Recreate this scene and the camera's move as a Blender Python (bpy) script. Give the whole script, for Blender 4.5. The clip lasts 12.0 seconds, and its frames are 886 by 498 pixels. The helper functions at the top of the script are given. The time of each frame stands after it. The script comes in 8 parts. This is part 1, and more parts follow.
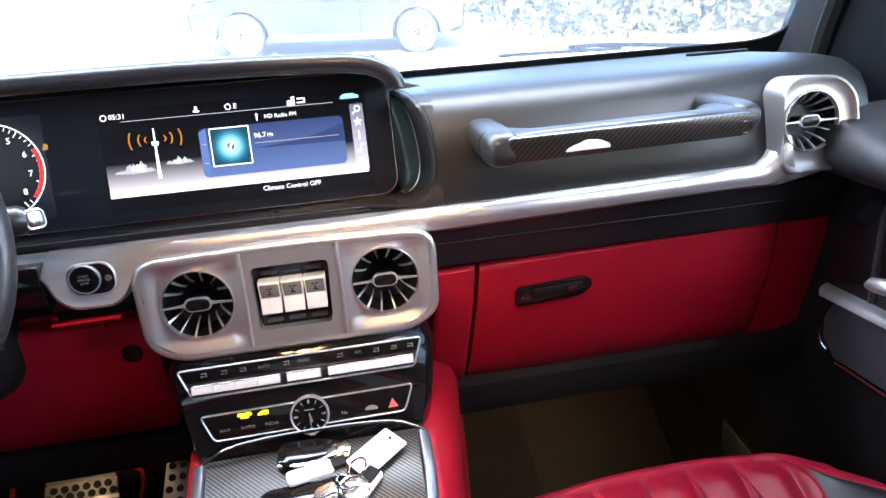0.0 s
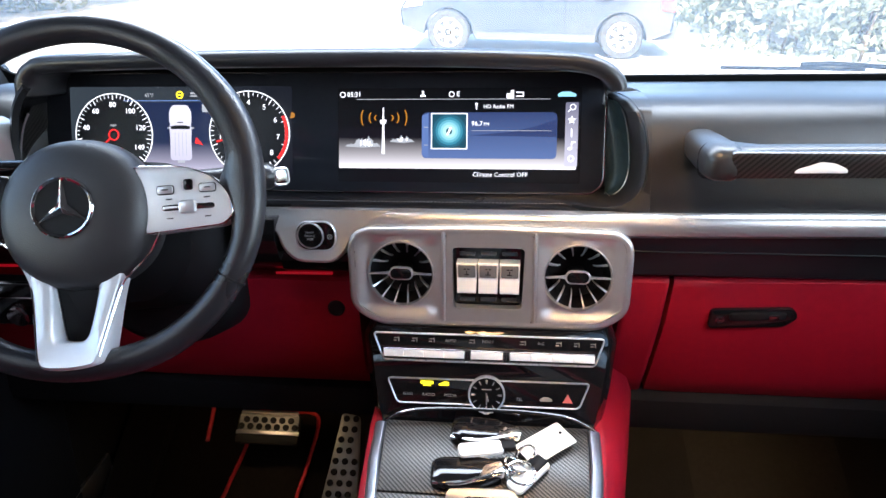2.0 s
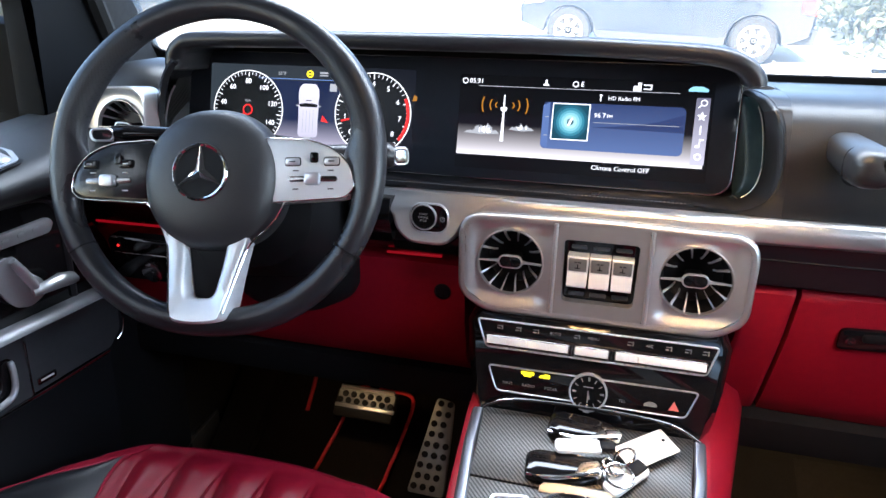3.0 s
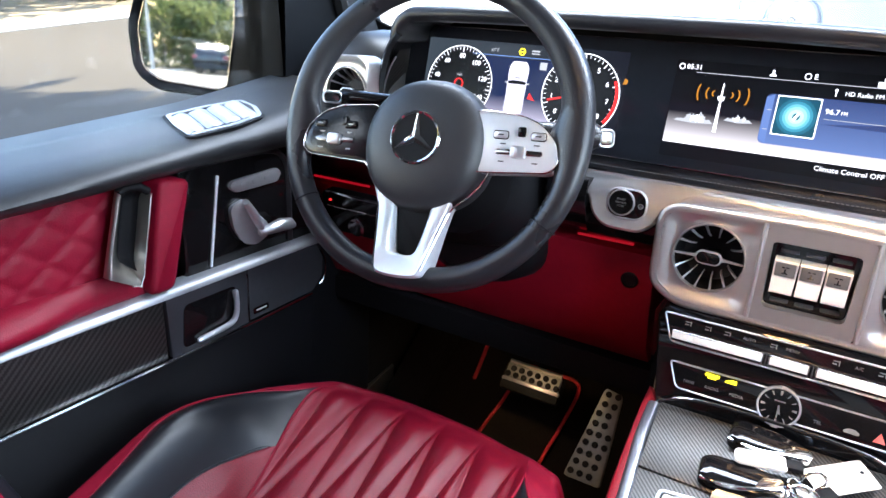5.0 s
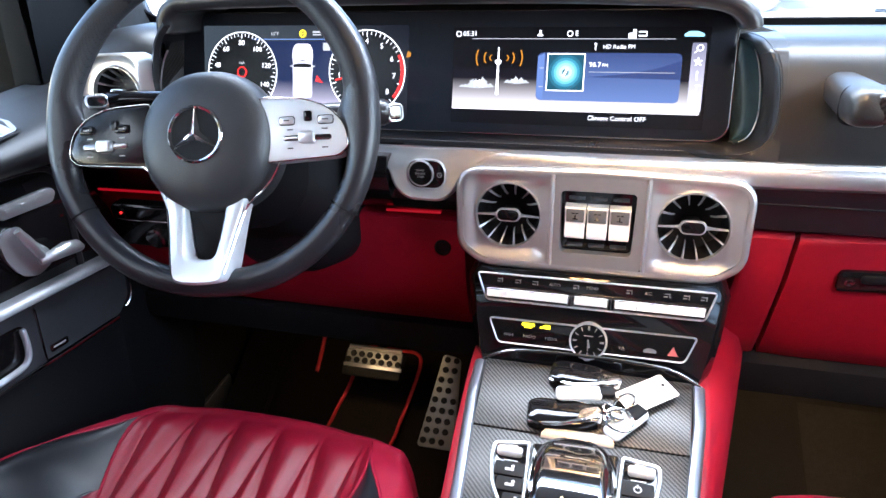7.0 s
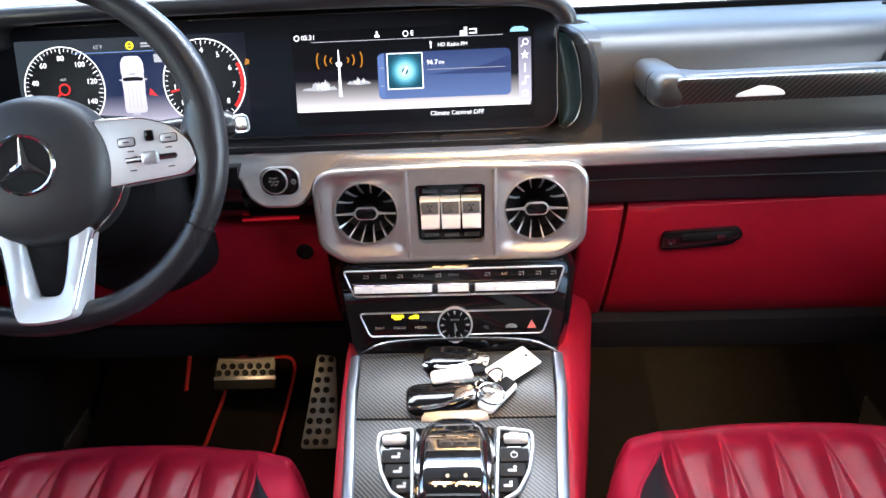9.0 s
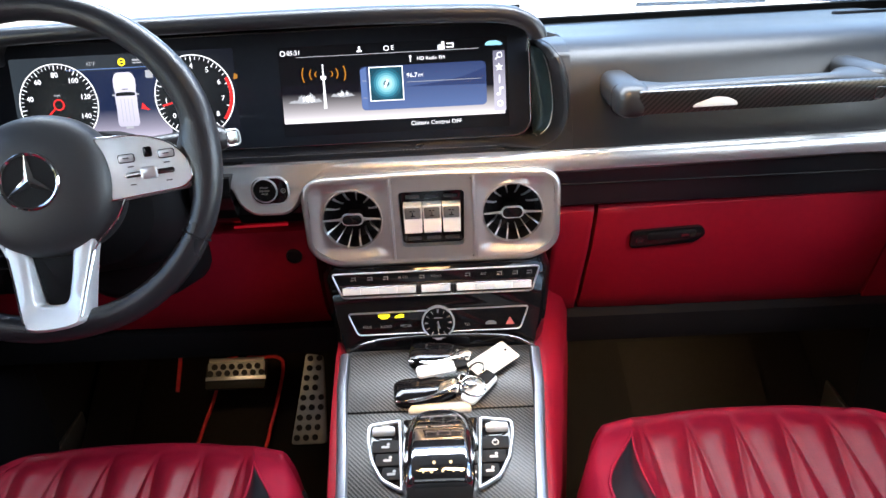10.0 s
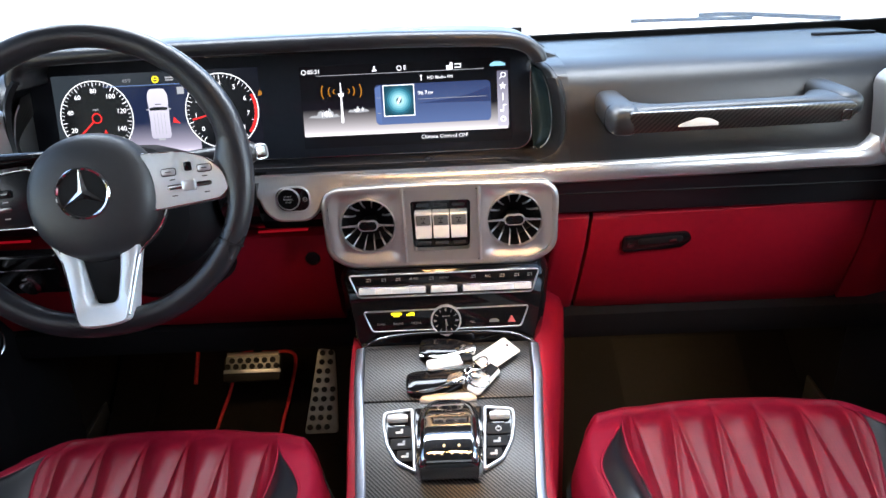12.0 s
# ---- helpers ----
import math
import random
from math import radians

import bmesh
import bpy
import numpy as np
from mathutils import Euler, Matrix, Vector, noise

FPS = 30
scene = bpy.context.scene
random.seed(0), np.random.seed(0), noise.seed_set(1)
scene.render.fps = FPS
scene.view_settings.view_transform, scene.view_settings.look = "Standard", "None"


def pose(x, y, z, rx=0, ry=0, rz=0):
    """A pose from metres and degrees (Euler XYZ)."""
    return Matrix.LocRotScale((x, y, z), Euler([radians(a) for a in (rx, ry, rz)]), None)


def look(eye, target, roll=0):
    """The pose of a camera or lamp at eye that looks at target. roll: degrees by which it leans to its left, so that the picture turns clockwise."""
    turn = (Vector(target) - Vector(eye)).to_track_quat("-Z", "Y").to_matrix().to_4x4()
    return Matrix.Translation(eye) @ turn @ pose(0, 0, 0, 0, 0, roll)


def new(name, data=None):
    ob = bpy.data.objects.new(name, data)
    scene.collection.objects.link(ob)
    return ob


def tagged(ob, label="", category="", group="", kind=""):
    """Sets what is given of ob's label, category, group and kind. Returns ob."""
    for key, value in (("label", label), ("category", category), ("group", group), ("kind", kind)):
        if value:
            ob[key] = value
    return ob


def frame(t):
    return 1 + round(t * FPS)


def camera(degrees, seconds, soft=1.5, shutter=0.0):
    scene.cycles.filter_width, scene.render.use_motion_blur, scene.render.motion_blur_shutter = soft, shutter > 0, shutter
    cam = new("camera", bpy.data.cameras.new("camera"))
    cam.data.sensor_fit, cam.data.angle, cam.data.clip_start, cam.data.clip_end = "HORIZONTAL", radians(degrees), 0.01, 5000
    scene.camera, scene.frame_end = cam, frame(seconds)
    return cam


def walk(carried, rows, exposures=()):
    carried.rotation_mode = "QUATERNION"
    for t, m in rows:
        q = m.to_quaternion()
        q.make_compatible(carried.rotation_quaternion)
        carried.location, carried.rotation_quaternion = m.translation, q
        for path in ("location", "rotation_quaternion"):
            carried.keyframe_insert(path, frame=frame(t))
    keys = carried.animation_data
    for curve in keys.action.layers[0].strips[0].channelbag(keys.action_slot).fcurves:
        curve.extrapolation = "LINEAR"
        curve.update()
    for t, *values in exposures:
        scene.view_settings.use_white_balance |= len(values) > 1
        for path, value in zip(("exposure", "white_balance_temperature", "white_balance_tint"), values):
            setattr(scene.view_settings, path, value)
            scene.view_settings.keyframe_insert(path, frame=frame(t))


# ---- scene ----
# Camera: hand-held between the front seats of a parked off-road car. x right, y ahead, z up from the cabin floor.
cam = camera(67.2, 12.0)
PATH = [
    (0, (0.059, 0.104, 0.844), (0.351, 1.979, 0.211), -4.5),
    (0.5, (0.054, 0.11, 0.836), (0.252, 2.0, 0.212), -3.7),
    (1, (0.05, 0.112, 0.83), (0.123, 2.013, 0.213), -2.8),
    (1.5, (0.034, 0.1, 0.835), (-0.023, 2.004, 0.226), -1.7),
    (2, (0.025, 0.085, 0.842), (-0.18, 1.98, 0.234), -0.7),
    (2.5, (0.018, 0.082, 0.837), (-0.343, 1.952, 0.226), 0.3),
    (4.5, (0.006, 0.07, 0.822), (-0.848, 1.754, 0.163), 2.8),
    (5, (0.0, 0.057, 0.825), (-0.959, 1.675, 0.146), 3.1),
    (5.5, (-0.002, 0.055, 0.822), (-0.994, 1.649, 0.133), 2.9),
    (6, (0.013, 0.062, 0.822), (-0.766, 1.77, 0.132), 1.1),
    (6.5, (0.022, 0.076, 0.819), (-0.616, 1.836, 0.116), -0.0),
    (7, (0.027, 0.077, 0.823), (-0.487, 1.871, 0.103), -1.0),
    (7.5, (0.033, 0.085, 0.819), (-0.401, 1.895, 0.088), -1.6),
    (9.5, (0.027, 0.038, 0.857), (-0.021, 1.88, 0.079), -3.1),
    (10, (0.029, 0.015, 0.87), (-0.015, 1.855, 0.088), -3.2),
    (10.5, (0.033, -0.003, 0.882), (-0.013, 1.835, 0.095), -3.1),
    (11, (0.028, -0.023, 0.892), (-0.015, 1.814, 0.104), -3.1),
    (11.5, (0.023, -0.043, 0.903), (-0.017, 1.796, 0.118), -3.0),
    (12, (0.018, -0.053, 0.912), (-0.021, 1.782, 0.118), -2.9),
]
EXPOSURE = [(0.0, 3.36, 6250, 14), (2.5, 3.02, 6250, 11), (4.5, 3.28, 6150, 12), (5.5, 3.68, 6300, 12), (6.5, 3.66, 6150, 12),
            (7.5, 3.58, 6150, 12), (9.5, 3.16, 6450, 11), (12.0, 2.94, 6500, 11)]
walk(cam, [(t, look(eye, target, roll)) for t, eye, target, roll in PATH], EXPOSURE)

# ---- light ----
SUN_AZ, SUN_EL = radians(188.0), radians(34.0)      # from behind the car, warm and low
world = bpy.data.worlds.new("sky")
scene.world = world
world.use_nodes = True
wn = world.node_tree
sky = wn.nodes.new("ShaderNodeTexSky")
sky.sky_type = "NISHITA"
sky.sun_disc = False
sky.sun_elevation = SUN_EL
sky.sun_rotation = SUN_AZ
wn.nodes["Background"].inputs["Strength"].default_value = 0.15
wn.links.new(sky.outputs["Color"], wn.nodes["Background"].inputs["Color"])
sun = new("sun", bpy.data.lights.new("sun", "SUN"))
sun.data.energy, sun.data.angle, sun.data.color = 3.8, radians(0.6), (1.0, 0.90, 0.74)
sun_way = Vector((math.sin(SUN_AZ) * math.cos(SUN_EL), math.cos(SUN_AZ) * math.cos(SUN_EL), math.sin(SUN_EL)))
sun.matrix_world = look(sun_way * 30, (0, 0, 0))


def area_lamp(name, eye, target, size, watts, colour, cone=180.0):
    lamp = new(name, bpy.data.lights.new(name, "AREA"))
    lamp.data.shape, lamp.data.size, lamp.data.energy, lamp.data.color = "DISK", size, watts, colour
    lamp.data.spread = radians(cone)
    lamp.matrix_world = look(eye, target)
    return lamp


def window_fill(name, x, y, z, w, h, target, watts):
    """An area lamp added inside a window or the windscreen to boost its skylight."""
    lamp = new(name, bpy.data.lights.new(name, "AREA"))
    lamp.data.shape, lamp.data.size, lamp.data.size_y, lamp.data.energy, lamp.data.color = "RECTANGLE", w, h, watts, (0.82, 0.91, 1.0)
    lamp.matrix_world = look((x, y, z), target)


window_fill("window_fill_right", 0.770, 0.28, 1.03, 0.50, 0.34, (-0.30, 0.40, 0.50), 0.90)
window_fill("window_fill_left", -0.770, -0.02, 1.03, 0.46, 0.34, (0.20, 0.30, 0.50), 0.24)
window_fill("window_fill_windscreen", 0.0, 0.945, 1.195, 1.40, 0.16, (0.0, 0.48, 0.40), 2.6)
window_fill("window_fill_back", 0.0, -1.22, 0.96, 1.50, 0.48, (0.0, 0.0, 0.85), 0.15)
area_lamp("dome_lamp_bulb", (-0.085, 0.40, 1.228), (-0.04, 0.62, 0.45), 0.08, 0.035, (1.0, 0.54, 0.20), 60)
area_lamp("map_lamp_bulb", (0.085, 0.40, 1.228), (0.22, 0.80, 0.48), 0.20, 0.155, (1.0, 0.58, 0.26), 62)
area_lamp("footwell_lamp_bulb", (0.32, 1.02, 0.320), (0.34, 1.25, 0.0), 0.03, 0.11, (1.0, 0.70, 0.40))
area_lamp("pedal_lamp_bulb", (-0.42, 0.98, 0.318), (-0.42, 1.16, 0.10), 0.03, 0.022, (1.0, 0.66, 0.32))


# ---- materials ----
def graph(name):
    m = bpy.data.materials.new(name)
    m.use_nodes = True
    return m, m.node_tree, m.node_tree.nodes["Principled BSDF"]


def node(nt, kind, **given):
    n = nt.nodes.new(kind)
    for k, v in given.items():
        if k in n.inputs:
            n.inputs[k].default_value = v
    return n


def mixed(nt, a, b, fac):
    mix = nt.nodes.new("ShaderNodeMix")
    mix.data_type = "RGBA"
    for k, v in ((6, a), (7, b)):
        if isinstance(v, tuple):
            mix.inputs[k].default_value = (*v, 1)
        else:
            nt.links.new(v, mix.inputs[k])
    if isinstance(fac, float):
        mix.inputs[0].default_value = fac
    else:
        nt.links.new(fac, mix.inputs[0])
    return mix.outputs[2]


def ramp(nt, fac, lo, hi):
    r = nt.nodes.new("ShaderNodeMapRange")
    r.inputs["From Min"].default_value, r.inputs["From Max"].default_value = lo, hi
    nt.links.new(fac, r.inputs["Value"])
    return r.outputs["Result"]


def math_op(nt, op, a, b=0.0):
    m = nt.nodes.new("ShaderNodeMath")
    m.operation = op
    for k, v in ((0, a), (1, b)):
        if isinstance(v, (int, float)):
            m.inputs[k].default_value = v
        else:
            nt.links.new(v, m.inputs[k])
    return m.outputs[0]


def surface(name, colour, rough, metal=0.0, tone=0.12, big=6.0, small=120.0, bump=0.0, grain=400.0, cells=False,
            coat=0.0, rough_var=0.08, spec=0.5, sheen=0.0):
    """A material with stains at one scale, grain at another and a fine relief."""
    m, nt, p = graph(name)
    co = nt.nodes.new("ShaderNodeTexCoord").outputs["Object"]
    n1 = node(nt, "ShaderNodeTexNoise", Scale=big, Detail=4.0)
    n2 = node(nt, "ShaderNodeTexNoise", Scale=small, Detail=3.0)
    for n in (n1, n2):
        nt.links.new(co, n.inputs["Vector"])
    wear = math_op(nt, "ADD", math_op(nt, "MULTIPLY", n1.outputs["Fac"], 0.6), math_op(nt, "MULTIPLY", n2.outputs["Fac"], 0.4))
    lo = tuple(c * (1 - tone) for c in colour)
    hi = tuple(min(1.0, c * (1 + tone)) for c in colour)
    nt.links.new(mixed(nt, lo, hi, ramp(nt, wear, 0.3, 0.7)), p.inputs["Base Color"])
    r = nt.nodes.new("ShaderNodeMapRange")
    r.inputs["To Min"].default_value, r.inputs["To Max"].default_value = max(0.02, rough - rough_var), min(1.0, rough + rough_var)
    nt.links.new(n1.outputs["Fac"], r.inputs["Value"])
    nt.links.new(r.outputs["Result"], p.inputs["Roughness"])
    p.inputs["Metallic"].default_value = metal
    p.inputs["Coat Weight"].default_value = coat
    p.inputs["Coat Roughness"].default_value = 0.06
    p.inputs["Specular IOR Level"].default_value = spec
    p.inputs["Sheen Weight"].default_value = sheen
    if bump:
        if cells:
            t = node(nt, "ShaderNodeTexVoronoi", Scale=grain)
            out = t.outputs["Distance"]
        else:
            t = node(nt, "ShaderNodeTexNoise", Scale=grain, Detail=3.0)
            out = t.outputs["Fac"]
        nt.links.new(co, t.inputs["Vector"])
        b = node(nt, "ShaderNodeBump", Strength=bump, Distance=0.001)
        nt.links.new(out, b.inputs["Height"])
        nt.links.new(b.outputs["Normal"], p.inputs["Normal"])
    return m


def perforated(name, colour, rough, pitch=0.0042, hole_colour=(0.10, 0.004, 0.012), axes=(0, 1), spec=0.26):
    """Leather with rows of small punched holes."""
    m = surface(name, colour, rough, bump=0.25, grain=700.0, cells=True, tone=0.14, spec=spec)
    nt, p = m.node_tree, m.node_tree.nodes["Principled BSDF"]
    co = nt.nodes.new("ShaderNodeTexCoord").outputs["Object"]
    sep = nt.nodes.new("ShaderNodeSeparateXYZ")
    nt.links.new(co, sep.inputs[0])
    d = []
    for axis in axes:
        f = math_op(nt, "FRACT", math_op(nt, "DIVIDE", sep.outputs[axis], pitch))
        d.append(math_op(nt, "POWER", math_op(nt, "SUBTRACT", f, 0.5), 2.0))
    hole = math_op(nt, "LESS_THAN", math_op(nt, "ADD", d[0], d[1]), 0.022)
    old = p.inputs["Base Color"].links[0].from_socket
    nt.links.new(mixed(nt, old, hole_colour, hole), p.inputs["Base Color"])
    return m


def carbon(name, turn=(0, 0, 0), pitch=0.0036, way="ADD", light=0.060, gloss=0.35, lacquer=0.28):
    """Lacquered carbon-fibre twill: slanting bundles, each broken up into short floats of thread."""
    m, nt, p = graph(name)
    co = nt.nodes.new("ShaderNodeTexCoord").outputs["Object"]
    mp = nt.nodes.new("ShaderNodeMapping")
    mp.inputs["Rotation"].default_value = [radians(a) for a in turn]
    nt.links.new(co, mp.inputs["Vector"])
    sep = nt.nodes.new("ShaderNodeSeparateXYZ")
    nt.links.new(mp.outputs[0], sep.inputs[0])
    u, v = (math_op(nt, "DIVIDE", sep.outputs[k], pitch) for k in (0, 1))
    # a 2/2 twill: which thread lies on top steps along the diagonal
    step = math_op(nt, "FRACT", math_op(nt, "MULTIPLY", math_op(nt, way, math_op(nt, "FLOOR", math_op(nt, "MULTIPLY", u, 2.0)), math_op(nt, "FLOOR", math_op(nt, "MULTIPLY", v, 2.0))), 0.25))
    top = math_op(nt, "LESS_THAN", step, 0.45)
    noise_n = node(nt, "ShaderNodeTexNoise", Scale=30.0, Detail=4.0)
    nt.links.new(co, noise_n.inputs["Vector"])
    a = mixed(nt, (0.006, 0.0055, 0.005), (light, light * 0.96, light * 0.92), top)
    nt.links.new(mixed(nt, a, (0.022, 0.020, 0.018), math_op(nt, "MULTIPLY", noise_n.outputs["Fac"], 0.4)), p.inputs["Base Color"])
    b = node(nt, "ShaderNodeBump", Strength=0.25, Distance=0.0006)
    nt.links.new(top, b.inputs["Height"])
    nt.links.new(b.outputs["Normal"], p.inputs["Normal"])
    p.inputs["Roughness"].default_value = 0.34
    p.inputs["Metallic"].default_value = 0.35
    p.inputs["Coat Weight"].default_value = gloss
    p.inputs["Coat Roughness"].default_value = lacquer
    return m


def glow(name, colour, strength, base=(0.01, 0.01, 0.01)):
    m, nt, p = graph(name)
    p.inputs["Base Color"].default_value = (*base, 1)
    p.inputs["Emission Color"].default_value = (*colour, 1)
    p.inputs["Emission Strength"].default_value = strength
    p.inputs["Roughness"].default_value = 0.25
    p.inputs["Specular IOR Level"].default_value = 0.15
    return m


def glow_fade(name, axis, lo, hi, a, b, strength, power=1.0):
    """A lit screen field whose picture fades from colour a at lo to colour b at hi along an axis."""
    m, nt, p = graph(name)
    co = nt.nodes.new("ShaderNodeTexCoord").outputs["Object"]
    sep = nt.nodes.new("ShaderNodeSeparateXYZ")
    nt.links.new(co, sep.inputs[0])
    f = math_op(nt, "POWER", ramp(nt, sep.outputs[axis], lo, hi), power)
    nt.links.new(mixed(nt, a, b, f), p.inputs["Emission Color"])
    p.inputs["Emission Strength"].default_value = strength
    p.inputs["Base Color"].default_value = (0.01, 0.01, 0.012, 1)
    p.inputs["Roughness"].default_value = 0.2
    p.inputs["Specular IOR Level"].default_value = 0.15
    return m


def glass(name, tint=(1, 1, 1), dust=0.0, film=(0.8, 0.8, 0.78)):
    """Thin window glass: clear, a little glossy, with a film of dust."""
    m, nt, p = graph(name)
    nt.nodes.remove(p)
    out = nt.nodes["Material Output"]
    clear = nt.nodes.new("ShaderNodeBsdfTransparent")
    clear.inputs[0].default_value = (*tint, 1)
    gloss = node(nt, "ShaderNodeBsdfGlossy", Roughness=0.02)
    fres = node(nt, "ShaderNodeFresnel", IOR=1.45)
    half = math_op(nt, "MULTIPLY", fres.outputs[0], 0.6)
    mix = nt.nodes.new("ShaderNodeMixShader")
    nt.links.new(half, mix.inputs[0])
    nt.links.new(clear.outputs[0], mix.inputs[1])
    nt.links.new(gloss.outputs[0], mix.inputs[2])
    last = mix.outputs[0]
    if dust:
        hazy = nt.nodes.new("ShaderNodeBsdfTranslucent")
        hazy.inputs[0].default_value = (*film, 1)
        n = node(nt, "ShaderNodeTexNoise", Scale=5.0, Detail=5.0)
        nt.links.new(nt.nodes.new("ShaderNodeTexCoord").outputs["Object"], n.inputs["Vector"])
        amount = math_op(nt, "MULTIPLY", ramp(nt, n.outputs["Fac"], -0.4, 1.0), dust * 1.6)
        m2 = nt.nodes.new("ShaderNodeMixShader")
        nt.links.new(amount, m2.inputs[0])
        nt.links.new(last, m2.inputs[1])
        nt.links.new(hazy.outputs[0], m2.inputs[2])
        last = m2.outputs[0]
    nt.links.new(last, out.inputs[0])
    return m


BLACK_LEATHER = surface("black_leather", (0.013, 0.0135, 0.0145), 0.40, tone=0.15, spec=0.58, bump=0.09, grain=650.0, cells=True)
HUB_LEATHER = surface("airbag_cover_leather", (0.026, 0.026, 0.028), 0.44, tone=0.12, big=14.0, bump=0.14, grain=900.0, cells=True)
DOOR_LEATHER = surface("door_pad_leather", (0.015, 0.0155, 0.017), 0.46, tone=0.15, spec=0.42, bump=0.14, grain=650.0, cells=True)
SMOOTH_LEATHER = surface("smooth_black_leather", (0.018, 0.018, 0.021), 0.30, tone=0.25, big=14.0, bump=0.18, grain=800.0, cells=True)
BOLSTER_BLACK = surface("black_seat_leather", (0.009, 0.0095, 0.012), 0.30, tone=0.2, spec=0.42, bump=0.12, grain=1100.0, cells=True)
RED_LEATHER = surface("red_leather", (0.22, 0.004, 0.020), 0.48, spec=0.25, tone=0.14, bump=0.3, grain=600.0, cells=True)
RED_PERF = perforated("perforated_red_leather", (0.185, 0.004, 0.016), 0.36, 0.0036, spec=0.33)
RED_DASH = surface("red_dash_leather", (0.26, 0.005, 0.016), 0.46, spec=0.22, tone=0.12, bump=0.25, grain=700.0, cells=True)
GRIP_LEATHER = perforated("perforated_black_leather", (0.034, 0.034, 0.037), 0.42, 0.0027, (0.004, 0.004, 0.004), (0, 2))
GREY_THREAD = surface("grey_thread", (0.20, 0.19, 0.18), 0.7)
SILVER = surface("satin_silver_trim", (0.57, 0.56, 0.555), 0.34, metal=0.85, tone=0.05, bump=0.06, grain=300.0, rough_var=0.05)
SATIN = surface("satin_aluminium", (0.64, 0.65, 0.67), 0.36, metal=0.80, tone=0.05, bump=0.04, grain=500.0, rough_var=0.05)
RAIL = surface("satin_console_rail", (0.34, 0.36, 0.41), 0.36, metal=0.9, tone=0.06, bump=0.04, grain=500.0)
CHROME = surface("chrome", (0.82, 0.80, 0.78), 0.10, metal=1.0, tone=0.04, rough_var=0.05)
DARK_CHROME = surface("smoked_chrome", (0.28, 0.27, 0.27), 0.22, metal=1.0, tone=0.10)
STEEL = surface("brushed_steel", (0.48, 0.46, 0.42), 0.36, metal=1.0, tone=0.10, bump=0.10, grain=260.0)
SMOKED = surface("smoked_switch_face", (0.13, 0.125, 0.12), 0.42, tone=0.08, spec=0.3)
PIANO = surface("gloss_black_lacquer", (0.006, 0.0055, 0.006), 0.08, tone=0.1, spec=0.4, rough_var=0.04)
LATCH_GREY = surface("latch_plate_grey", (0.045, 0.045, 0.050), 0.50, metal=0.3, tone=0.12)
# Pedal steel with the footwell's shade put into its base colour.
SHADED_PEDAL_STEEL = surface("shaded_pedal_steel", (0.20, 0.195, 0.19), 0.45, metal=0.4, tone=0.15, bump=0.05, grain=400.0)
KEY_SILVER = surface("window_key_silver", (0.40, 0.41, 0.43), 0.42, metal=0.6, tone=0.10, bump=0.03, grain=500.0)
# Silver made paler and less metallic to stand for glare on the spokes.
SPOKE_SILVER_GLARE = surface("silver_spoke_glare", (0.74, 0.76, 0.78), 0.36, metal=0.35, tone=0.05, bump=0.04, grain=500.0)
PAD_GLOSS = surface("gloss_black_pad", (0.012, 0.012, 0.013), 0.06, tone=0.1, spec=1.0, coat=1.0, rough_var=0.02)
PAD_GLOSS.node_tree.nodes["Principled BSDF"].inputs["IOR"].default_value = 2.2
PAD_GLOSS.node_tree.nodes["Principled BSDF"].inputs["Coat IOR"].default_value = 1.8
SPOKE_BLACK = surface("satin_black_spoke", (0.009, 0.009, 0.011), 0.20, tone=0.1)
BLACK_PLASTIC = surface("black_plastic", (0.006, 0.006, 0.007), 0.55, spec=0.18, tone=0.2, bump=0.2, grain=900.0)
GREY_PLASTIC = surface("dark_grey_plastic", (0.038, 0.040, 0.044), 0.5, tone=0.2, bump=0.2, grain=900.0)
BAND_BLACK = surface("satin_black_band", (0.012, 0.012, 0.014), 0.32, spec=0.45, tone=0.15, bump=0.06, grain=900.0)
PILLAR = surface("pillar_cloth", (0.045, 0.046, 0.048), 0.9, spec=0.1, tone=0.2, bump=0.4, grain=900.0)
RUBBER = surface("black_rubber", (0.009, 0.009, 0.009), 0.7, spec=0.15, tone=0.2, bump=0.3, grain=500.0)
CARPET = surface("black_carpet", (0.007, 0.006, 0.005), 0.95, spec=0.1, tone=0.35, big=9.0, small=300.0, bump=0.9, grain=900.0)
MAT_PILE = surface("floor_mat_carpet", (0.012, 0.010, 0.008), 0.95, spec=0.1, tone=0.35, bump=1.0, grain=700.0)
PIPING = surface("red_piping", (0.60, 0.015, 0.020), 0.6, tone=0.2, bump=0.4, grain=1500.0)
TEAL = surface("smoked_side_glass", (0.014, 0.028, 0.031), 0.32, tone=0.3, big=20.0, spec=0.2)
CARBON_TOP = carbon("carbon_console", (0, 0, 0), 0.0025, "ADD", 0.095, 0.08)
CARBON_FRONT = carbon("carbon_handle", (90, 0, 0), 0.0032, "ADD", 0.045, 0.8, 0.10)
CARBON_SIDE = carbon("carbon_door", (0, 90, 0), 0.0046, "SUBTRACT")
WHITE_PLASTIC = surface("white_plastic", (0.80, 0.80, 0.78), 0.4, tone=0.05)
TAG_PAPER = surface("cream_tag", (0.78, 0.74, 0.66), 0.6, tone=0.10, big=60.0)
BUTTON_SILVER = surface("silver_button", (0.80, 0.79, 0.78), 0.30, metal=0.3, tone=0.04)
PRINT = surface("white_print", (0.55, 0.54, 0.52), 0.6, tone=0.05)
DIM_PRINT = surface("dim_grey_print", (0.20, 0.195, 0.19), 0.6, tone=0.05)
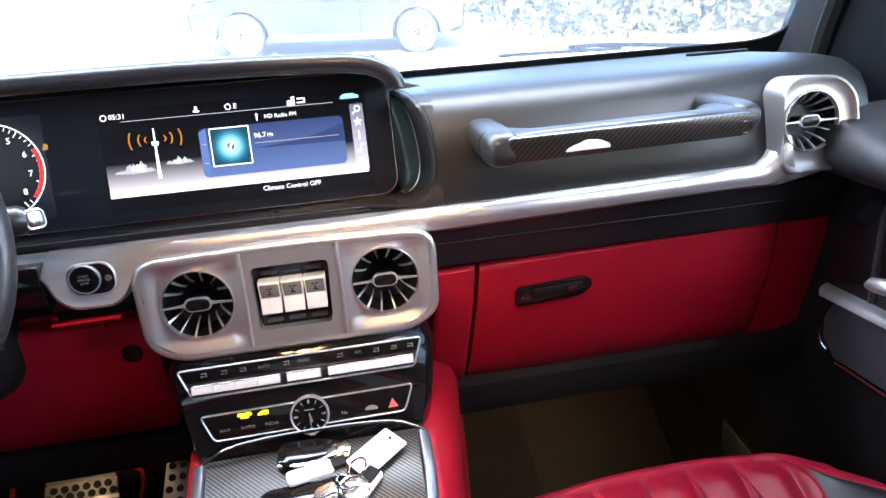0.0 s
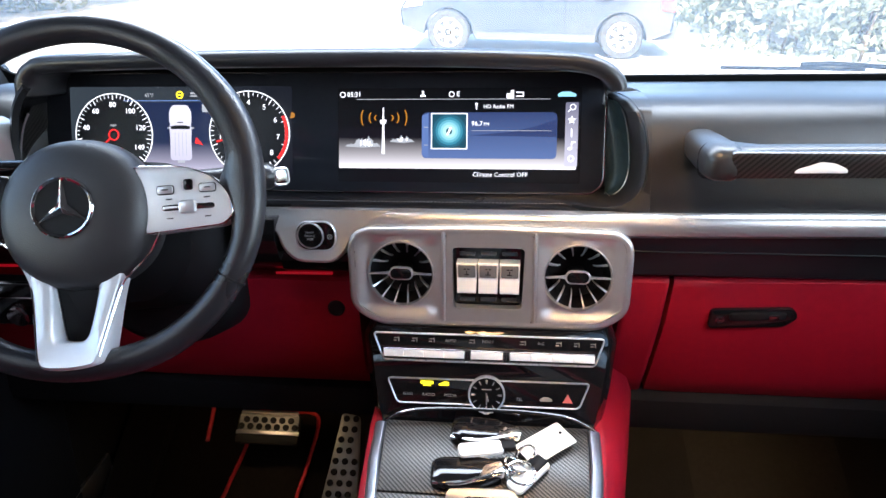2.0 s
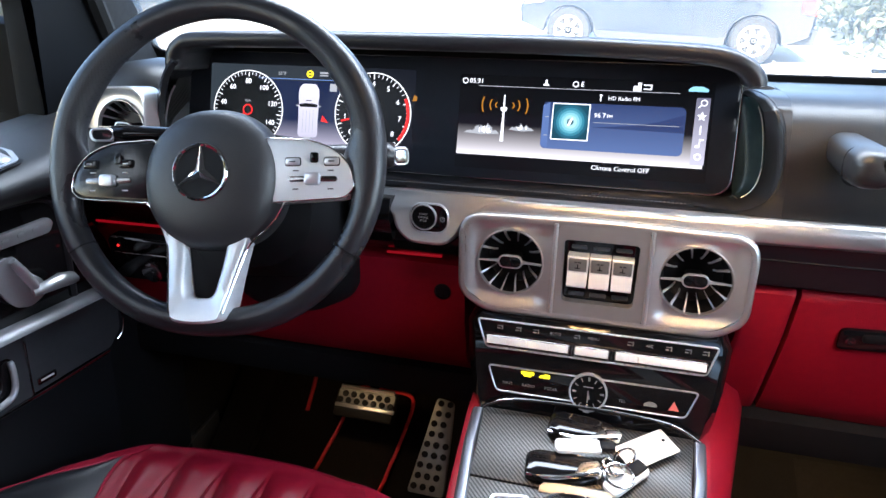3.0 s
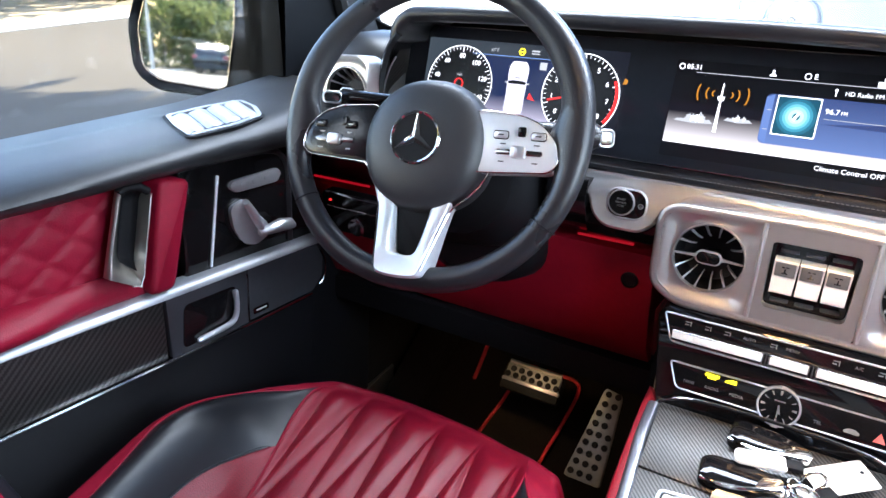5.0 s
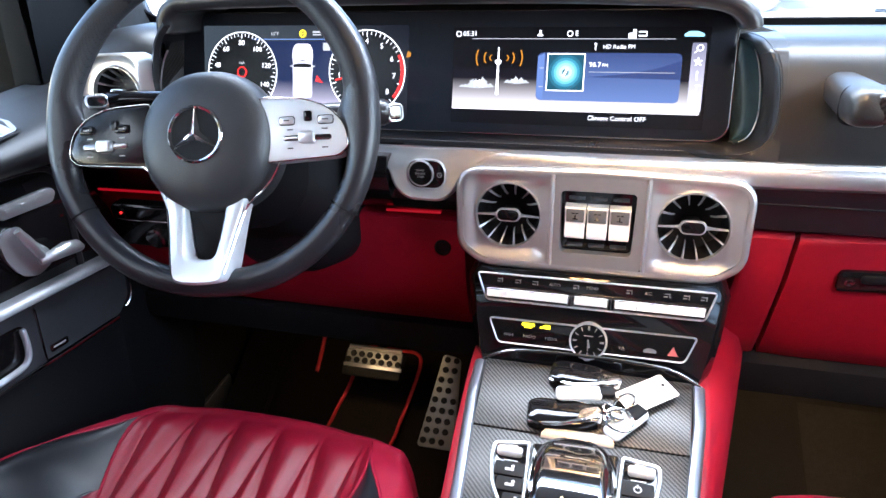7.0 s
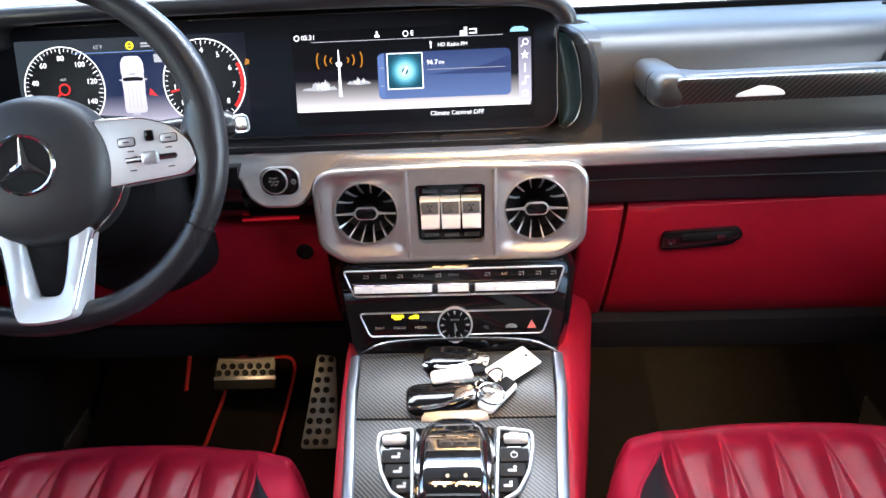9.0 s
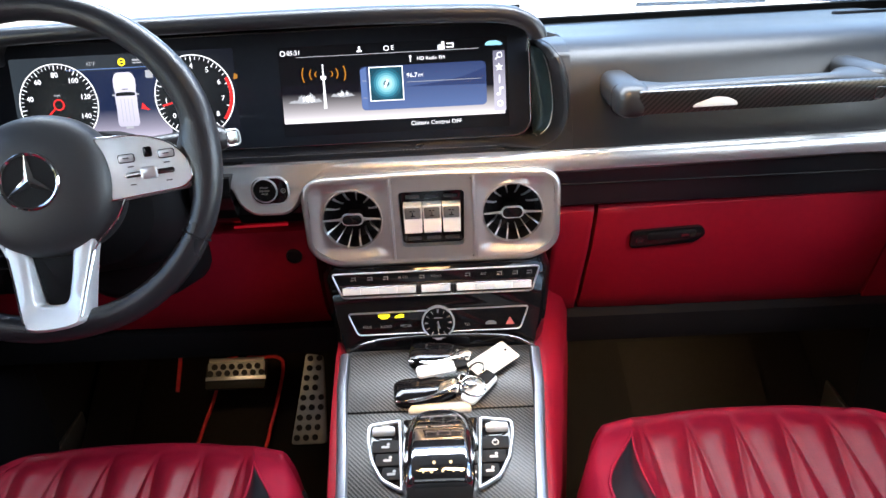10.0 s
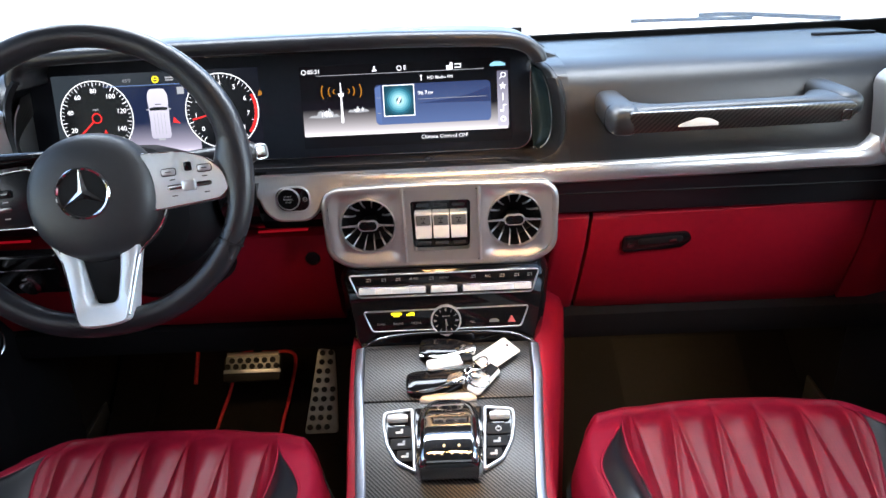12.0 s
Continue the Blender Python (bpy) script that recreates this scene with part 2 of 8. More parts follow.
# Base lifted a little to stand for veiling glare over the screens.
SCREEN_GLASS = surface("screen_glass", (0.018, 0.020, 0.026), 0.07, tone=0.1, rough_var=0.03, spec=0.2)
LIT_WHITE = glow("lit_white", (0.92, 0.94, 1.0), 0.26)
LIT_GREY = glow("lit_grey", (0.75, 0.78, 0.85), 0.10)
LIT_RED = glow("lit_red", (1.0, 0.03, 0.03), 0.16)
LIT_AMBER = glow("lit_amber", (1.0, 0.42, 0.05), 0.07)
PAD_GLINT = glow("warm_pad_glint", (1.0, 0.74, 0.42), 0.22)
LIT_YELLOW = glow("lit_yellow", (1.0, 0.80, 0.02), 0.25)
LIT_LINE = glow("lit_blue_line", (0.25, 0.45, 1.0), 0.10)
LIT_BLACK = glow("unlit_screen", (0.0, 0.0, 0.0), 0.0, (0.010, 0.011, 0.014))
AMBIENT_RED = glow("red_light_guide", (1.0, 0.01, 0.03), 0.032)
LAMP_LENS = glow("lamp_lens", (1.0, 0.66, 0.32), 3.0, (0.6, 0.6, 0.6))
# The dust film is heavy enough to stand for veiling glare too.
WINDSCREEN = glass("windscreen_glass", (0.97, 0.99, 0.98), dust=0.21, film=(0.82, 0.81, 0.76))
SIDE_GLASS = glass("side_glass", (0.95, 0.97, 0.96))
REAR_GLASS = glass("tinted_rear_glass", (0.22, 0.23, 0.23))
MIRROR_GLASS = surface("mirror_glass", (0.74, 0.76, 0.76), 0.02, metal=1.0, tone=0.01, rough_var=0.01)
PAINT_BLACK = surface("black_car_paint", (0.010, 0.011, 0.013), 0.22, tone=0.1, coat=0.3)
MIRROR_BLACK = surface("mirror_housing_black", (0.004, 0.0045, 0.0055), 0.60, tone=0.15, spec=0.12)
PAINT_BLUE = surface("grey_blue_car_paint", (0.022, 0.030, 0.044), 0.30, tone=0.08, coat=0.5)
TYRE = surface("tyre", (0.030, 0.030, 0.030), 0.85, tone=0.2)
ALLOY = surface("alloy_wheel", (0.62, 0.62, 0.63), 0.35, metal=0.8, tone=0.05)
CAR_GLASS = surface("dark_car_glass", (0.012, 0.014, 0.016), 0.06, tone=0.1)
CONCRETE = surface("pale_concrete", (0.52, 0.50, 0.46), 0.9, tone=0.12, big=0.5, small=12.0, bump=0.3, grain=40.0)
ASPHALT = surface("asphalt", (0.036, 0.0285, 0.0185), 0.9, tone=0.25, big=0.35, small=40.0, bump=0.6, grain=90.0)
BARK = surface("bark", (0.10, 0.075, 0.05), 0.95, tone=0.35, big=9.0, bump=0.9, grain=40.0)
SUNLIT_STRIP = surface("sunlit_strip", (0.19, 0.145, 0.085), 0.95, tone=0.3, big=0.8, small=30.0, bump=0.8, grain=60.0)


def foliage(name, a, b):
    m, nt, p = graph(name)
    rnd = nt.nodes.new("ShaderNodeNewGeometry").outputs["Random Per Island"]
    nt.links.new(mixed(nt, a, b, rnd), p.inputs["Base Color"])
    p.inputs["Roughness"].default_value = 0.85
    p.inputs["Specular IOR Level"].default_value = 0.1
    through_leaf = nt.nodes.new("ShaderNodeBsdfTranslucent")
    nt.links.new(p.inputs["Base Color"].links[0].from_socket, through_leaf.inputs[0])
    mix = nt.nodes.new("ShaderNodeMixShader")
    mix.inputs[0].default_value = 0.45
    nt.links.new(p.outputs[0], mix.inputs[1])
    nt.links.new(through_leaf.outputs[0], mix.inputs[2])
    nt.links.new(mix.outputs[0], nt.nodes["Material Output"].inputs[0])
    return m


LEAF_GREEN = foliage("green_leaves", (0.17, 0.19, 0.13), (0.27, 0.28, 0.20))
LEAF_YELLOW = foliage("yellow_green_leaves", (0.035, 0.045, 0.003), (0.13, 0.10, 0.004))
LEAF_DARK = foliage("dark_leaves", (0.04, 0.06, 0.022), (0.15, 0.16, 0.06))


# ---- mesh helpers ----
def part(name, bm, material, parent=None, label="", mirror=False, sharp=38.0):
    """Link a bmesh, laid out in world metres, as one mesh under a thing or a part."""
    if mirror:
        bmesh.ops.transform(bm, matrix=Matrix.Diagonal((-1, 1, 1, 1)), verts=bm.verts)
    bmesh.ops.recalc_face_normals(bm, faces=bm.faces)
    for f in bm.faces:
        f.smooth = True
    me = bpy.data.meshes.new(name)
    bm.to_mesh(me)
    bm.free()
    me.set_sharp_from_angle(angle=radians(sharp))
    me.materials.append(material)
    ob = new(name, me)
    if parent is not None:
        ob.parent = parent
        if parent.type == "EMPTY":
            ob.matrix_parent_inverse = Matrix.Translation(-parent.location)
    if label:
        ob["label"] = label
    return ob


def thing(name, place, label, category, group="", kind=""):
    ob = new(name)
    ob.location = place
    ob.empty_display_size = 0.05
    return tagged(ob, label, category, group, kind)


def rr(w, h, r, n=5, cx=0.0, cy=0.0):
    """A rounded rectangle's outline, anticlockwise."""
    r = min(r, w / 2 - 1e-5, h / 2 - 1e-5)
    pts = []
    for k, (sx, sy) in enumerate(((1, 1), (-1, 1), (-1, -1), (1, -1))):
        for i in range(n + 1):
            a = radians(90 * (k + i / n))
            pts.append((cx + sx * (w / 2 - r) + r * math.cos(a), cy + sy * (h / 2 - r) + r * math.sin(a)))
    return pts


def rounded(pts, r, n=4):
    """Round a polygon's corners by about r."""
    out, m = [], len(pts)
    for i in range(m):
        p0, p1, p2 = (Vector(pts[(i + k) % m]) for k in (-1, 0, 1))
        a, b = p0 - p1, p2 - p1
        q = min(r, a.length * 0.45, b.length * 0.45)
        s, e = p1 + a.normalized() * q, p1 + b.normalized() * q
        for k in range(n + 1):
            t = k / n
            out.append(tuple((1 - t) ** 2 * s + 2 * t * (1 - t) * p1 + t * t * e))
    return out


def inset(pts, d):
    """Move an anticlockwise outline inwards by d."""
    out, m = [], len(pts)
    for i in range(m):
        p0, p1, p2 = (Vector(pts[(i + k) % m]) for k in (-1, 0, 1))
        a, b = (p1 - p0), (p2 - p1)
        na, nb = Vector((-a.y, a.x)), Vector((-b.y, b.x))
        na = na.normalized() if na.length > 1e-9 else na
        nb = nb.normalized() if nb.length > 1e-9 else nb
        nn = na + nb
        nn = nn.normalized() if nn.length > 1e-9 else na
        out.append(tuple(p1 + nn * d))
    return out


def circle(r, n=32, cx=0.0, cy=0.0, squash=1.0):
    return [(cx + r * math.cos(2 * math.pi * i / n), cy + squash * r * math.sin(2 * math.pi * i / n)) for i in range(n)]


def facing(x, y, z, tilt=0.0, spin=0.0):
    """A frame on a face that looks at the driver: its x goes right, its y up, its z out of the face; tilt leans the top away."""
    t = radians(tilt)
    m = Matrix(((1, 0, 0, x), (0, math.sin(t), -math.cos(t), y), (0, math.cos(t), math.sin(t), z), (0, 0, 0, 1)))
    return m @ Matrix.Rotation(radians(spin), 4, "Z")


def sideways(x, y, z):
    """A frame on the left door's inner face: its x goes ahead, its y up, its z into the cabin."""
    return Matrix(((0, 0, 1, x), (1, 0, 0, y), (0, 1, 0, z), (0, 0, 0, 1)))


def lying(x, y, z, slope=0.0, spin=0.0):
    """A frame on a lying face: its x right, its y ahead and up the slope, its z up."""
    return Matrix.Translation((x, y, z)) @ Matrix.Rotation(radians(slope), 4, "X") @ Matrix.Rotation(radians(spin), 4, "Z")


def loft(bm, rings, ring_closed=True, caps=True, closed=False):
    vs = [[bm.verts.new(p) for p in ring] for ring in rings]
    m = len(rings[0])
    span = m if ring_closed else m - 1
    pairs = list(zip(vs[:-1], vs[1:]))
    if closed:
        pairs.append((vs[-1], vs[0]))
    for a, b in pairs:
        for i in range(span):
            j = (i + 1) % m
            bm.faces.new((a[i], a[j], b[j], b[i]))
    if caps and not closed and ring_closed:
        bm.faces.new(vs[0])
        bm.faces.new(vs[-1])
    return vs


def slab(bm, outline, m, depth, bevel=0.0, base=0.0):
    """An outline of the frame m's plane, extruded out of it, with rounded front edges."""
    steps = [(0.0, base), (0.0, depth - bevel)]
    if bevel:
        steps += [(bevel * 0.3, depth - bevel * 0.3), (bevel, depth)]
    loft(bm, [[m @ Vector((x, y, h)) for x, y in inset(outline, d)] for d, h in steps])
    return bm


def ringed(bm, outer, inner, m, z0, z1, bevel=0.001):
    """A frame between two outlines of equal count, standing from z0 to z1."""
    rows = [(outer, z0), (outer, z1 - bevel), (inset(outer, bevel), z1), (inset(inner, -bevel), z1), (inner, z1 - bevel), (inner, z0)]
    loft(bm, [[m @ Vector((x, y, h)) for x, y in pts] for pts, h in rows], caps=False, closed=True)
    return bm


def box(bm, centre, size, bevel=0.0, m=None, seg=2):
    made = bmesh.ops.create_cube(bm, size=1.0, matrix=(m or Matrix()) @ Matrix.Translation(centre) @ Matrix.Diagonal((*size, 1)))
    if bevel:
        edges = list({e for v in made["verts"] for e in v.link_edges})
        bmesh.ops.bevel(bm, geom=edges, offset=bevel, segments=seg, affect="EDGES", profile=0.5)
    return bm


def tube(bm, path, radius, n=10, closed=False, flat=1.0, up=(0, 0, 1), caps=True):
    """A round bar along a path; radius may be a list."""
    pts = [Vector(p) for p in path]
    count, rings, up = len(pts), [], Vector(up)
    for i, p in enumerate(pts):
        a = pts[(i - 1) % count] if closed or i > 0 else p
        b = pts[(i + 1) % count] if closed or i < count - 1 else p
        t = (b - a).normalized()
        s = t.cross(up)
        s = s.normalized() if s.length > 1e-6 else t.cross(Vector((1, 0, 0))).normalized()
        u = s.cross(t).normalized()
        r = radius[i] if isinstance(radius, (list, tuple)) else radius
        rings.append([p + s * (r * math.cos(2 * math.pi * k / n)) + u * (r * flat * math.sin(2 * math.pi * k / n)) for k in range(n)])
    loft(bm, rings, caps=caps, closed=closed)
    return bm


def smooth_path(pts, n=6, closed=False):
    """A Catmull-Rom curve through the points."""
    pts = [Vector(p) for p in pts]
    out, m = [], len(pts)
    for i in range(m if closed else m - 1):
        p0, p1, p2, p3 = (pts[(i + k) % m] if closed else pts[min(max(i + k, 0), m - 1)] for k in (-1, 0, 1, 2))
        for k in range(n):
            t = k / n
            out.append(0.5 * (2 * p1 + (p2 - p0) * t + (2 * p0 - 5 * p1 + 4 * p2 - p3) * t * t + (3 * p1 - p0 - 3 * p2 + p3) * t ** 3))
    if not closed:
        out.append(pts[-1])
    return out


def sheet(bm, f, nu, nv):
    """A surface from a function of u and v, each from 0 to 1."""
    vs = [[bm.verts.new(f(i / nu, j / nv)) for j in range(nv + 1)] for i in range(nu + 1)]
    for i in range(nu):
        for j in range(nv):
            bm.faces.new((vs[i][j], vs[i + 1][j], vs[i + 1][j + 1], vs[i][j + 1]))
    return bm


def lathe(bm, profile, m, n=32, caps=True):
    """A profile of (radius, height) turned round the frame's z."""
    loft(bm, [[m @ Vector((r * math.cos(2 * math.pi * k / n), r * math.sin(2 * math.pi * k / n), h)) for k in range(n)] for r, h in profile], caps=caps)
    return bm


def lettering(bm, text, size, m, x=0.0, y=0.0, align="CENTER", thick=0.0002):
    """Raised letters of the built-in font, laid on the frame m."""
    cu = bpy.data.curves.new("letters", "FONT")
    cu.body, cu.size, cu.align_x, cu.align_y, cu.extrude, cu.resolution_u = text, size, align, "CENTER", thick, 2
    ob = new("letters", cu)
    bpy.context.view_layer.update()
    me = bpy.data.meshes.new_from_object(ob.evaluated_get(bpy.context.evaluated_depsgraph_get()))
    me.transform(m @ Matrix.Translation((x, y, 0.0003)))
    bm.from_mesh(me)
    bpy.data.objects.remove(ob)
    bpy.data.meshes.remove(me)
    bpy.data.curves.remove(cu)
    return bm


def B():
    return bmesh.new()


def lerp(a, b, t):
    return a + (b - a) * t


def ease(a, b, x):
    t = min(1.0, max(0.0, (x - a) / (b - a)))
    return t * t * (3 - 2 * t)

# ---- ground, falling away behind the car ----
RISE_Y, RISE_X = 0.113, -0.042


def ground_z(x, y):
    return -0.68 + RISE_Y * y + RISE_X * x


def flat_sheet(name, x0, x1, y0, y1, lift, material, label, nx=2, ny=2):
    bm = B()
    sheet(bm, lambda u, v: (lerp(x0, x1, u), lerp(y0, y1, v), ground_z(lerp(x0, x1, u), lerp(y0, y1, v)) + lift), nx, ny)
    return tagged(part(name, bm, material), label, name, kind="structure")


flat_sheet("ground", -900, 900, -900, 900, 0.0, ASPHALT, "dark worn asphalt ground around the parked car", 4, 4)
bm = B()
bm.faces.new([bm.verts.new((x, y, ground_z(x, y) + 0.004)) for x, y in ((-2.6, 3.2), (60, 3.2), (60, 90), (-9.3, 90), (-9.3, 8.1))])
tagged(part("pavement", bm, CONCRETE), "pale sunlit concrete parking apron ahead of the car", "pavement", kind="structure")
# Paler ground colour stands for sunlight on the far lane.
flat_sheet("verge", -60, -9.6, -60, 60, 0.02, SUNLIT_STRIP, "pale strip standing for the sunlit far lane of the road")


# ---- cabin shell ----
def shell():
    bm = B()
    # floor pan with the toe board rising to the bulkhead
    prof = [(-1.25, 0.0), (0.98, 0.0), (1.07, 0.02), (1.22, 0.125), (1.36, 0.25), (1.40, 0.45), (1.40, 0.52)]
    back = [(y + 0.03, z - 0.04) for y, z in reversed(prof)]
    loft(bm, [[(x, y, z) for y, z in prof + back] for x in (-0.80, 0.80)])
    tagged(part("floor", bm, CARPET), "black carpeted car floor with a raised toe board", "car floor", kind="structure")
    bm = B()
    box(bm, (0, 1.20, 0.535), (1.60, 0.44, 0.03), 0.005)
    tagged(part("wall_bulkhead", bm, BLACK_PLASTIC), "black panel closing the footwells under the dashboard", "bulkhead", kind="structure")
    # roof, side sills and the dark closed rear
    bm = B()
    box(bm, (0, -0.20, 1.275), (1.60, 2.15, 0.04), 0.015)
    tagged(part("ceiling", bm, PILLAR), "dark cloth headliner of the car roof", "headliner", kind="structure")
    bm = B()
    box(bm, (0, -1.26, 0.34), (1.60, 0.05, 0.72), 0.01)
    box(bm, (0, -1.26, 1.235), (1.60, 0.05, 0.06), 0.01)
    tagged(part("wall_rear", bm, PILLAR), "dark trimmed rear wall of the cabin", "rear wall", kind="structure")
    for s, side in ((False, "left"), (True, "right")):
        bm = B()
        box(bm, (-0.80, -0.74, 0.33), (0.06, 1.00, 0.70), 0.01)
        box(bm, (-0.80, -0.74, 1.235), (0.06, 1.00, 0.05), 0.01)
        box(bm, (-0.80, -0.27, 0.945), (0.06, 0.07, 0.53), 0.01)
        box(bm, (-0.80, -1.235, 0.945), (0.06, 0.05, 0.53), 0.01)
        box(bm, (-0.79, -0.20, 0.02), (0.06, 2.10, 0.10), 0.01)
        tagged(part("wall_" + side, bm, PILLAR, mirror=s), "dark trimmed cabin side with pillar and sill", "cabin side", kind="structure")
        bm = B()
        box(bm, (-0.80, -0.77, 0.945), (0.006, 0.90, 0.53))
        ob = tagged(part("window_rear_" + side, bm, REAR_GLASS, mirror=s), "dark tinted rear side window", "window", kind="structure")
        ob.visible_shadow = False
    bm = B()
    box(bm, (0, -1.26, 0.955), (1.56, 0.006, 0.52))
    ob = tagged(part("window_back", bm, REAR_GLASS), "dark tinted rear window", "window", kind="structure")
    ob.visible_shadow = False
    # kick panels ahead of the doors
    for s, side in ((False, "left"), (True, "right")):
        bm = B()
        box(bm, (-0.755, 1.14, 0.28), (0.05, 0.56, 0.60), 0.01)
        tagged(part("wall_kick_" + side, bm, CARPET, mirror=s), "dark carpeted kick panel beside the footwell", "kick panel", kind="structure")
        bm = B()
        slab(bm, rounded([(0.96, 0.02), (1.10, 0.02), (1.10, 0.10), (0.98, 0.085)], 0.01), sideways(-0.729, 0, 0), 0.004, 0.001)
        tube(bm, [(-0.722, 0.965, 0.080), (-0.722, 1.09, 0.102)], 0.0025, 6)
        tagged(part("trim_sill_" + side, bm, STEEL, mirror=s), "brushed metal sill plate at the footwell edge", "sill plate", kind="structure")


shell()


def windscreen():
    top, low = (0.93, 1.27), (1.27, 0.774)
    w = thing("windscreen", (0, 1.27, 0.78), "dusty upright windscreen hazed for glare, in a black rubber surround", "windscreen", kind="structure")
    bm = B()

    def f(u, v):
        x = lerp(-0.90, 0.90, u)
        y, z = lerp(low[0], top[0], v), lerp(low[1], top[1], v)
        return (x, y - 0.06 * (x / 0.83) ** 2, z)
    sheet(bm, f, 16, 4)
    g = part("pane", bm, WINDSCREEN, w)
    g.visible_shadow = False
    # the black printed border with its rounded lower corners
    bm = B()
    inner = rounded([(-0.862, 0.017), (0.862, 0.017), (0.83, 1.0), (-0.83, 1.0)], 0.09, 8)
    m = len(inner)
    outer = []
    for x, v in inner:
        outer.append((max(-0.93, min(0.93, x * 1.05)), -0.04 if v < 0.03 else (1.03 if v > 0.98 else v - 0.06 * (1 - v) * (abs(x) > 0.6))))
    rows = []
    for pts, lift in ((outer, 0.0), (inner, 0.0), (inner, 0.004), (outer, 0.004)):
        rows.append([(x, lerp(low[0], top[0], v) - 0.06 * (x / 0.83) ** 2 - 0.004 - lift, lerp(low[1], top[1], v) - 0.002 - lift * 0.5) for x, v in pts])
    loft(bm, rows, caps=False, closed=True)
    part("surround", bm, RUBBER, w, "black rubber border with rounded corners")
    wp = thing("wiper", (0.45, 1.30, 0.79), "thin black windscreen wiper resting at the base of the glass", "wiper")
    bm = B()
    tube(bm, smooth_path([(0.383, 1.34, 0.784), (0.50, 1.34, 0.782), (0.622, 1.34, 0.779)], 5), 0.004, 6)
    part("blade", bm, RUBBER, wp)
    bm = B()
    tube(bm, smooth_path([(0.52, 1.348, 0.788), (0.60, 1.348, 0.787), (0.80, 1.348, 0.770)], 5), 0.005, 6)
    part("arm", bm, BLACK_PLASTIC, wp)
    bm = B()
    box(bm, (0, 1.37, 0.725), (1.70, 0.16, 0.03), 0.006)
    tagged(part("trim_cowl", bm, BLACK_PLASTIC), "black plastic cowl below the windscreen", "cowl", kind="structure")


windscreen()


def pillars():
    for s, side in ((False, "left"), (True, "right")):
        p = thing("pillar_" + side, ((-1 if not s else 1) * 0.82, 1.10, 0.75), "dark cloth-trimmed front roof pillar with a pale outer edge", "roof pillar", kind="structure")
        bm = B()
        rings = []
        for v in (0.0, 0.25, 0.5, 0.75, 1.0):
            y, z = lerp(1.19, 0.88, v), lerp(0.755, 1.27, v)
            w = lerp(0.030, 0.024, v)
            x = lerp(-0.895, -0.860, v)
            rings.append([(x + w * a, y + b * 0.055, z) for a, b in ((1.0, 0.9), (1.5, 0.1), (1.6, -0.8), (1.0, -1.6), (-0.6, -1.7), (-1.2, -0.5), (-1.0, 0.9))])
        loft(bm, rings)
        part("trim", bm, PILLAR, p, mirror=s)
        bm = B()
        tube(bm, [(-0.872, 1.215, 0.765), (-0.845, 0.905, 1.27)], 0.016, 8)
        part("edge", bm, PILLAR, p, "grey pillar edge beside the glass", mirror=s)
        # the door-frame seal behind it
        bm = B()
        tube(bm, smooth_path([(-0.775, 1.02, 0.66), (-0.765, 0.98, 0.80), (-0.755, 0.84, 1.10), (-0.75, 0.78, 1.24)], 4), 0.014, 8)
        part("seal", bm, RUBBER, p, "black rubber door seal", mirror=s)


pillars()


def overhead():
    o = thing("overhead_console", (0, 0.45, 1.255), "dark overhead console with warm lit map lamps", "overhead console")
    bm = B()
    slab(bm, rr(0.24, 0.22, 0.04), Matrix(((1, 0, 0, 0), (0, -1, 0, 0.45), (0, 0, -1, 1.256), (0, 0, 0, 1))), 0.022, 0.008)
    part("housing", bm, BLACK_PLASTIC, o)
    for x in (-0.085, 0.085):
        bm = B()
        slab(bm, rr(0.035, 0.016, 0.007), Matrix(((1, 0, 0, x), (0, -1, 0, 0.40), (0, 0, -1, 1.2335), (0, 0, 0, 1))), 0.003, 0.001)
        part("lens", bm, LAMP_LENS, o, "warm lit lamp lens")
    for k in range(5):
        bm = B()
        box(bm, (-0.06 + 0.03 * k, 0.45, 1.232), (0.018, 0.012, 0.006), 0.002)
        part("button", bm, GREY_PLASTIC, o)


overhead()


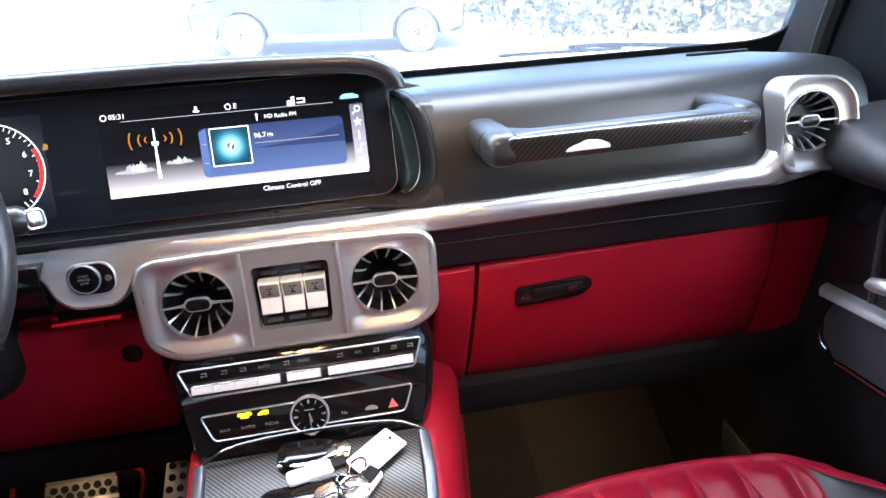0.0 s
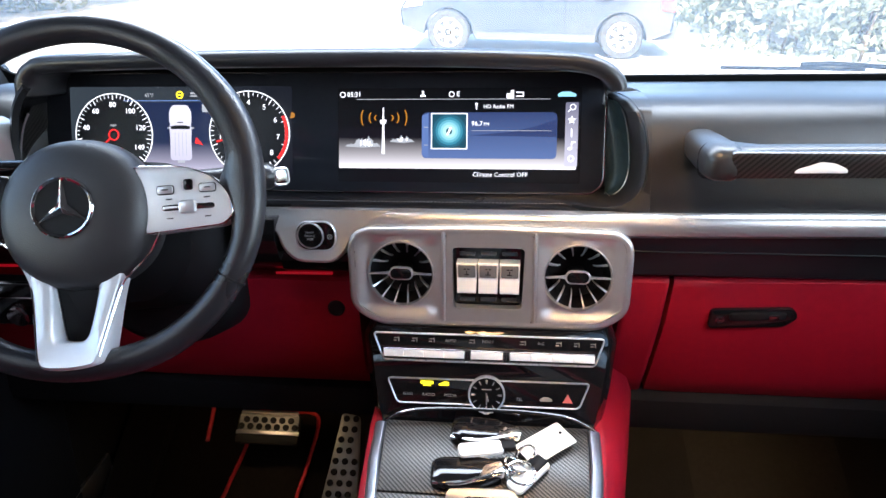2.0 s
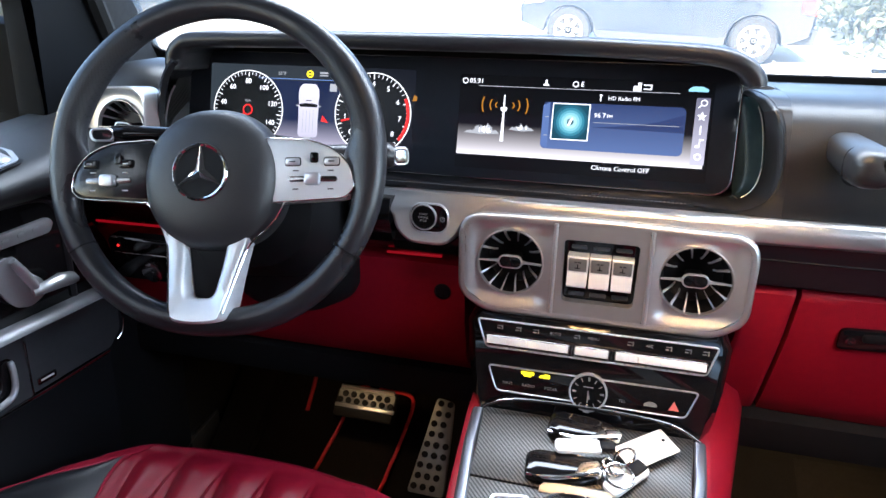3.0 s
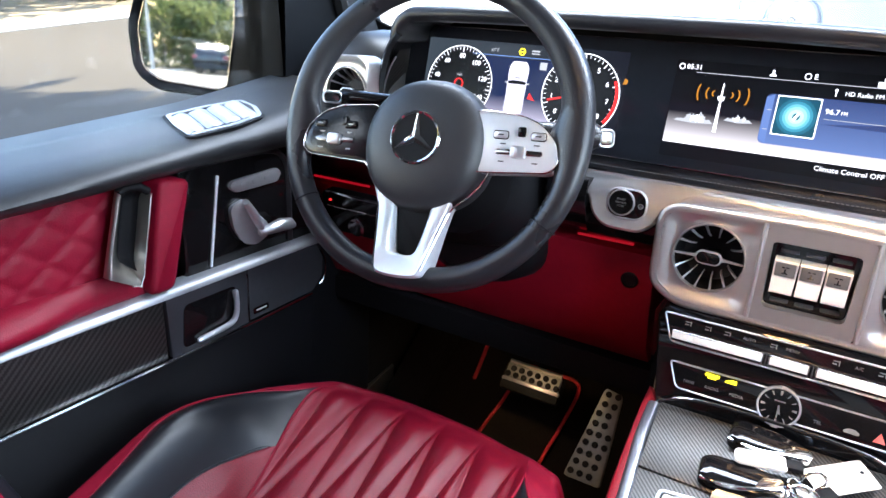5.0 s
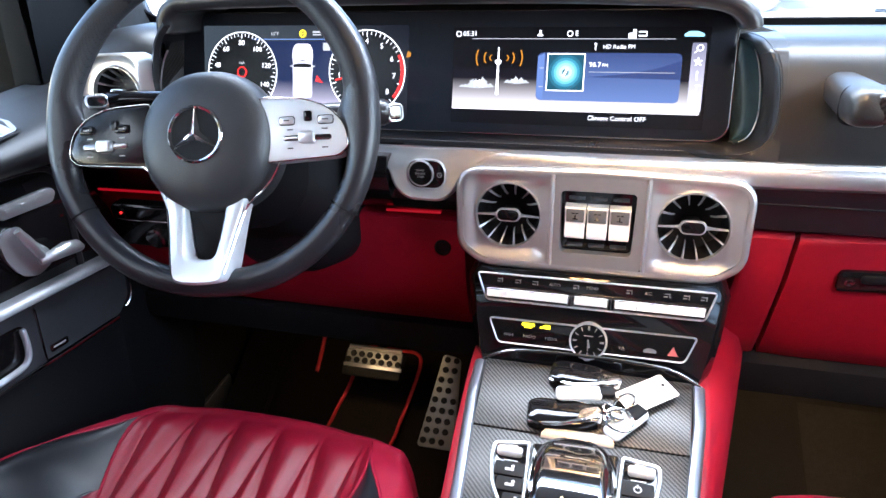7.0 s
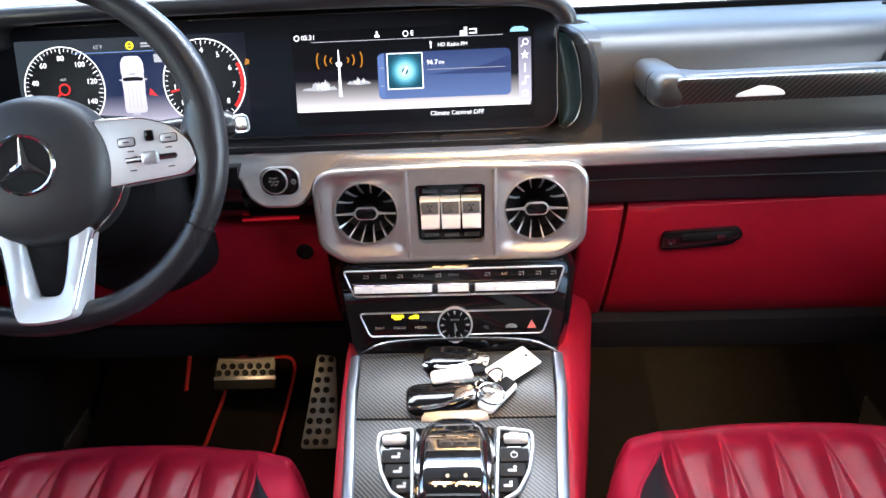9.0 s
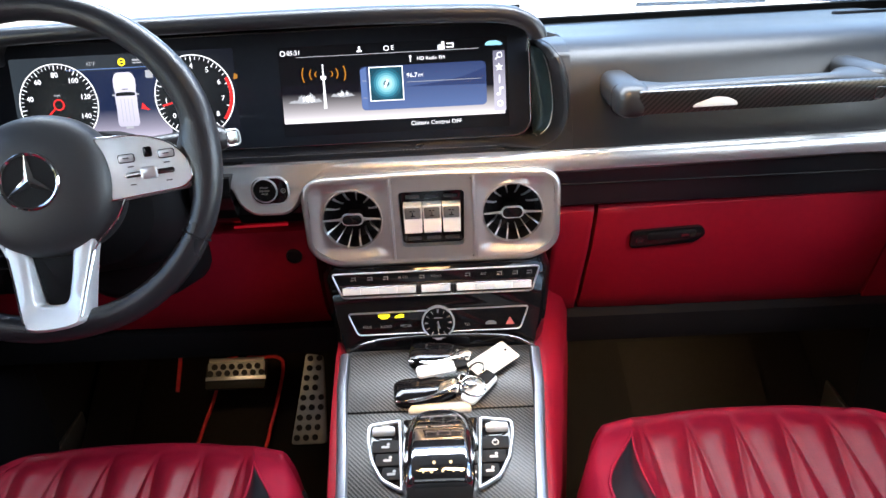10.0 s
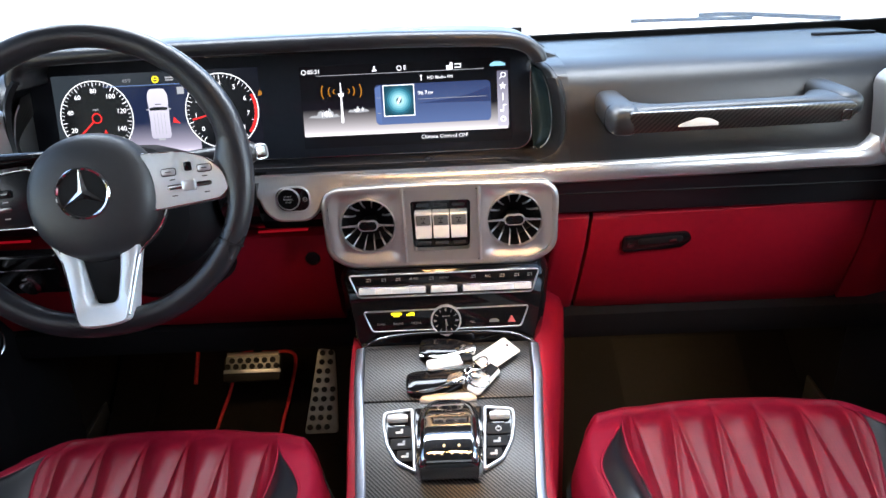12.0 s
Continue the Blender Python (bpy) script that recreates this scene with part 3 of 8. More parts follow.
# ---- dashboard ----
def dashboard():
    d = thing("dashboard", (0, 1.0, 0.60), "black leather dashboard over red leather lower panels", "dashboard")
    # upper pad: a full face on the passenger side, hollowed out behind the displays
    full = [(0.840, 0.648), (0.846, 0.68), (0.853, 0.715), (0.862, 0.742), (0.876, 0.760), (0.900, 0.770), (0.95, 0.774), (1.10, 0.772), (1.27, 0.768), (1.27, 0.60), (0.90, 0.60), (0.86, 0.61)]
    hollow = [(0.900, 0.640), (0.945, 0.655), (0.955, 0.70), (0.965, 0.74), (0.970, 0.778), (0.975, 0.787), (0.99, 0.788), (1.10, 0.778), (1.27, 0.768), (1.27, 0.60), (0.93, 0.60), (0.91, 0.61)]

    def at(x, k=0.0, drop=0.0):
        return [(x, lerp(a[0], b[0], k), lerp(a[1], b[1], k) - (drop if a[1] > 0.65 else 0.0) * (0.3 + 0.7 * (1.27 - a[0]) / 0.43)) for a, b in zip(full, hollow)]
    rings = [at(-0.735, 0, 0.06), at(-0.725, 0, 0.015), at(-0.70, 0, -0.010), at(-0.66, 0, -0.017), at(-0.63, 0.05, -0.014), at(-0.607, 0.14, -0.006), at(-0.596, 0.30, 0.006), at(-0.586, 0.60, 0.018), at(-0.580, 1), at(-0.4, 1), at(-0.1, 1), at(0.140, 1), at(0.1785, 1, 0.014), at(0.1800), at(0.4), at(0.66), at(0.70), at(0.725, 0, 0.004), at(0.735, 0, 0.012)]
    bm = B()
    loft(bm, rings)
    part("upper_pad", bm, BLACK_LEATHER, d, "grained black leather top pad", sharp=50)
    # the demister slots along the glass
    for x in (-0.64, 0.66):
        bm = B()
        slab(bm, rr(0.10, 0.016, 0.006), lying(x, 1.08, 0.772), 0.004, 0.001)
        part("demister", bm, BLACK_PLASTIC, d, "small black demister outlet")
    # black band recessed under the silver strip
    bm = B()
    prof = [(0.838, 0.625), (0.844, 0.612), (0.852, 0.590), (0.862, 0.566), (0.885, 0.556), (0.92, 0.56), (0.92, 0.63)]
    loft(bm, [[(x, y + (0.012 if abs(x) > 0.72 else 0), z) for y, z in prof] for x in (-0.728, -0.70, -0.3, 0.0, 0.3, 0.70, 0.728)])
    part("lower_band", bm, BAND_BLACK, d, "smooth black band under the silver strip")
    # a thin crease line along the band
    bm = B()
    tube(bm, [(0.166, 0.8435, 0.6005), (0.40, 0.8435, 0.6005), (0.70, 0.8435, 0.6005)], 0.0012, 6)
    part("crease", bm, BLACK_PLASTIC, d)
    # silver strip on the passenger side
    bm = B()
    prof = [(0.845, 0.6500), (0.832, 0.6490), (0.827, 0.6450), (0.8245, 0.636), (0.8265, 0.626), (0.833, 0.6215), (0.845, 0.621)]
    rings = []
    for x in (-0.250, 0.0, 0.150, 0.30, 0.45, 0.53, 0.560, 0.572, 0.582, 0.590, 0.597, 0.602, 0.605, 0.612, 0.64, 0.675):
        zt = 0.648 + 0.0125 * max(0.0, x - 0.17) + (0.038 * ease(0.562, 0.607, x) ** 1.8 if x < 0.606 else 0.001)
        zb = 0.619 + 0.018 * max(0.0, x - 0.17) + 0.016 * ease(0.585, 0.69, x)
        dy = -0.007 * ease(0.53, 0.60, x)
        rings.append([(x, y + (dy if y < 0.84 else 0.0), lerp(zb, zt, (z - 0.621) / 0.029)) for y, z in prof])
    loft(bm, rings)
    part("silver_strip", bm, SILVER, d, "satin silver strip across the dashboard")
    # strip and tongue round the start button
    bm = B()
    tongue = rounded([(-0.300, 0.6500), (-0.300, 0.637), (-0.250, 0.634), (-0.243, 0.605), (-0.226, 0.590), (-0.184, 0.5895), (-0.168, 0.600), (-0.155, 0.628), (-0.10, 0.630), (-0.10, 0.6500), (-0.125, 0.6500), (-0.15, 0.6500), (-0.18, 0.6500)], 0.014, 4)
    slab(bm, tongue, facing(0, 0.835, 0, 0) @ Matrix.Translation((0, 0, 0)), 0.030, 0.004)
    for v in bm.verts:
        if v.co.y < 0.825:
            v.co.y += max(0.027 * ease(-0.185, -0.112, v.co.x), 0.0225 * ease(0.628, 0.647, v.co.z))
    part("start_panel", bm, SILVER, d, "satin silver tongue round the start button")
    bm = B()
    loft(bm, [[(x, y, z) for y, z in ((0.805, 0.642), (0.800, 0.62), (0.812, 0.592), (0.84, 0.568), (0.88, 0.560), (0.88, 0.645))] for x in (-0.30, -0.249)])
    loft(bm, [[(x, y, z) for y, z in ((0.818, 0.60), (0.815, 0.590), (0.822, 0.576), (0.84, 0.567), (0.88, 0.560), (0.88, 0.60))] for x in (-0.249, -0.15)])
    part("start_surround", bm, PIANO, d, "gloss black panel below the start button")
    # red panels: driver's knee side, and the end past the glove box
    bm = B()

    def knee(x):
        k = ease(-0.34, -0.52, x)
        return [(x, y, z) for y, z in ((0.856, 0.558), (0.848, 0.552), (0.849, 0.53), (0.858, 0.47), (0.875 + 0.01 * k, 0.415), (0.905, 0.382), (1.00, 0.372), (1.00, 0.558))]
    loft(bm, [knee(x) for x in (-0.726, -0.65, -0.52, -0.42, -0.34, -0.25, -0.166)])
    part("knee_panel", bm, RED_DASH, d, "red leather knee panel")
    bm = B()
    lathe(bm, [(0.011, 0), (0.011, 0.004), (0.009, 0.005), (0.009, 0.003)], facing(-0.195, 0.853, 0.515, -8), 20)
    part("sensor", bm, BLACK_PLASTIC, d, "small round black sensor")
    bm = B()
    loft(bm, [[(x, y + dy, z) for y, z in ((0.884, 0.566), (0.872, 0.560), (0.873, 0.545), (0.89, 0.47), (0.918, 0.375), (1.00, 0.375), (1.00, 0.566))] for x, dy in ((0.636, 0), (0.68, 0.0), (0.726, 0.012))])
    part("end_panel", bm, RED_DASH, d, "red leather panel at the end of the glove box")
    # dark undertray on both sides
    for a, b in ((0.150, 0.728), (-0.728, -0.150)):
        bm = B()
        loft(bm, [[(x, y, z) for y, z in ((0.915, 0.376), (0.903, 0.371), (0.9015, 0.345), (0.905, 0.328), (0.925, 0.321), (1.30, 0.36), (1.30, 0.40), (0.95, 0.39))] for x in (a, (a + b) / 2, b)])
        part("undertray", bm, BLACK_PLASTIC, d, "dark plastic undertray above the footwells")
    for x0, x1 in ((-0.266, -0.194), (-0.71, -0.60)):
        bm = B()
        tube(bm, [(x0, 0.841, 0.5640), ((x0 + x1) / 2, 0.841, 0.5645), (x1, 0.841, 0.5650)], 0.0019, 8)
        part("light_guide", bm, AMBIENT_RED, d, "thin glowing red light guide")
    return d


dashboard()


def glove_box():
    g = thing("glove_box", (0.42, 0.89, 0.46), "closed red leather glove box with a black latch", "glove box")

    def panel(x0, x1):
        bm = B()
        prof = [(0.880, 0.5605), (0.872, 0.5575), (0.868, 0.553), (0.8685, 0.545), (0.874, 0.50), (0.886, 0.46), (0.904, 0.41), (0.917, 0.379), (0.925, 0.374), (0.96, 0.374), (0.96, 0.5605)]
        n = 14
        rings = []
        for i in range(n + 1):
            x = lerp(x0, x1, i / n)
            rise = (x - 0.2) * 0.022
            e = 0.003 * max(0.0, 1 - min(x - x0, x1 - x) / 0.004)
            slant = (lambda z: -0.085 * (0.555 - z) if i == 0 or x1 < 0.3 else -0.085 * (0.555 - z) * (1 - i / n))
            rings.append([(x + slant(z), y + e, z + rise * ease(0.37, 0.56, z)) for y, z in prof])
        loft(bm, rings)
        return bm
    part("lid", panel(0.2230, 0.632), RED_DASH, g, "red leather glove box lid", sharp=45)
    part("side_panel", panel(0.166, 0.2172), RED_DASH, g, "red leather panel beside the lid", sharp=45)
    m = facing(0.3200, 0.8740, 0.5108, -9, 3.0)
    bm = B()
    o = rounded([(-0.053, -0.0140), (0.036, -0.0135), (0.052, -0.001), (0.046, 0.0125), (-0.051, 0.0130)], 0.007, 4)
    slab(bm, o, m, 0.006, 0.0015)
    latch = part("latch", bm, PIANO, g, "gloss black latch")
    bm = B()
    slab(bm, rr(0.066, 0.011, 0.004, cx=0.004, cy=0.0035), m, 0.0090, 0.002)
    part("pull", bm, BLACK_PLASTIC, latch)
    bm = B()
    lathe(bm, [(0.0055, 0.006), (0.0055, 0.008), (0.0035, 0.0085), (0.0012, 0.0075)], m @ Matrix.Translation((-0.040, -0.001, 0)), 16)
    part("lock", bm, DARK_CHROME, latch, "small round lock")
    bm = B()
    box(bm, (0.022, 0.003, 0.009), (0.012, 0.006, 0.002), 0.0008, m)
    part("tab", bm, DARK_CHROME, latch)


glove_box()


def grab_handle():
    g = thing("grab_handle", (0.37, 0.81, 0.72), "passenger grab handle in black leather and carbon fibre", "grab handle")
    for x0, wx, z0, hz, dy in ((0.2330, 0.0205, 0.7180, 0.0190, 0.0), (0.5130, 0.0180, 0.7250, 0.0150, 0.014)):
        bm = B()
        rings = []
        for y, k in ((0.872, 0.86), (0.85, 0.90), (0.82, 0.96), (0.79, 1.0), (0.776, 0.99), (0.766, 0.93), (0.759, 0.80), (0.755, 0.60), (0.7535, 0.30)):
            rings.append([(x0 + wx * k * a, y + dy, z0 + (0.755 - y) * -0.05 + hz * k * b) for a, b in rr(2, 2, 0.75, 6)])
        loft(bm, rings)
        part("end", bm, BLACK_LEATHER, g, "smooth black leather handle end", sharp=70)
        bm = B()
        tube(bm, [(x0 + wx * 0.995 * math.copysign(abs(math.cos(t)) ** 0.6, math.cos(t)), 0.785 + dy, z0 + hz * 0.995 * math.copysign(abs(math.sin(t)) ** 0.6, math.sin(t))) for t in (2 * math.pi * q / 32 for q in range(32))], 0.0008, 5, closed=True)
        part("end_seam", bm, BLACK_PLASTIC, g)
    bm = B()
    rings = []
    for x in (0.236, 0.24, 0.248, 0.255, 0.262, 0.27, 0.28, 0.30, 0.37, 0.44, 0.455, 0.465, 0.475, 0.482, 0.49, 0.508, 0.512):
        e = 0.6 if x in (0.236, 0.512) else 1.0
        swell = 0.024 * (1 - ease(0.236, 0.282, x)) ** 1.6 + 0.022 * ease(0.448, 0.492, x) ** 1.6
        rings.append([(x, 0.778 + swell + (0.016 + swell) * e * a, 0.7260 + (x - 0.37) * 0.01 + 0.0105 * e * b) for a, b in rr(2, 2, 0.9, 5)])
    loft(bm, rings)
    part("bar", bm, BLACK_LEATHER, g, "black leather top of the bar")
    bm = B()
    m = facing(0.381, 0.7600, 0.7165, -8)
    slab(bm, rounded([(-0.1455, -0.0110), (0.115, -0.0080), (0.127, -0.0020), (0.1285, 0.0150), (0.118, 0.0172), (-0.1455, 0.0165)], 0.005, 3), m, 0.006, 0.0025)
    strip = part("carbon_strip", bm, CARBON_FRONT, g, "lacquered carbon fibre face of the handle")
    # a small white shape set on the face
    bm = B()
    sliver = rounded([(-0.025, -0.0055), (0.025, -0.0050), (0.023, -0.0005), (0.012, 0.0045), (-0.002, 0.0060), (-0.010, 0.0025), (-0.022, -0.0015)], 0.003, 3)
    slab(bm, sliver, m @ Matrix.Translation((-0.0610, 0.0015, 0.0061)), 0.0008, 0.0003)
    part("sliver", bm, WHITE_PLASTIC, strip, "small white shape raised on the carbon face")
    bm = B()
    ringed(bm, rr(0.012, 0.014, 0.003), rr(0.010, 0.012, 0.0025), m @ Matrix.Translation((0.117, 0.002, 0.006)), 0, 0.0008, 0.0002)
    part("edge_ring", bm, DARK_CHROME, strip)


grab_handle()


# ---- air vents ----
def vent(x, y, z, r, parent, tilt=0.0, spin=0.0, mirror=False, turn=0.0, blades=14):
    """A round turbine vent: chrome rim, dark throat, radial blades, an oval hub with a bar across."""
    m = facing(x, y, z, tilt, spin) @ Matrix.Rotation(radians(turn), 4, "Y")
    bm = B()
    lathe(bm, [(r * 1.035, -0.006), (r * 1.035, 0.0005), (r * 1.02, 0.0020), (r * 1.002, 0.0020), (r * 0.985, 0.0005), (r * 0.975, -0.006), (r * 0.96, -0.012)], m, 48, caps=False)
    rim = part("air_vent", bm, SILVER, parent, "round turbine air vent", mirror=mirror)
    bm = B()
    lathe(bm, [(r * 0.97, -0.004), (r * 0.94, -0.016), (r * 0.85, -0.034), (r * 0.45, -0.040), (0.001, -0.040)], m, 32, caps=False)
    part("throat", bm, BLACK_PLASTIC, rim, mirror=mirror)
    for k in range(blades):
        if k % (blades // 2) == 0:
            continue                       # the cross bars stand here
        a = 2 * math.pi * k / blades
        c, s = math.cos(a), math.sin(a)
        bm = B()
        rings = []
        for q, w, h in ((0.55, 0.0004, -0.022), (0.66, 0.0006, -0.013), (0.81, 0.0009, -0.006), (0.95, 0.0013, 0.000)):
            rings.append([m @ Vector((r * q * c - dw * s, r * q * s + dw * c, h + dh)) for dw, dh in ((-w, 0), (w, 0), (w * 0.6, -0.006), (-w * 0.6, -0.006))])
        loft(bm, rings)
        part("blade", bm, SATIN, rim, mirror=mirror)
    bm = B()
    slab(bm, rr(r * 0.76, r * 0.42, r * 0.20, 6), m @ Matrix.Translation((0, 0, -0.0055)), 0.0040, 0.0012)
    hub = part("hub", bm, SATIN, rim, "chrome oval hub", mirror=mirror)
    bm = B()
    slab(bm, rr(r * 0.66, r * 0.33, r * 0.16, 6), m @ Matrix.Translation((0, 0, -0.0025)), 0.0014, 0.0003)
    part("hub_cap", bm, PIANO, hub, mirror=mirror)
    bm = B()
    slab(bm, rr(r * 0.50, r * 0.26, r * 0.12, 5), m @ Matrix.Translation((0, 0, -0.036)), 0.032)
    part("hub_stem", bm, BLACK_PLASTIC, hub, mirror=mirror)
    for sg in (-1, 1):
        bm = B()
        loft(bm, [[m @ Vector((sg * r * q, w * a, h + 0.002 * b)) for a, b in ((1, 1), (-1, 1), (-1, -1), (1, -1))] for q, w, h in ((0.36, 0.0020, -0.0045), (0.50, 0.0011, -0.004), (0.96, 0.0008, -0.001))])
        part("cross_bar", bm, SATIN, rim, mirror=mirror)
    return rim


def resample(pts, n):
    """n points evenly spaced round a closed outline."""
    pts = [Vector(p) for p in pts]
    legs = [(pts[(i + 1) % len(pts)] - p).length for i, p in enumerate(pts)]
    total, out, i, done = sum(legs), [], 0, 0.0
    for k in range(n):
        want = total * k / n
        while done + legs[i] < want:
            done += legs[i]
            i += 1
        out.append(pts[i].lerp(pts[(i + 1) % len(pts)], (want - done) / max(legs[i], 1e-9)))
    return out


def by_angle(outline, centre, n):
    """Where n rays from a centre leave an outline."""
    pts = resample(outline, 720)
    ang = [math.atan2(p.y - centre[1], p.x - centre[0]) for p in pts]
    out = []
    for k in range(n):
        a = -math.pi + 2 * math.pi * (k + 0.5) / n
        best = min(range(len(pts)), key=lambda i: abs((ang[i] - a + math.pi) % (2 * math.pi) - math.pi))
        out.append(pts[best])
    return out


def vent_panel():
    p = thing("centre_vent_panel", (0, 0.80, 0.58), "satin silver centre panel with two round vents and switches", "vent panel")
    TILT_P = 4.0
    m = facing(0, 0.7965, 0.580, TILT_P)
    outline = rounded([(-0.164, 0.056), (-0.161, -0.040), (-0.130, -0.060), (0.127, -0.060), (0.158, -0.040), (0.161, 0.056), (0, 0.0605)][::-1], 0.030, 7)
    outline = [(x, y) for x, y in outline]
    area = sum(a[0] * b[1] - b[0] * a[1] for a, b in zip(outline, outline[1:] + outline[:1]))
    if area < 0:
        outline = outline[::-1]
    body = B()
    # skirt and rolled edge
    rows = [(0.003, -0.034), (0.0, -0.004), (0.0005, -0.001), (0.002, 0.0012), (0.005, 0.002), (0.0085, 0.0012)]
    loft(body, [[m @ Vector((x, y, h)) for x, y in inset(outline, d)] for d, h in rows], caps=False)
    rim_in = inset(outline, 0.0085)
    top = max(y for _, y in rim_in)
    low = min(y for _, y in rim_in)
    cut = 0.0505

    def height(x, y):
        dish = -0.0075 * ease(cut, cut + 0.024, abs(x)) * ease(0.0, 0.020, min(top - y, y - low) + 0.003) * ease(0.0, 0.022, 0.1545 - abs(x) + 0.002)
        return 0.0012 + dish

    def cell(pts, hole, centre, n=96, loops=18):
        a = by_angle(pts, centre, n)
        b = by_angle(hole, centre, n)
        rings = []
        for k in range(loops + 1):
            t = k / loops
            ring = []
            for p0, q0 in zip(a, b):
                x, y = lerp(p0.x, q0.x, t), lerp(p0.y, q0.y, t)
                ring.append(m @ Vector((x, y, height(x, y))))
            rings.append(ring)
        rings.append([m @ Vector((q0.x, q0.y, height(q0.x, q0.y) - 0.016)) for q0 in b])
        loft(body, rings, caps=False)

    def clip(pts, lo, hi):
        """The part of a dense outline between two x, closed by straight sides."""
        dense = resample(pts, 600)
        up = sorted([q for q in dense if lo <= q.x <= hi and q.y > 0], key=lambda q: q.x)
        dn = sorted([q for q in dense if lo <= q.x <= hi and q.y <= 0], key=lambda q: -q.x)
        return [tuple(q) for q in up + dn]
    cell(clip(rim_in, -1, -cut), circle(0.0385, 96, -0.102, 0.001), (-0.102, 0.001))
    cell(clip(rim_in, cut, 1), circle(0.0385, 96, 0.100, 0.001), (0.100, 0.001))
    cell(clip(rim_in, -cut, cut), rounded([(-0.0405, -0.0360), (0.0378, -0.0360), (0.0402, 0.0355), (-0.0425, 0.0355)], 0.006, 5), (-0.001, 0.0))
    part("bezel", body, SILVER, p, "satin silver bezel", sharp=55)
    # proud frame edges either side of the switches
    for sg in (-1, 1):
        bm = B()
        tube(bm, [m @ Vector((sg * (cut + 0.001), y, 0.0012)) for y in (-0.0515, -0.02, 0.02, 0.0525)], 0.0024, 8)
        part("divider", bm, SILVER, p)
    for x in (-0.102, 0.100):
        vent(x, 0.7965 + 0.004, 0.581, 0.0375, p, TILT_P)
    # switch bank
    bm = B()
    slab(bm, rr(0.088, 0.078, 0.006, cx=-0.001, cy=-0.001), m @ Matrix.Translation((0, 0, -0.022)), 0.006, 0.001)
    bank = part("switch_bank", bm, PIANO, p, "gloss black well with three silver rocker switches")
    for k in (-1, 0, 1):
        cx = -0.0010 + k * 0.0243
        bm = B()
        # the lower half leans out to the light, the upper half lies back behind a bright lip
        loft(bm, [[m @ Vector((cx + sx * w, y, h)) for sx in (-1, 1)] + [m @ Vector((cx + sx * w, y, -0.017)) for sx in (1, -1)]
                  for y, h, w in ((0.0185, -0.008, 0.0116), (0.0175, 0.0015, 0.0116), (0.0162, 0.0022, 0.0116), (0.0, -0.0030, 0.0113), (-0.0020, -0.0030, 0.0112), (-0.0035, -0.0022, 0.0112), (-0.0165, 0.0026, 0.0108), (-0.0180, 0.0016, 0.0108), (-0.0192, -0.009, 0.0107))])
        sw = part("rocker", bm, BUTTON_SILVER, bank, "silver rocker switch")
        bm = B()
        mm = m @ Matrix.Translation((cx, 0.0075, -0.0006)) @ Matrix.Rotation(radians(18), 4, "X")
        slab(bm, rr(0.0196, 0.0160, 0.0012), mm, 0.0012, 0.0003)
        part("legend_plate", bm, SMOKED, bank, "smoked upper face of the switch")
        bm = B()
        box(bm, (-0.002, 0.0038, 0.0016), (0.003, 0.0010, 0.0004), 0, mm)
        box(bm, (0.002, 0.0038, 0.0016), (0.003, 0.0010, 0.0004), 0, mm)
        box(bm, (0, -0.001, 0.0016), (0.0010, 0.005, 0.0004), 0, mm)
        box(bm, (0, -0.0035, 0.0016), (0.006, 0.0009, 0.0004), 0, mm)
        part("legend", bm, PIANO, bank)
        for y in (0.0248, -0.0300):
            bm = B()
            slab(bm, rr(0.018, 0.0046, 0.0015), m @ Matrix.Translation((cx, y, -0.016)), 0.002, 0.0005)
            part("blank", bm, GREY_PLASTIC, bank)


vent_panel()


def side_vents():
    for s in (False, True):
        p = thing("side_vent_panel", ((1 if s else -1) * 0.615, 0.81, 0.70), "satin silver bezel with a round air vent", "vent panel", "side vents")
        m = facing(-0.626, 0.837, 0.700, 3)
        bm = B()
        outline = rounded([(0.037, -0.060), (0.038, 0.044), (0.024, 0.056), (-0.038, 0.054), (-0.062, 0.030), (-0.070, -0.035), (-0.050, -0.060)], 0.022, 6)
        hole = circle(0.0375, 72, -0.004, 0.002)
        a, b = by_angle(outline, (-0.006, 0), 72), by_angle(hole, (-0.006, 0), 72)
        rings = [[m @ Vector((*q, -0.02)) for q in a], [m @ Vector((*q, 0.016)) for q in a]]
        for t, h in ((0.03, 0.0195), (0.09, 0.0208), (0.18, 0.0205), (0.28, 0.0165), (0.5, 0.0135), (0.85, 0.0130), (1.0, 0.014), (1.0, 0.0)):
            rings.append([m @ Vector((*(p0.lerp(q0, t)), h)) for p0, q0 in zip(a, b)])
        loft(bm, rings, caps=False)
        part("bezel", bm, SILVER, p, "satin silver vent bezel", mirror=s, sharp=50)
        v = facing(-0.630, 0.837, 0.702, 3) @ Vector((0, 0, 0.0150))
        vent(v.x, v.y, v.z, 0.0355, p, 3, mirror=s)


side_vents()


# ---- displays ----
DT = 12.0                                     # the glass leans back by this much


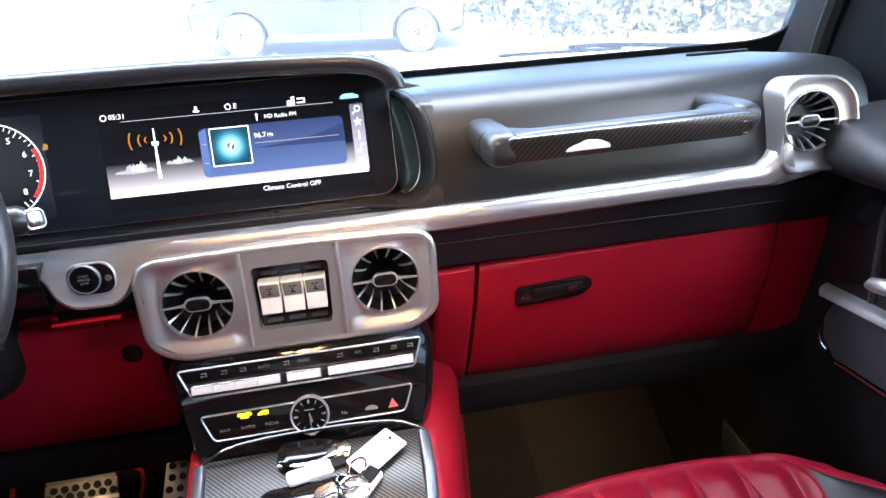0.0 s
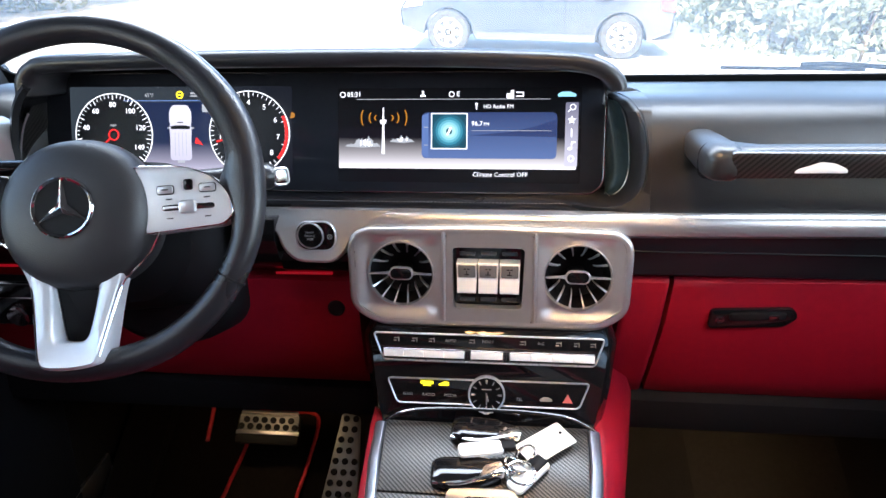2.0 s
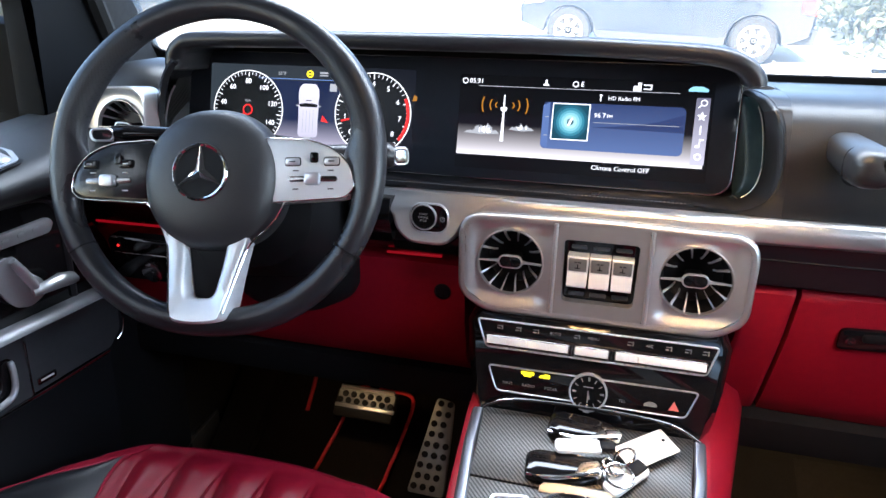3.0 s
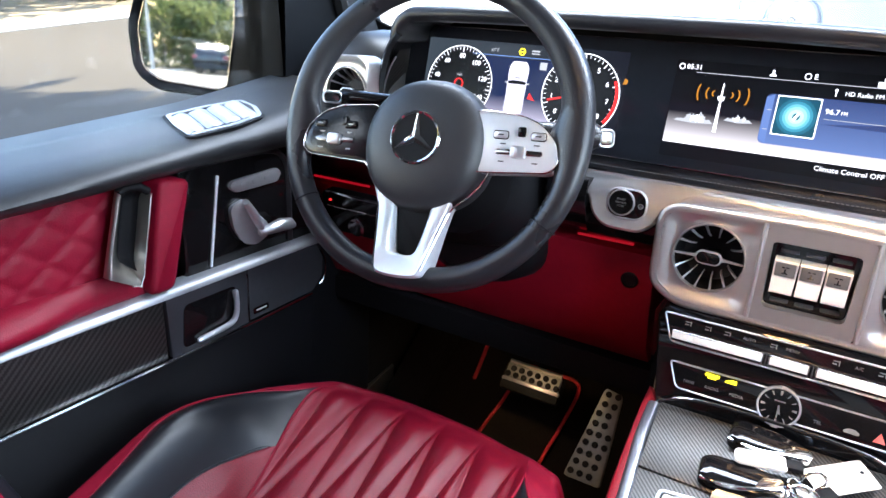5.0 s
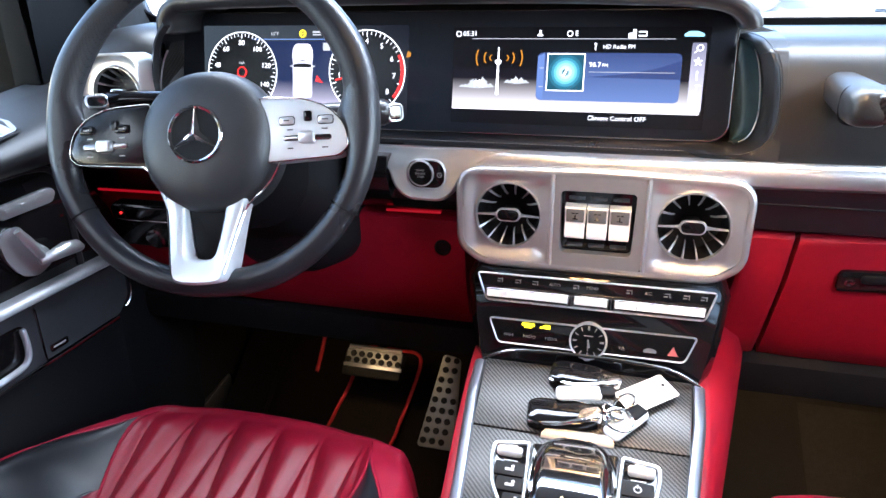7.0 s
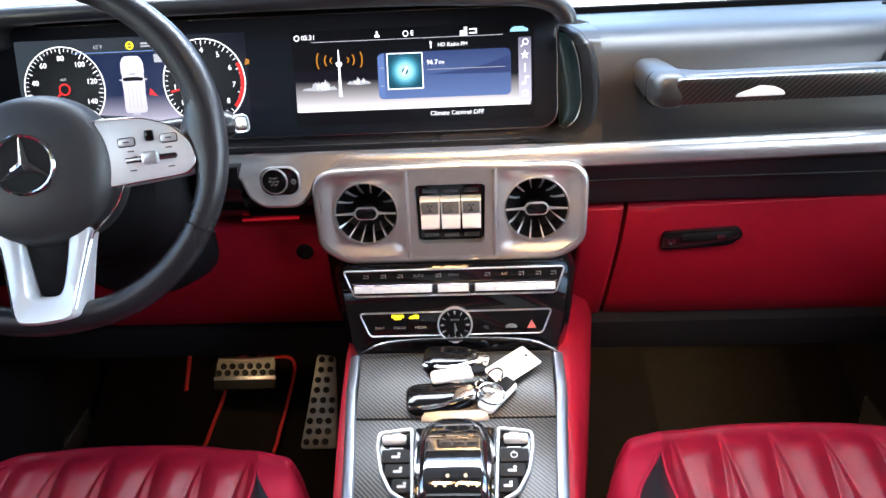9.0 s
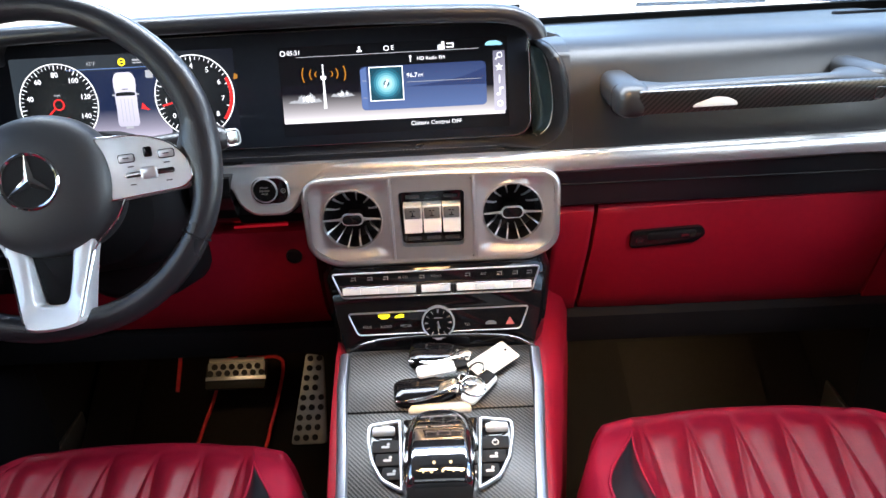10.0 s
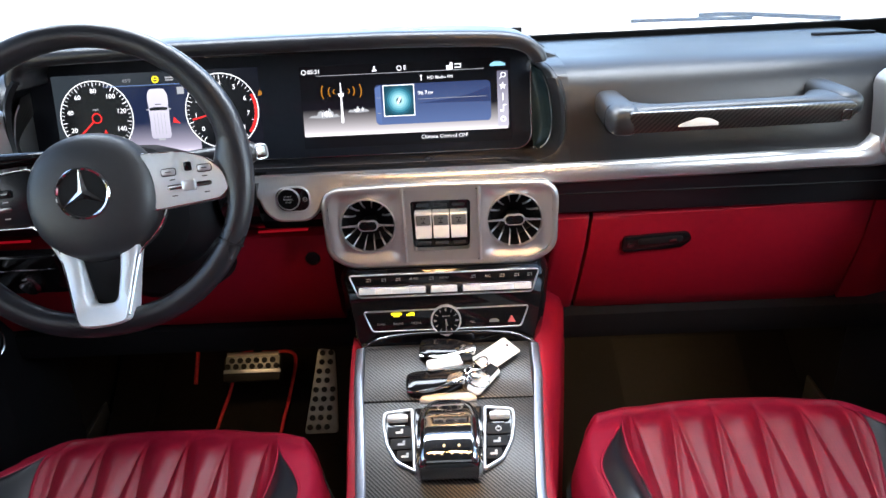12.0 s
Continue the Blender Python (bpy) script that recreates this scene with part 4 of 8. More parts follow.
def display():
    d = thing("instrument_display", (-0.22, 0.92, 0.72), "wide black glass display under a leather hood, screens lit", "display")
    g = facing(0.0, 0.913, 0.7245, DT)
    bm = B()
    slab(bm, rr(0.732, 0.148, 0.022, 6, cx=-0.2315, cy=0.0035), g @ Matrix.Translation((0, 0, -0.012)), 0.012, 0.002)
    part("glass", bm, SCREEN_GLASS, d, "black glass front")
    bm = B()
    ringed(bm, rr(0.734, 0.150, 0.023, 6, cx=-0.2315, cy=0.0035), rr(0.7308, 0.1468, 0.022, 6, cx=-0.2315, cy=0.0035), g, -0.004, 0.0012, 0.0004)
    part("edge_line", bm, DARK_CHROME, d, "thin metal edge round the glass")
    # leather hood, turned down at both ends
    bm = B()
    path = smooth_path([(-0.568, 0.776), (-0.566, 0.796), (-0.552, 0.811), (-0.52, 0.817), (-0.35, 0.820), (-0.1, 0.820), (0.05, 0.816), (0.100, 0.812), (0.124, 0.804), (0.137, 0.792), (0.140, 0.782)], 5)
    rings = []
    for i, q in enumerate(path):
        a, b = path[max(i - 1, 0)], path[min(i + 1, len(path) - 1)]
        t = (b - a).normalized()
        nrm = Vector((-t.y, t.x))
        e = 0.55 if i in (0, len(path) - 1) else 1.0
        prof = [(0.848, 0.0), (0.851, 0.007), (0.862, 0.010), (0.90, 0.0095), (0.985, 0.006), (0.985, -0.006), (0.90, -0.010), (0.862, -0.011), (0.851, -0.008)]
        rings.append([(q.x + nrm.x * h * e, y + (0.006 if e < 1 else 0), q.y + nrm.y * h * e) for y, h in prof])
    loft(bm, rings)
    part("hood", bm, SMOOTH_LEATHER, d, "black leather hood over the screens", sharp=60)
    bm = B()
    box(bm, (-0.216, 0.984, 0.782), (0.690, 0.006, 0.068), 0.001)
    part("hood_back", bm, BLACK_PLASTIC, d, "dark panel closing the hood behind")
    # leather frame below and beside the glass
    bm = B()
    loop = smooth_path([(-0.556, 0.786), (-0.5660, 0.775), (-0.5745, 0.760), (-0.5805, 0.740), (-0.5850, 0.715), (-0.5850, 0.690), (-0.5780, 0.668), (-0.560, 0.652), (-0.45, 0.6465), (-0.1, 0.6465), (0.060, 0.6465), (0.100, 0.6465)], 6)
    rings = []
    for i, q in enumerate(loop):
        a, b = loop[max(i - 1, 0)], loop[min(i + 1, len(loop) - 1)]
        t = (b - a).normalized()
        nrm = Vector((-t.y, t.x))
        below = [(0.945, 0.012), (0.905, 0.007), (0.885, 0.005), (0.872, 0.000), (0.868, -0.006), (0.874, -0.010), (0.90, -0.011), (0.945, -0.006)]
        beside = [(0.950, -0.0165), (0.885, -0.0145), (0.866, -0.0085), (0.850, 0.0010), (0.844, -0.0035), (0.849, -0.0095), (0.880, -0.0175), (0.950, -0.0185)]
        side = max(ease(-0.54, -0.584, q.x), ease(0.70, 0.745, q.y))
        prof = [(lerp(y0, y1, side), lerp(h0, h1, side)) for (y0, h0), (y1, h1) in zip(below, beside)]
        rings.append([(q.x + nrm.x * h, y, q.y + nrm.y * h) for y, h in prof])
    loft(bm, rings)
    part("lower_frame", bm, SMOOTH_LEATHER, d, "stitched black leather frame", sharp=60)
    # on the passenger side the frame rolls out flush into the dashboard pad, ending in a seam
    seam = smooth_path([(0.070, 0.6455), (0.110, 0.6490), (0.132, 0.6520), (0.150, 0.657), (0.164, 0.666), (0.1725, 0.680), (0.1755, 0.698), (0.1750, 0.722), (0.1715, 0.745), (0.166, 0.760), (0.158, 0.7705), (0.146, 0.7740)], 5)
    inside = smooth_path([(0.070, 0.6535), (0.108, 0.6540), (0.128, 0.6545), (0.144, 0.6570), (0.154, 0.6630), (0.1605, 0.674), (0.1635, 0.692), (0.1620, 0.714), (0.1580, 0.737), (0.1525, 0.754), (0.1450, 0.766), (0.136, 0.7690)], 5)

    def pad_y(z):
        """How far ahead the face of the dashboard pad lies at this height."""
        k = [(0.640, 0.839), (0.648, 0.840), (0.68, 0.846), (0.715, 0.853), (0.742, 0.862), (0.760, 0.876), (0.770, 0.900), (0.774, 0.950), (0.790, 0.955)]
        for (z0, y0), (z1, y1) in zip(k, k[1:]):
            if z <= z1:
                return lerp(y0, y1, max(0.0, (z - z0) / (z1 - z0)))
        return 0.955
    bm = B()
    rings, line = [], []
    for a, b in zip(seam, inside):
        corner = ease(0.075, 0.150, a.x) if a.y < 0.70 else 1.0
        ya, yb = lerp(0.878, pad_y(a.y), corner), lerp(0.892, 0.884, corner)
        yb = max(yb, ya + 0.006)
        out = (lerp(a.x, 0.184, ease(0.12, 0.165, a.x) if a.y < 0.70 else 1.0), a.y if a.y > 0.675 else lerp(a.y, 0.642, ease(0.675, 0.660, a.y)))
        yo = lerp(0.880, pad_y(out[1]), corner) + 0.0004
        ring = [(out[0], yo + 0.02, out[1]), (out[0], yo, out[1]), (lerp(a.x, out[0], 0.15), lerp(ya, yo, 0.15), lerp(a.y, out[1], 0.15)), (a.x, ya + 0.0016, a.y)]
        for u, lift in ((0.12, -0.0018), (0.30, -0.0036), (0.52, -0.0036), (0.74, -0.0010), (0.92, 0.0), (1.0, 0.004), (1.02, 0.020), (0.98, 0.045)):
            ring.append((lerp(a.x, b.x, u), lerp(ya, yb, ease(0.05, 1.0, u)) + lift, lerp(a.y, b.y, u)))
        rings.append(ring)
        line.append((a.x, ya + 0.0006, a.y))
    loft(bm, rings)
    part("side_roll", bm, BLACK_LEATHER, d, "soft leather roll flowing into the pad", sharp=32)
    bm = B()
    tube(bm, line, 0.0006, 5)
    part("roll_seam", bm, GREY_PLASTIC, d, "fine seam line")
    bm = B()
    for k in range(150):
        x = -0.60 + 0.700 * k / 149
        box(bm, (x, 0.8752, 0.6487), (0.0030, 0.0012, 0.0009))
    part("stitching", bm, GREY_THREAD, d, "row of fine grey stitches")
    # the leather ledge between glass and silver strip
    bm = B()
    loft(bm, [[(x, y, z) for y, z in ((0.930, 0.650), (0.890, 0.646), (0.860, 0.6435), (0.838, 0.6425), (0.832, 0.638), (0.838, 0.632), (0.93, 0.632))] for x in (-0.70, -0.4, -0.1, 0.06, 0.110)])
    part("ledge", bm, SMOOTH_LEATHER, d)
    # smoked side pieces
    for x0 in (0.1365, -0.588):
        bm = B()
        near = 0.886 if x0 > 0 else 0.867

        def f(u, v):
            if x0 > 0:
                q = inside[round(lerp(12, 51, v))]
                h, far = q.y + 0.0006, q.x - 0.0006
            else:
                h = lerp(0.656, 0.766, v)
                far = -0.599 + 0.0262 * max(0.0, (h - 0.69) / 0.07) ** 1.6
            return (lerp(min(x0, far - 0.002), far, u), lerp(0.913 + (h - 0.7245) * 0.2126, near, u) + 0.008 * math.sin(math.pi * u), h)
        sheet(bm, f, 8, 39 if x0 > 0 else 14)
        part("side_piece", bm, TEAL if x0 > 0 else CARBON_SIDE, d, "smoked glossy side piece")
        if x0 > 0:
            bm = B()
            rim = [f(0.94, v / 39) for v in range(4, 36)]
            tube(bm, [(x, y - 0.0012, z) for x, y, z in rim], 0.0009, 6)
            part("side_edge", bm, STEEL, d, "thin bright edge of the side piece")
            bm = B()
            tube(bm, [(x, y - 0.0012, z) for x, y, z in (f(u / 6, 0.045) for u in range(7))], 0.0006, 6)
            part("side_edge", bm, STEEL, d)

    bm = B()
    tube(bm, smooth_path([(-0.5935, 0.860, 0.680), (-0.593, 0.860, 0.695), (-0.5905, 0.860, 0.709), (-0.5855, 0.860, 0.727), (-0.5785, 0.860, 0.744), (-0.5700, 0.860, 0.757)], 5), 0.0013, 6)
    part("side_line", bm, SATIN, d, "thin metal line beside the carbon")

    # left screen: the gauges
    def pt(x, y):
        return g @ Matrix.Translation((x, y, 0.0))

    LIFT = Matrix.Translation((0, 0, 0.0008))
    LIFT2 = Matrix.Translation((0, 0, 0.0016))
    bm = B()
    slab(bm, rr(0.300, 0.116, 0.002, 2, cx=-0.405, cy=0.003), g, 0.0004)
    # The picture's glow is raised, most at the left, to include glare.
    left = part("gauge_screen", bm, glow_fade("gauge_picture_glare", 0, -0.56, -0.27, (0.036, 0.048, 0.060), (0.004, 0.005, 0.010), 0.160), d, "lit gauge screen")
    bm = B()
    slab(bm, rr(0.115, 0.094, 0.002, 2, cx=-0.405, cy=-0.006), g, 0.0007)
    part("middle_field", bm, glow_fade("gauge_middle", 2, 0.674, 0.715, (0.60, 0.56, 0.70), (0.003, 0.008, 0.035), 0.240, 0.45), left)
    bm = B()
    box(bm, (-0.4045, 0.0432, 0.0012), (0.150, 0.0009, 0.0004), 0, g)
    part("line", bm, LIT_LINE, left)
    for cx, nums, lo, hi in ((-0.4955, ("20", "40", "60", "80", "100", "120", "140"), 205, -25), (-0.3120, ("0", "1", "2", "3", "4", "5", "6", "7", "8"), 220, -40)):
        m = pt(cx, -0.0005 if cx < -0.4 else 0.0022)
        bm = B()
        slab(bm, circle(0.0535, 48), m, 0.0009)
        part("dial", bm, LIT_BLACK, left, "round black dial")
        bm = B()
        ringed(bm, circle(0.0535, 64), circle(0.0522, 64), m, 0.0006, 0.0013, 0.0002)
        part("dial_ring", bm, LIT_WHITE, left)
        bm = B()
        for k in range(41):
            a = radians(lerp(lo + 14, hi - 14, k / 40))
            long = 0.0065 if k % 5 == 0 else 0.004
            mm = m @ Matrix.Rotation(a, 4, "Z")
            box(bm, (0.0510 - long / 2, 0, 0.0014), (long, 0.0011 if k % 5 == 0 else 0.0007, 0.0003), 0, mm)
        part("ticks", bm, LIT_WHITE, left)
        for k, txt in enumerate(nums):
            bm = B()
            a = radians(lerp(lo, hi, k / (len(nums) - 1)))
            lettering(bm, txt, 0.0096, m @ LIFT2, 0.0385 * math.cos(a), 0.0385 * math.sin(a))
            part("number", bm, LIT_WHITE, left)
        if cx < -0.4:
            bm = B()
            lettering(bm, "mph", 0.005, m @ LIFT2, 0.0, 0.0125)
            part("unit", bm, LIT_GREY, left)
        bm = B()
        a = 222 if cx < -0.4 else 194
        mm = m @ Matrix.Rotation(radians(a), 4, "Z")
        loft(bm, [[mm @ Vector((q, w * sx, 0.002)) for sx in (-1, 1)] + [mm @ Vector((q, w * sx, 0.0014)) for sx in (1, -1)] for q, w in ((0.006 if cx < -0.4 else 0.018, 0.0010), (0.045, 0.0013))])
        part("needle", bm, LIT_RED, left)
        bm = B()
        if cx < -0.4:
            ringed(bm, circle(0.0075, 24), circle(0.0058, 24), m, 0.0012, 0.002, 0.0002)
            part("needle_hub", bm, LIT_RED, left)
            bm = B()
            slab(bm, [(0.008, -0.022), (0.013, -0.022), (0.0105, -0.016)], m, 0.0018)
        else:
            n = 14
            pts = [(r * math.cos(radians(t)), r * math.sin(radians(t))) for r, ts in ((0.0512, [lerp(26, -40, i / n) for i in range(n + 1)]), (0.0475, [lerp(-40, 26, i / n) for i in range(n + 1)])) for t in ts]
            slab(bm, pts[::-1], m, 0.0018)
        part("red_mark", bm, LIT_RED, left)
    # the picture of the car seen from above, between the dials
    m = pt(-0.404, 0.001)
    bm = B()
    half_car = [(0.0125, -0.034), (0.0145, -0.030), (0.0140, -0.010), (0.0148, 0.008), (0.0138, 0.011), (0.0150, 0.018), (0.0146, 0.029), (0.0100, 0.0365)]
    slab(bm, rounded(half_car + [(-x, y) for x, y in half_car[::-1]], 0.003, 3), m, 0.0015)
    body = part("car_picture", bm, glow_fade("car_picture_glow", 2, 0.69, 0.76, (0.58, 0.56, 0.70), (0.82, 0.80, 0.95), 0.160), left)
    bm = B()
    slab(bm, [(-0.0125, 0.0060), (0.0125, 0.0060), (0.0135, 0.0095), (0.006, 0.0108), (-0.006, 0.0108), (-0.0135, 0.0095)], m @ Matrix.Translation((0, 0, 0.0012)), 0.0006)
    box(bm, (0, 0.0145, 0.0018), (0.008, 0.0010, 0.0004), 0, m)
    part("car_picture_line", bm, LIT_BLACK, left)
    for x in (-0.0075, -0.0025, 0.0025, 0.0075):
        bm = B()
        box(bm, (x, -0.013, 0.0016), (0.0006, 0.030, 0.0003), 0, m)
        part("car_picture_rib", bm, LIT_GREY, left)
    for x in (-0.0165, 0.0165):
        bm = B()
        box(bm, (x, 0.0075, 0.0012), (0.0035, 0.0020, 0.0004), 0, m)
        part("car_picture_mirror", bm, LIT_GREY, left)
    bm = B()
    box(bm, (0, -0.0355, 0.0012), (0.010, 0.0028, 0.0004), 0, m)
    part("car_picture_spare", bm, LIT_GREY, left)
    bm = B()
    slab(bm, [(0.019, -0.012), (0.030, -0.014), (0.021, -0.004)], m, 0.0016)
    part("warning_mark", bm, LIT_RED, left)
    bm = B()
    ringed(bm, circle(0.005, 20), circle(0.0032, 20), pt(-0.404, 0.0505), 0.0006, 0.0014, 0.0002)
    box(bm, (0, 0, 0.001), (0.005, 0.0016, 0.0006), 0, pt(-0.404, 0.0505))
    part("brake_lamp", bm, LIT_YELLOW, left)
    bm = B()
    box(bm, (-0.3835, 0.0525, 0.0012), (0.012, 0.0022, 0.0004), 0, g)
    part("status_bar", bm, LIT_GREY, left)
    bm = B()
    box(bm, (-0.3835, 0.0490, 0.0012), (0.012, 0.0016, 0.0004), 0, g)
    part("status_bar", bm, LIT_GREY, left)
    bm = B()
    box(bm, (-0.3692, 0.0337, 0.0012), (0.010, 0.010, 0.0004), 0, g)
    part("status_square", bm, LIT_GREY, left)
    bm = B()
    lettering(bm, "65°F", 0.0065, pt(-0.4452, 0.050) @ LIFT)
    part("status_text", bm, LIT_GREY, left)
    bm = B()
    slab(bm, [(-0.258, 0.021), (-0.2525, 0.022), (-0.252, 0.027), (-0.256, 0.029)], g, 0.0012)
    part("reminder_lamp", bm, LIT_AMBER, left)

    # right screen: the radio page
    bm = B()
    slab(bm, rr(0.302, 0.116, 0.002, 2, cx=-0.0450, cy=0.0), g, 0.0004)
    right = part("radio_screen", bm, LIT_BLACK, d, "lit radio screen")
    bm = B()
    slab(bm, rr(0.296, 0.050, 0.001, 2, cx=-0.0470, cy=-0.0160), g, 0.0006)
    part("stage_floor", bm, glow_fade("stage_glow", 2, 0.684, 0.722, (1.0, 0.95, 1.0), (0.002, 0.002, 0.004), 0.240, 0.40), right)
    bm = B()
    slab(bm, rr(0.300, 0.0160, 0.001, 2, cx=-0.0460, cy=-0.0495), g, 0.0007)
    part("footer", bm, LIT_BLACK, right)
    bm = B()
    slab(bm, rr(0.1665, 0.0565, 0.006, 4, cx=-0.0062, cy=0.0), g, 0.0010)
    part("radio_card", bm, glow_fade("card_glow", 2, 0.690, 0.757, (0.13, 0.21, 0.46), (0.030, 0.050, 0.15), 0.150, 0.8), right)
    bm = B()
    loft(bm, [[g @ Vector((x, y, h)) for x, y in ((-0.030, 0.0000), (0.0765, -0.0015), (0.0765, 0.020), (0.050, 0.011), (0.020, 0.0045))] for h in (0.0010, 0.0013)])
    shade = glow_fade("card_shade_glow", 2, 0.690, 0.757, (0.035, 0.055, 0.15), (0.030, 0.050, 0.16), 0.150)
    part("card_shade", bm, shade, right)
    bm = B()
    loft(bm, [[g @ Vector((x, y, h)) for x, y in ((-0.0890, 0.024), (-0.0810, 0.0278), (-0.0810, -0.0278), (-0.0890, -0.024))] for h in (0.0010, 0.0013)])
    part("card_tab", bm, glow("card_tab_glow", (0.12, 0.20, 0.46), 0.150), right)
    a = pt(-0.0550, 0.0052)
    bm = B()
    slab(bm, rr(0.0435, 0.0425, 0.0005, 2), a, 0.0016)
    part("album_field", bm, glow("album_teal", (0.01, 0.07, 0.11), 0.15), right)
    bm = B()
    ringed(bm, rr(0.0452, 0.0442, 0.0005, 2), rr(0.0428, 0.0418, 0.0005, 2), a, 0.0010, 0.0022, 0.0002)
    part("album_frame", bm, LIT_WHITE, right)
    for r, c, h in ((0.0205, (0.02, 0.13, 0.20), 0.0017), (0.0170, (0.05, 0.27, 0.38), 0.0018), (0.0140, (0.14, 0.48, 0.60), 0.0019), (0.0110, (0.30, 0.70, 0.82), 0.0020), (0.0080, (0.50, 0.88, 0.96), 0.0021), (0.0040, (0.06, 0.16, 0.20), 0.0023)):
        bm = B()
        slab(bm, circle(r, 32), a, h)
        part("album_disc", bm, glow("album_tone", c, 0.15), right)
    bm = B()
    box(bm, (0, 0, 0.0027), (0.0025, 0.010, 0.0004), 0.0, a @ Matrix.Rotation(radians(-25), 4, "Z"))
    part("album_mark", bm, LIT_WHITE, right)
    bm = B()
    slab(bm, rr(0.0155, 0.0775, 0.001, 2, cx=0.0945, cy=0.0015), g, 0.0010)
    part("side_bar", bm, glow_fade("side_bar_glow", 2, 0.68, 0.772, (0.62, 0.60, 0.72), (0.10, 0.10, 0.16), 0.180), right)
    q = g @ Matrix.Translation((0.0945, 0.0335, 0.0012))
    bm = B()
    ringed(bm, circle(0.0038, 16, 0.001, 0.001), circle(0.0028, 16, 0.001, 0.001), q, 0, 0.0005, 0.0001)
    box(bm, (-0.004, 0.0, 0.0003), (0.005, 0.0012, 0.0004), 0, q @ Matrix.Rotation(radians(45), 4, "Z"))
    part("side_icon", bm, LIT_WHITE, right)
    star = [(r * math.cos(radians(90 + 36 * k)), r * math.sin(radians(90 + 36 * k))) for k, r in enumerate((0.0055, 0.0023) * 5)]
    bm = B()
    slab(bm, star, g @ Matrix.Translation((0.0945, 0.0190, 0.0012)), 0.0005)
    part("side_icon", bm, LIT_WHITE, right)
    bm = B()
    box(bm, (0.0945, 0.0035, 0.0014), (0.0015, 0.010, 0.0004), 0, g)
    part("side_icon", bm, LIT_WHITE, right)
    bm = B()
    slab(bm, [(0.0905, -0.0170), (0.0944, -0.0170), (0.0956, -0.0155), (0.0956, -0.0088), (0.0995, -0.0082), (0.0995, -0.0068), (0.0944, -0.0068), (0.0944, -0.0140), (0.0905, -0.0140)], g @ Matrix.Translation((0, 0, 0.0012)), 0.0005)
    part("side_icon", bm, LIT_WHITE, right)
    bm = B()
    ringed(bm, circle(0.0042, 8, 0.0945, -0.0275), circle(0.0026, 8, 0.0945, -0.0275), g, 0.001, 0.0016, 0.0002)
    part("side_icon", bm, LIT_WHITE, right)
    for txt, size, x, y, lift in (("05:31", 0.0082, -0.1840, 0.0500, LIFT), ("E", 0.0085, -0.0465, 0.0503, LIFT), ("HD Radio FM", 0.0066, -0.0130, 0.0352, LIFT), ("96.7", 0.0082, -0.0277, 0.0143, LIFT2), ("FM", 0.0055, -0.0125, 0.0137, LIFT2), ("Climate Control OFF", 0.0078, -0.0255, -0.0480, LIFT)):
        bm = B()
        lettering(bm, txt, size, pt(x, y) @ lift, align="LEFT")
        part("page_text", bm, LIT_WHITE, right)
    for x, y, r in ((-0.1895, 0.0500, 0.0036), (-0.0525, 0.0503, 0.0036)):
        bm = B()
        ringed(bm, circle(r, 16), circle(r - 0.001, 16), pt(x, y), 0.0006, 0.0012, 0.0002)
        part("status_icon", bm, LIT_WHITE, right)
    for x, y, o in ((-0.0881, 0.0503, [(-0.0034, -0.003), (0.0034, -0.003), (0.0034, -0.0015), (0.0012, 0.0), (0.0012, 0.004), (-0.0012, 0.004), (-0.0012, 0.0), (-0.0034, -0.0015)]),
                    (0.0190, 0.0490, [(-0.004, -0.004), (0.005, -0.004), (0.005, 0.006), (0.001, 0.006), (0.001, 0.002), (-0.004, 0.002)]),
                    (0.0310, 0.0500, [(-0.0045, -0.003), (0.005, -0.003), (0.005, 0.003), (-0.0045, 0.003), (-0.0045, 0.0016), (0.0036, 0.0016), (0.0036, -0.0016), (-0.0045, -0.0016)]),
                    (-0.0216, 0.0355, [(-0.0007, -0.004), (0.0007, -0.004), (0.0007, 0.001), (0.0018, 0.003), (0.0, 0.0045), (-0.0018, 0.003), (-0.0007, 0.001)])):
        bm = B()
        slab(bm, o, pt(x, y) @ LIFT, 0.0004)
        part("status_icon", bm, LIT_WHITE, right)
    bm = B()
    box(bm, (-0.052, 0.0443, 0.0010), (0.240, 0.0007, 0.0004), 0, g)
    box(bm, (0.0215, 0.0060, 0.0016), (0.098, 0.0006, 0.0003), 0, g)
    box(bm, (-0.0840, 0.010, 0.0016), (0.005, 0.0008, 0.0003), 0, g)
    box(bm, (-0.0840, -0.012, 0.0016), (0.005, 0.0008, 0.0003), 0, g)
    part("page_lines", bm, LIT_GREY, right)
    bm = B()
    slab(bm, rounded([(-0.011, -0.003), (0.011, -0.003), (0.011, 0.0), (0.004, 0.003), (-0.006, 0.003), (-0.011, 0.0)], 0.001, 2), pt(0.0880, 0.0500) @ LIFT, 0.0004)
    part("weather_mark", bm, glow("sky_blue_mark", (0.35, 0.75, 0.95), 0.16), right)
    # the radio mast with its waves, over a small skyline
    mast = pt(-0.1380, 0.0060)
    bm = B()
    slab(bm, [(-0.0020, -0.029), (0.0020, -0.029), (0.0012, 0.0), (0.0006, 0.028), (-0.0006, 0.028), (-0.0012, 0.0)], mast, 0.0016)
    slab(bm, rounded([(-0.003, 0.008), (0.003, 0.008), (0.0042, 0.013), (-0.0042, 0.013)], 0.001, 2), mast, 0.0018)
    part("mast_picture", bm, LIT_WHITE, right)
    rnd = random.Random(4)
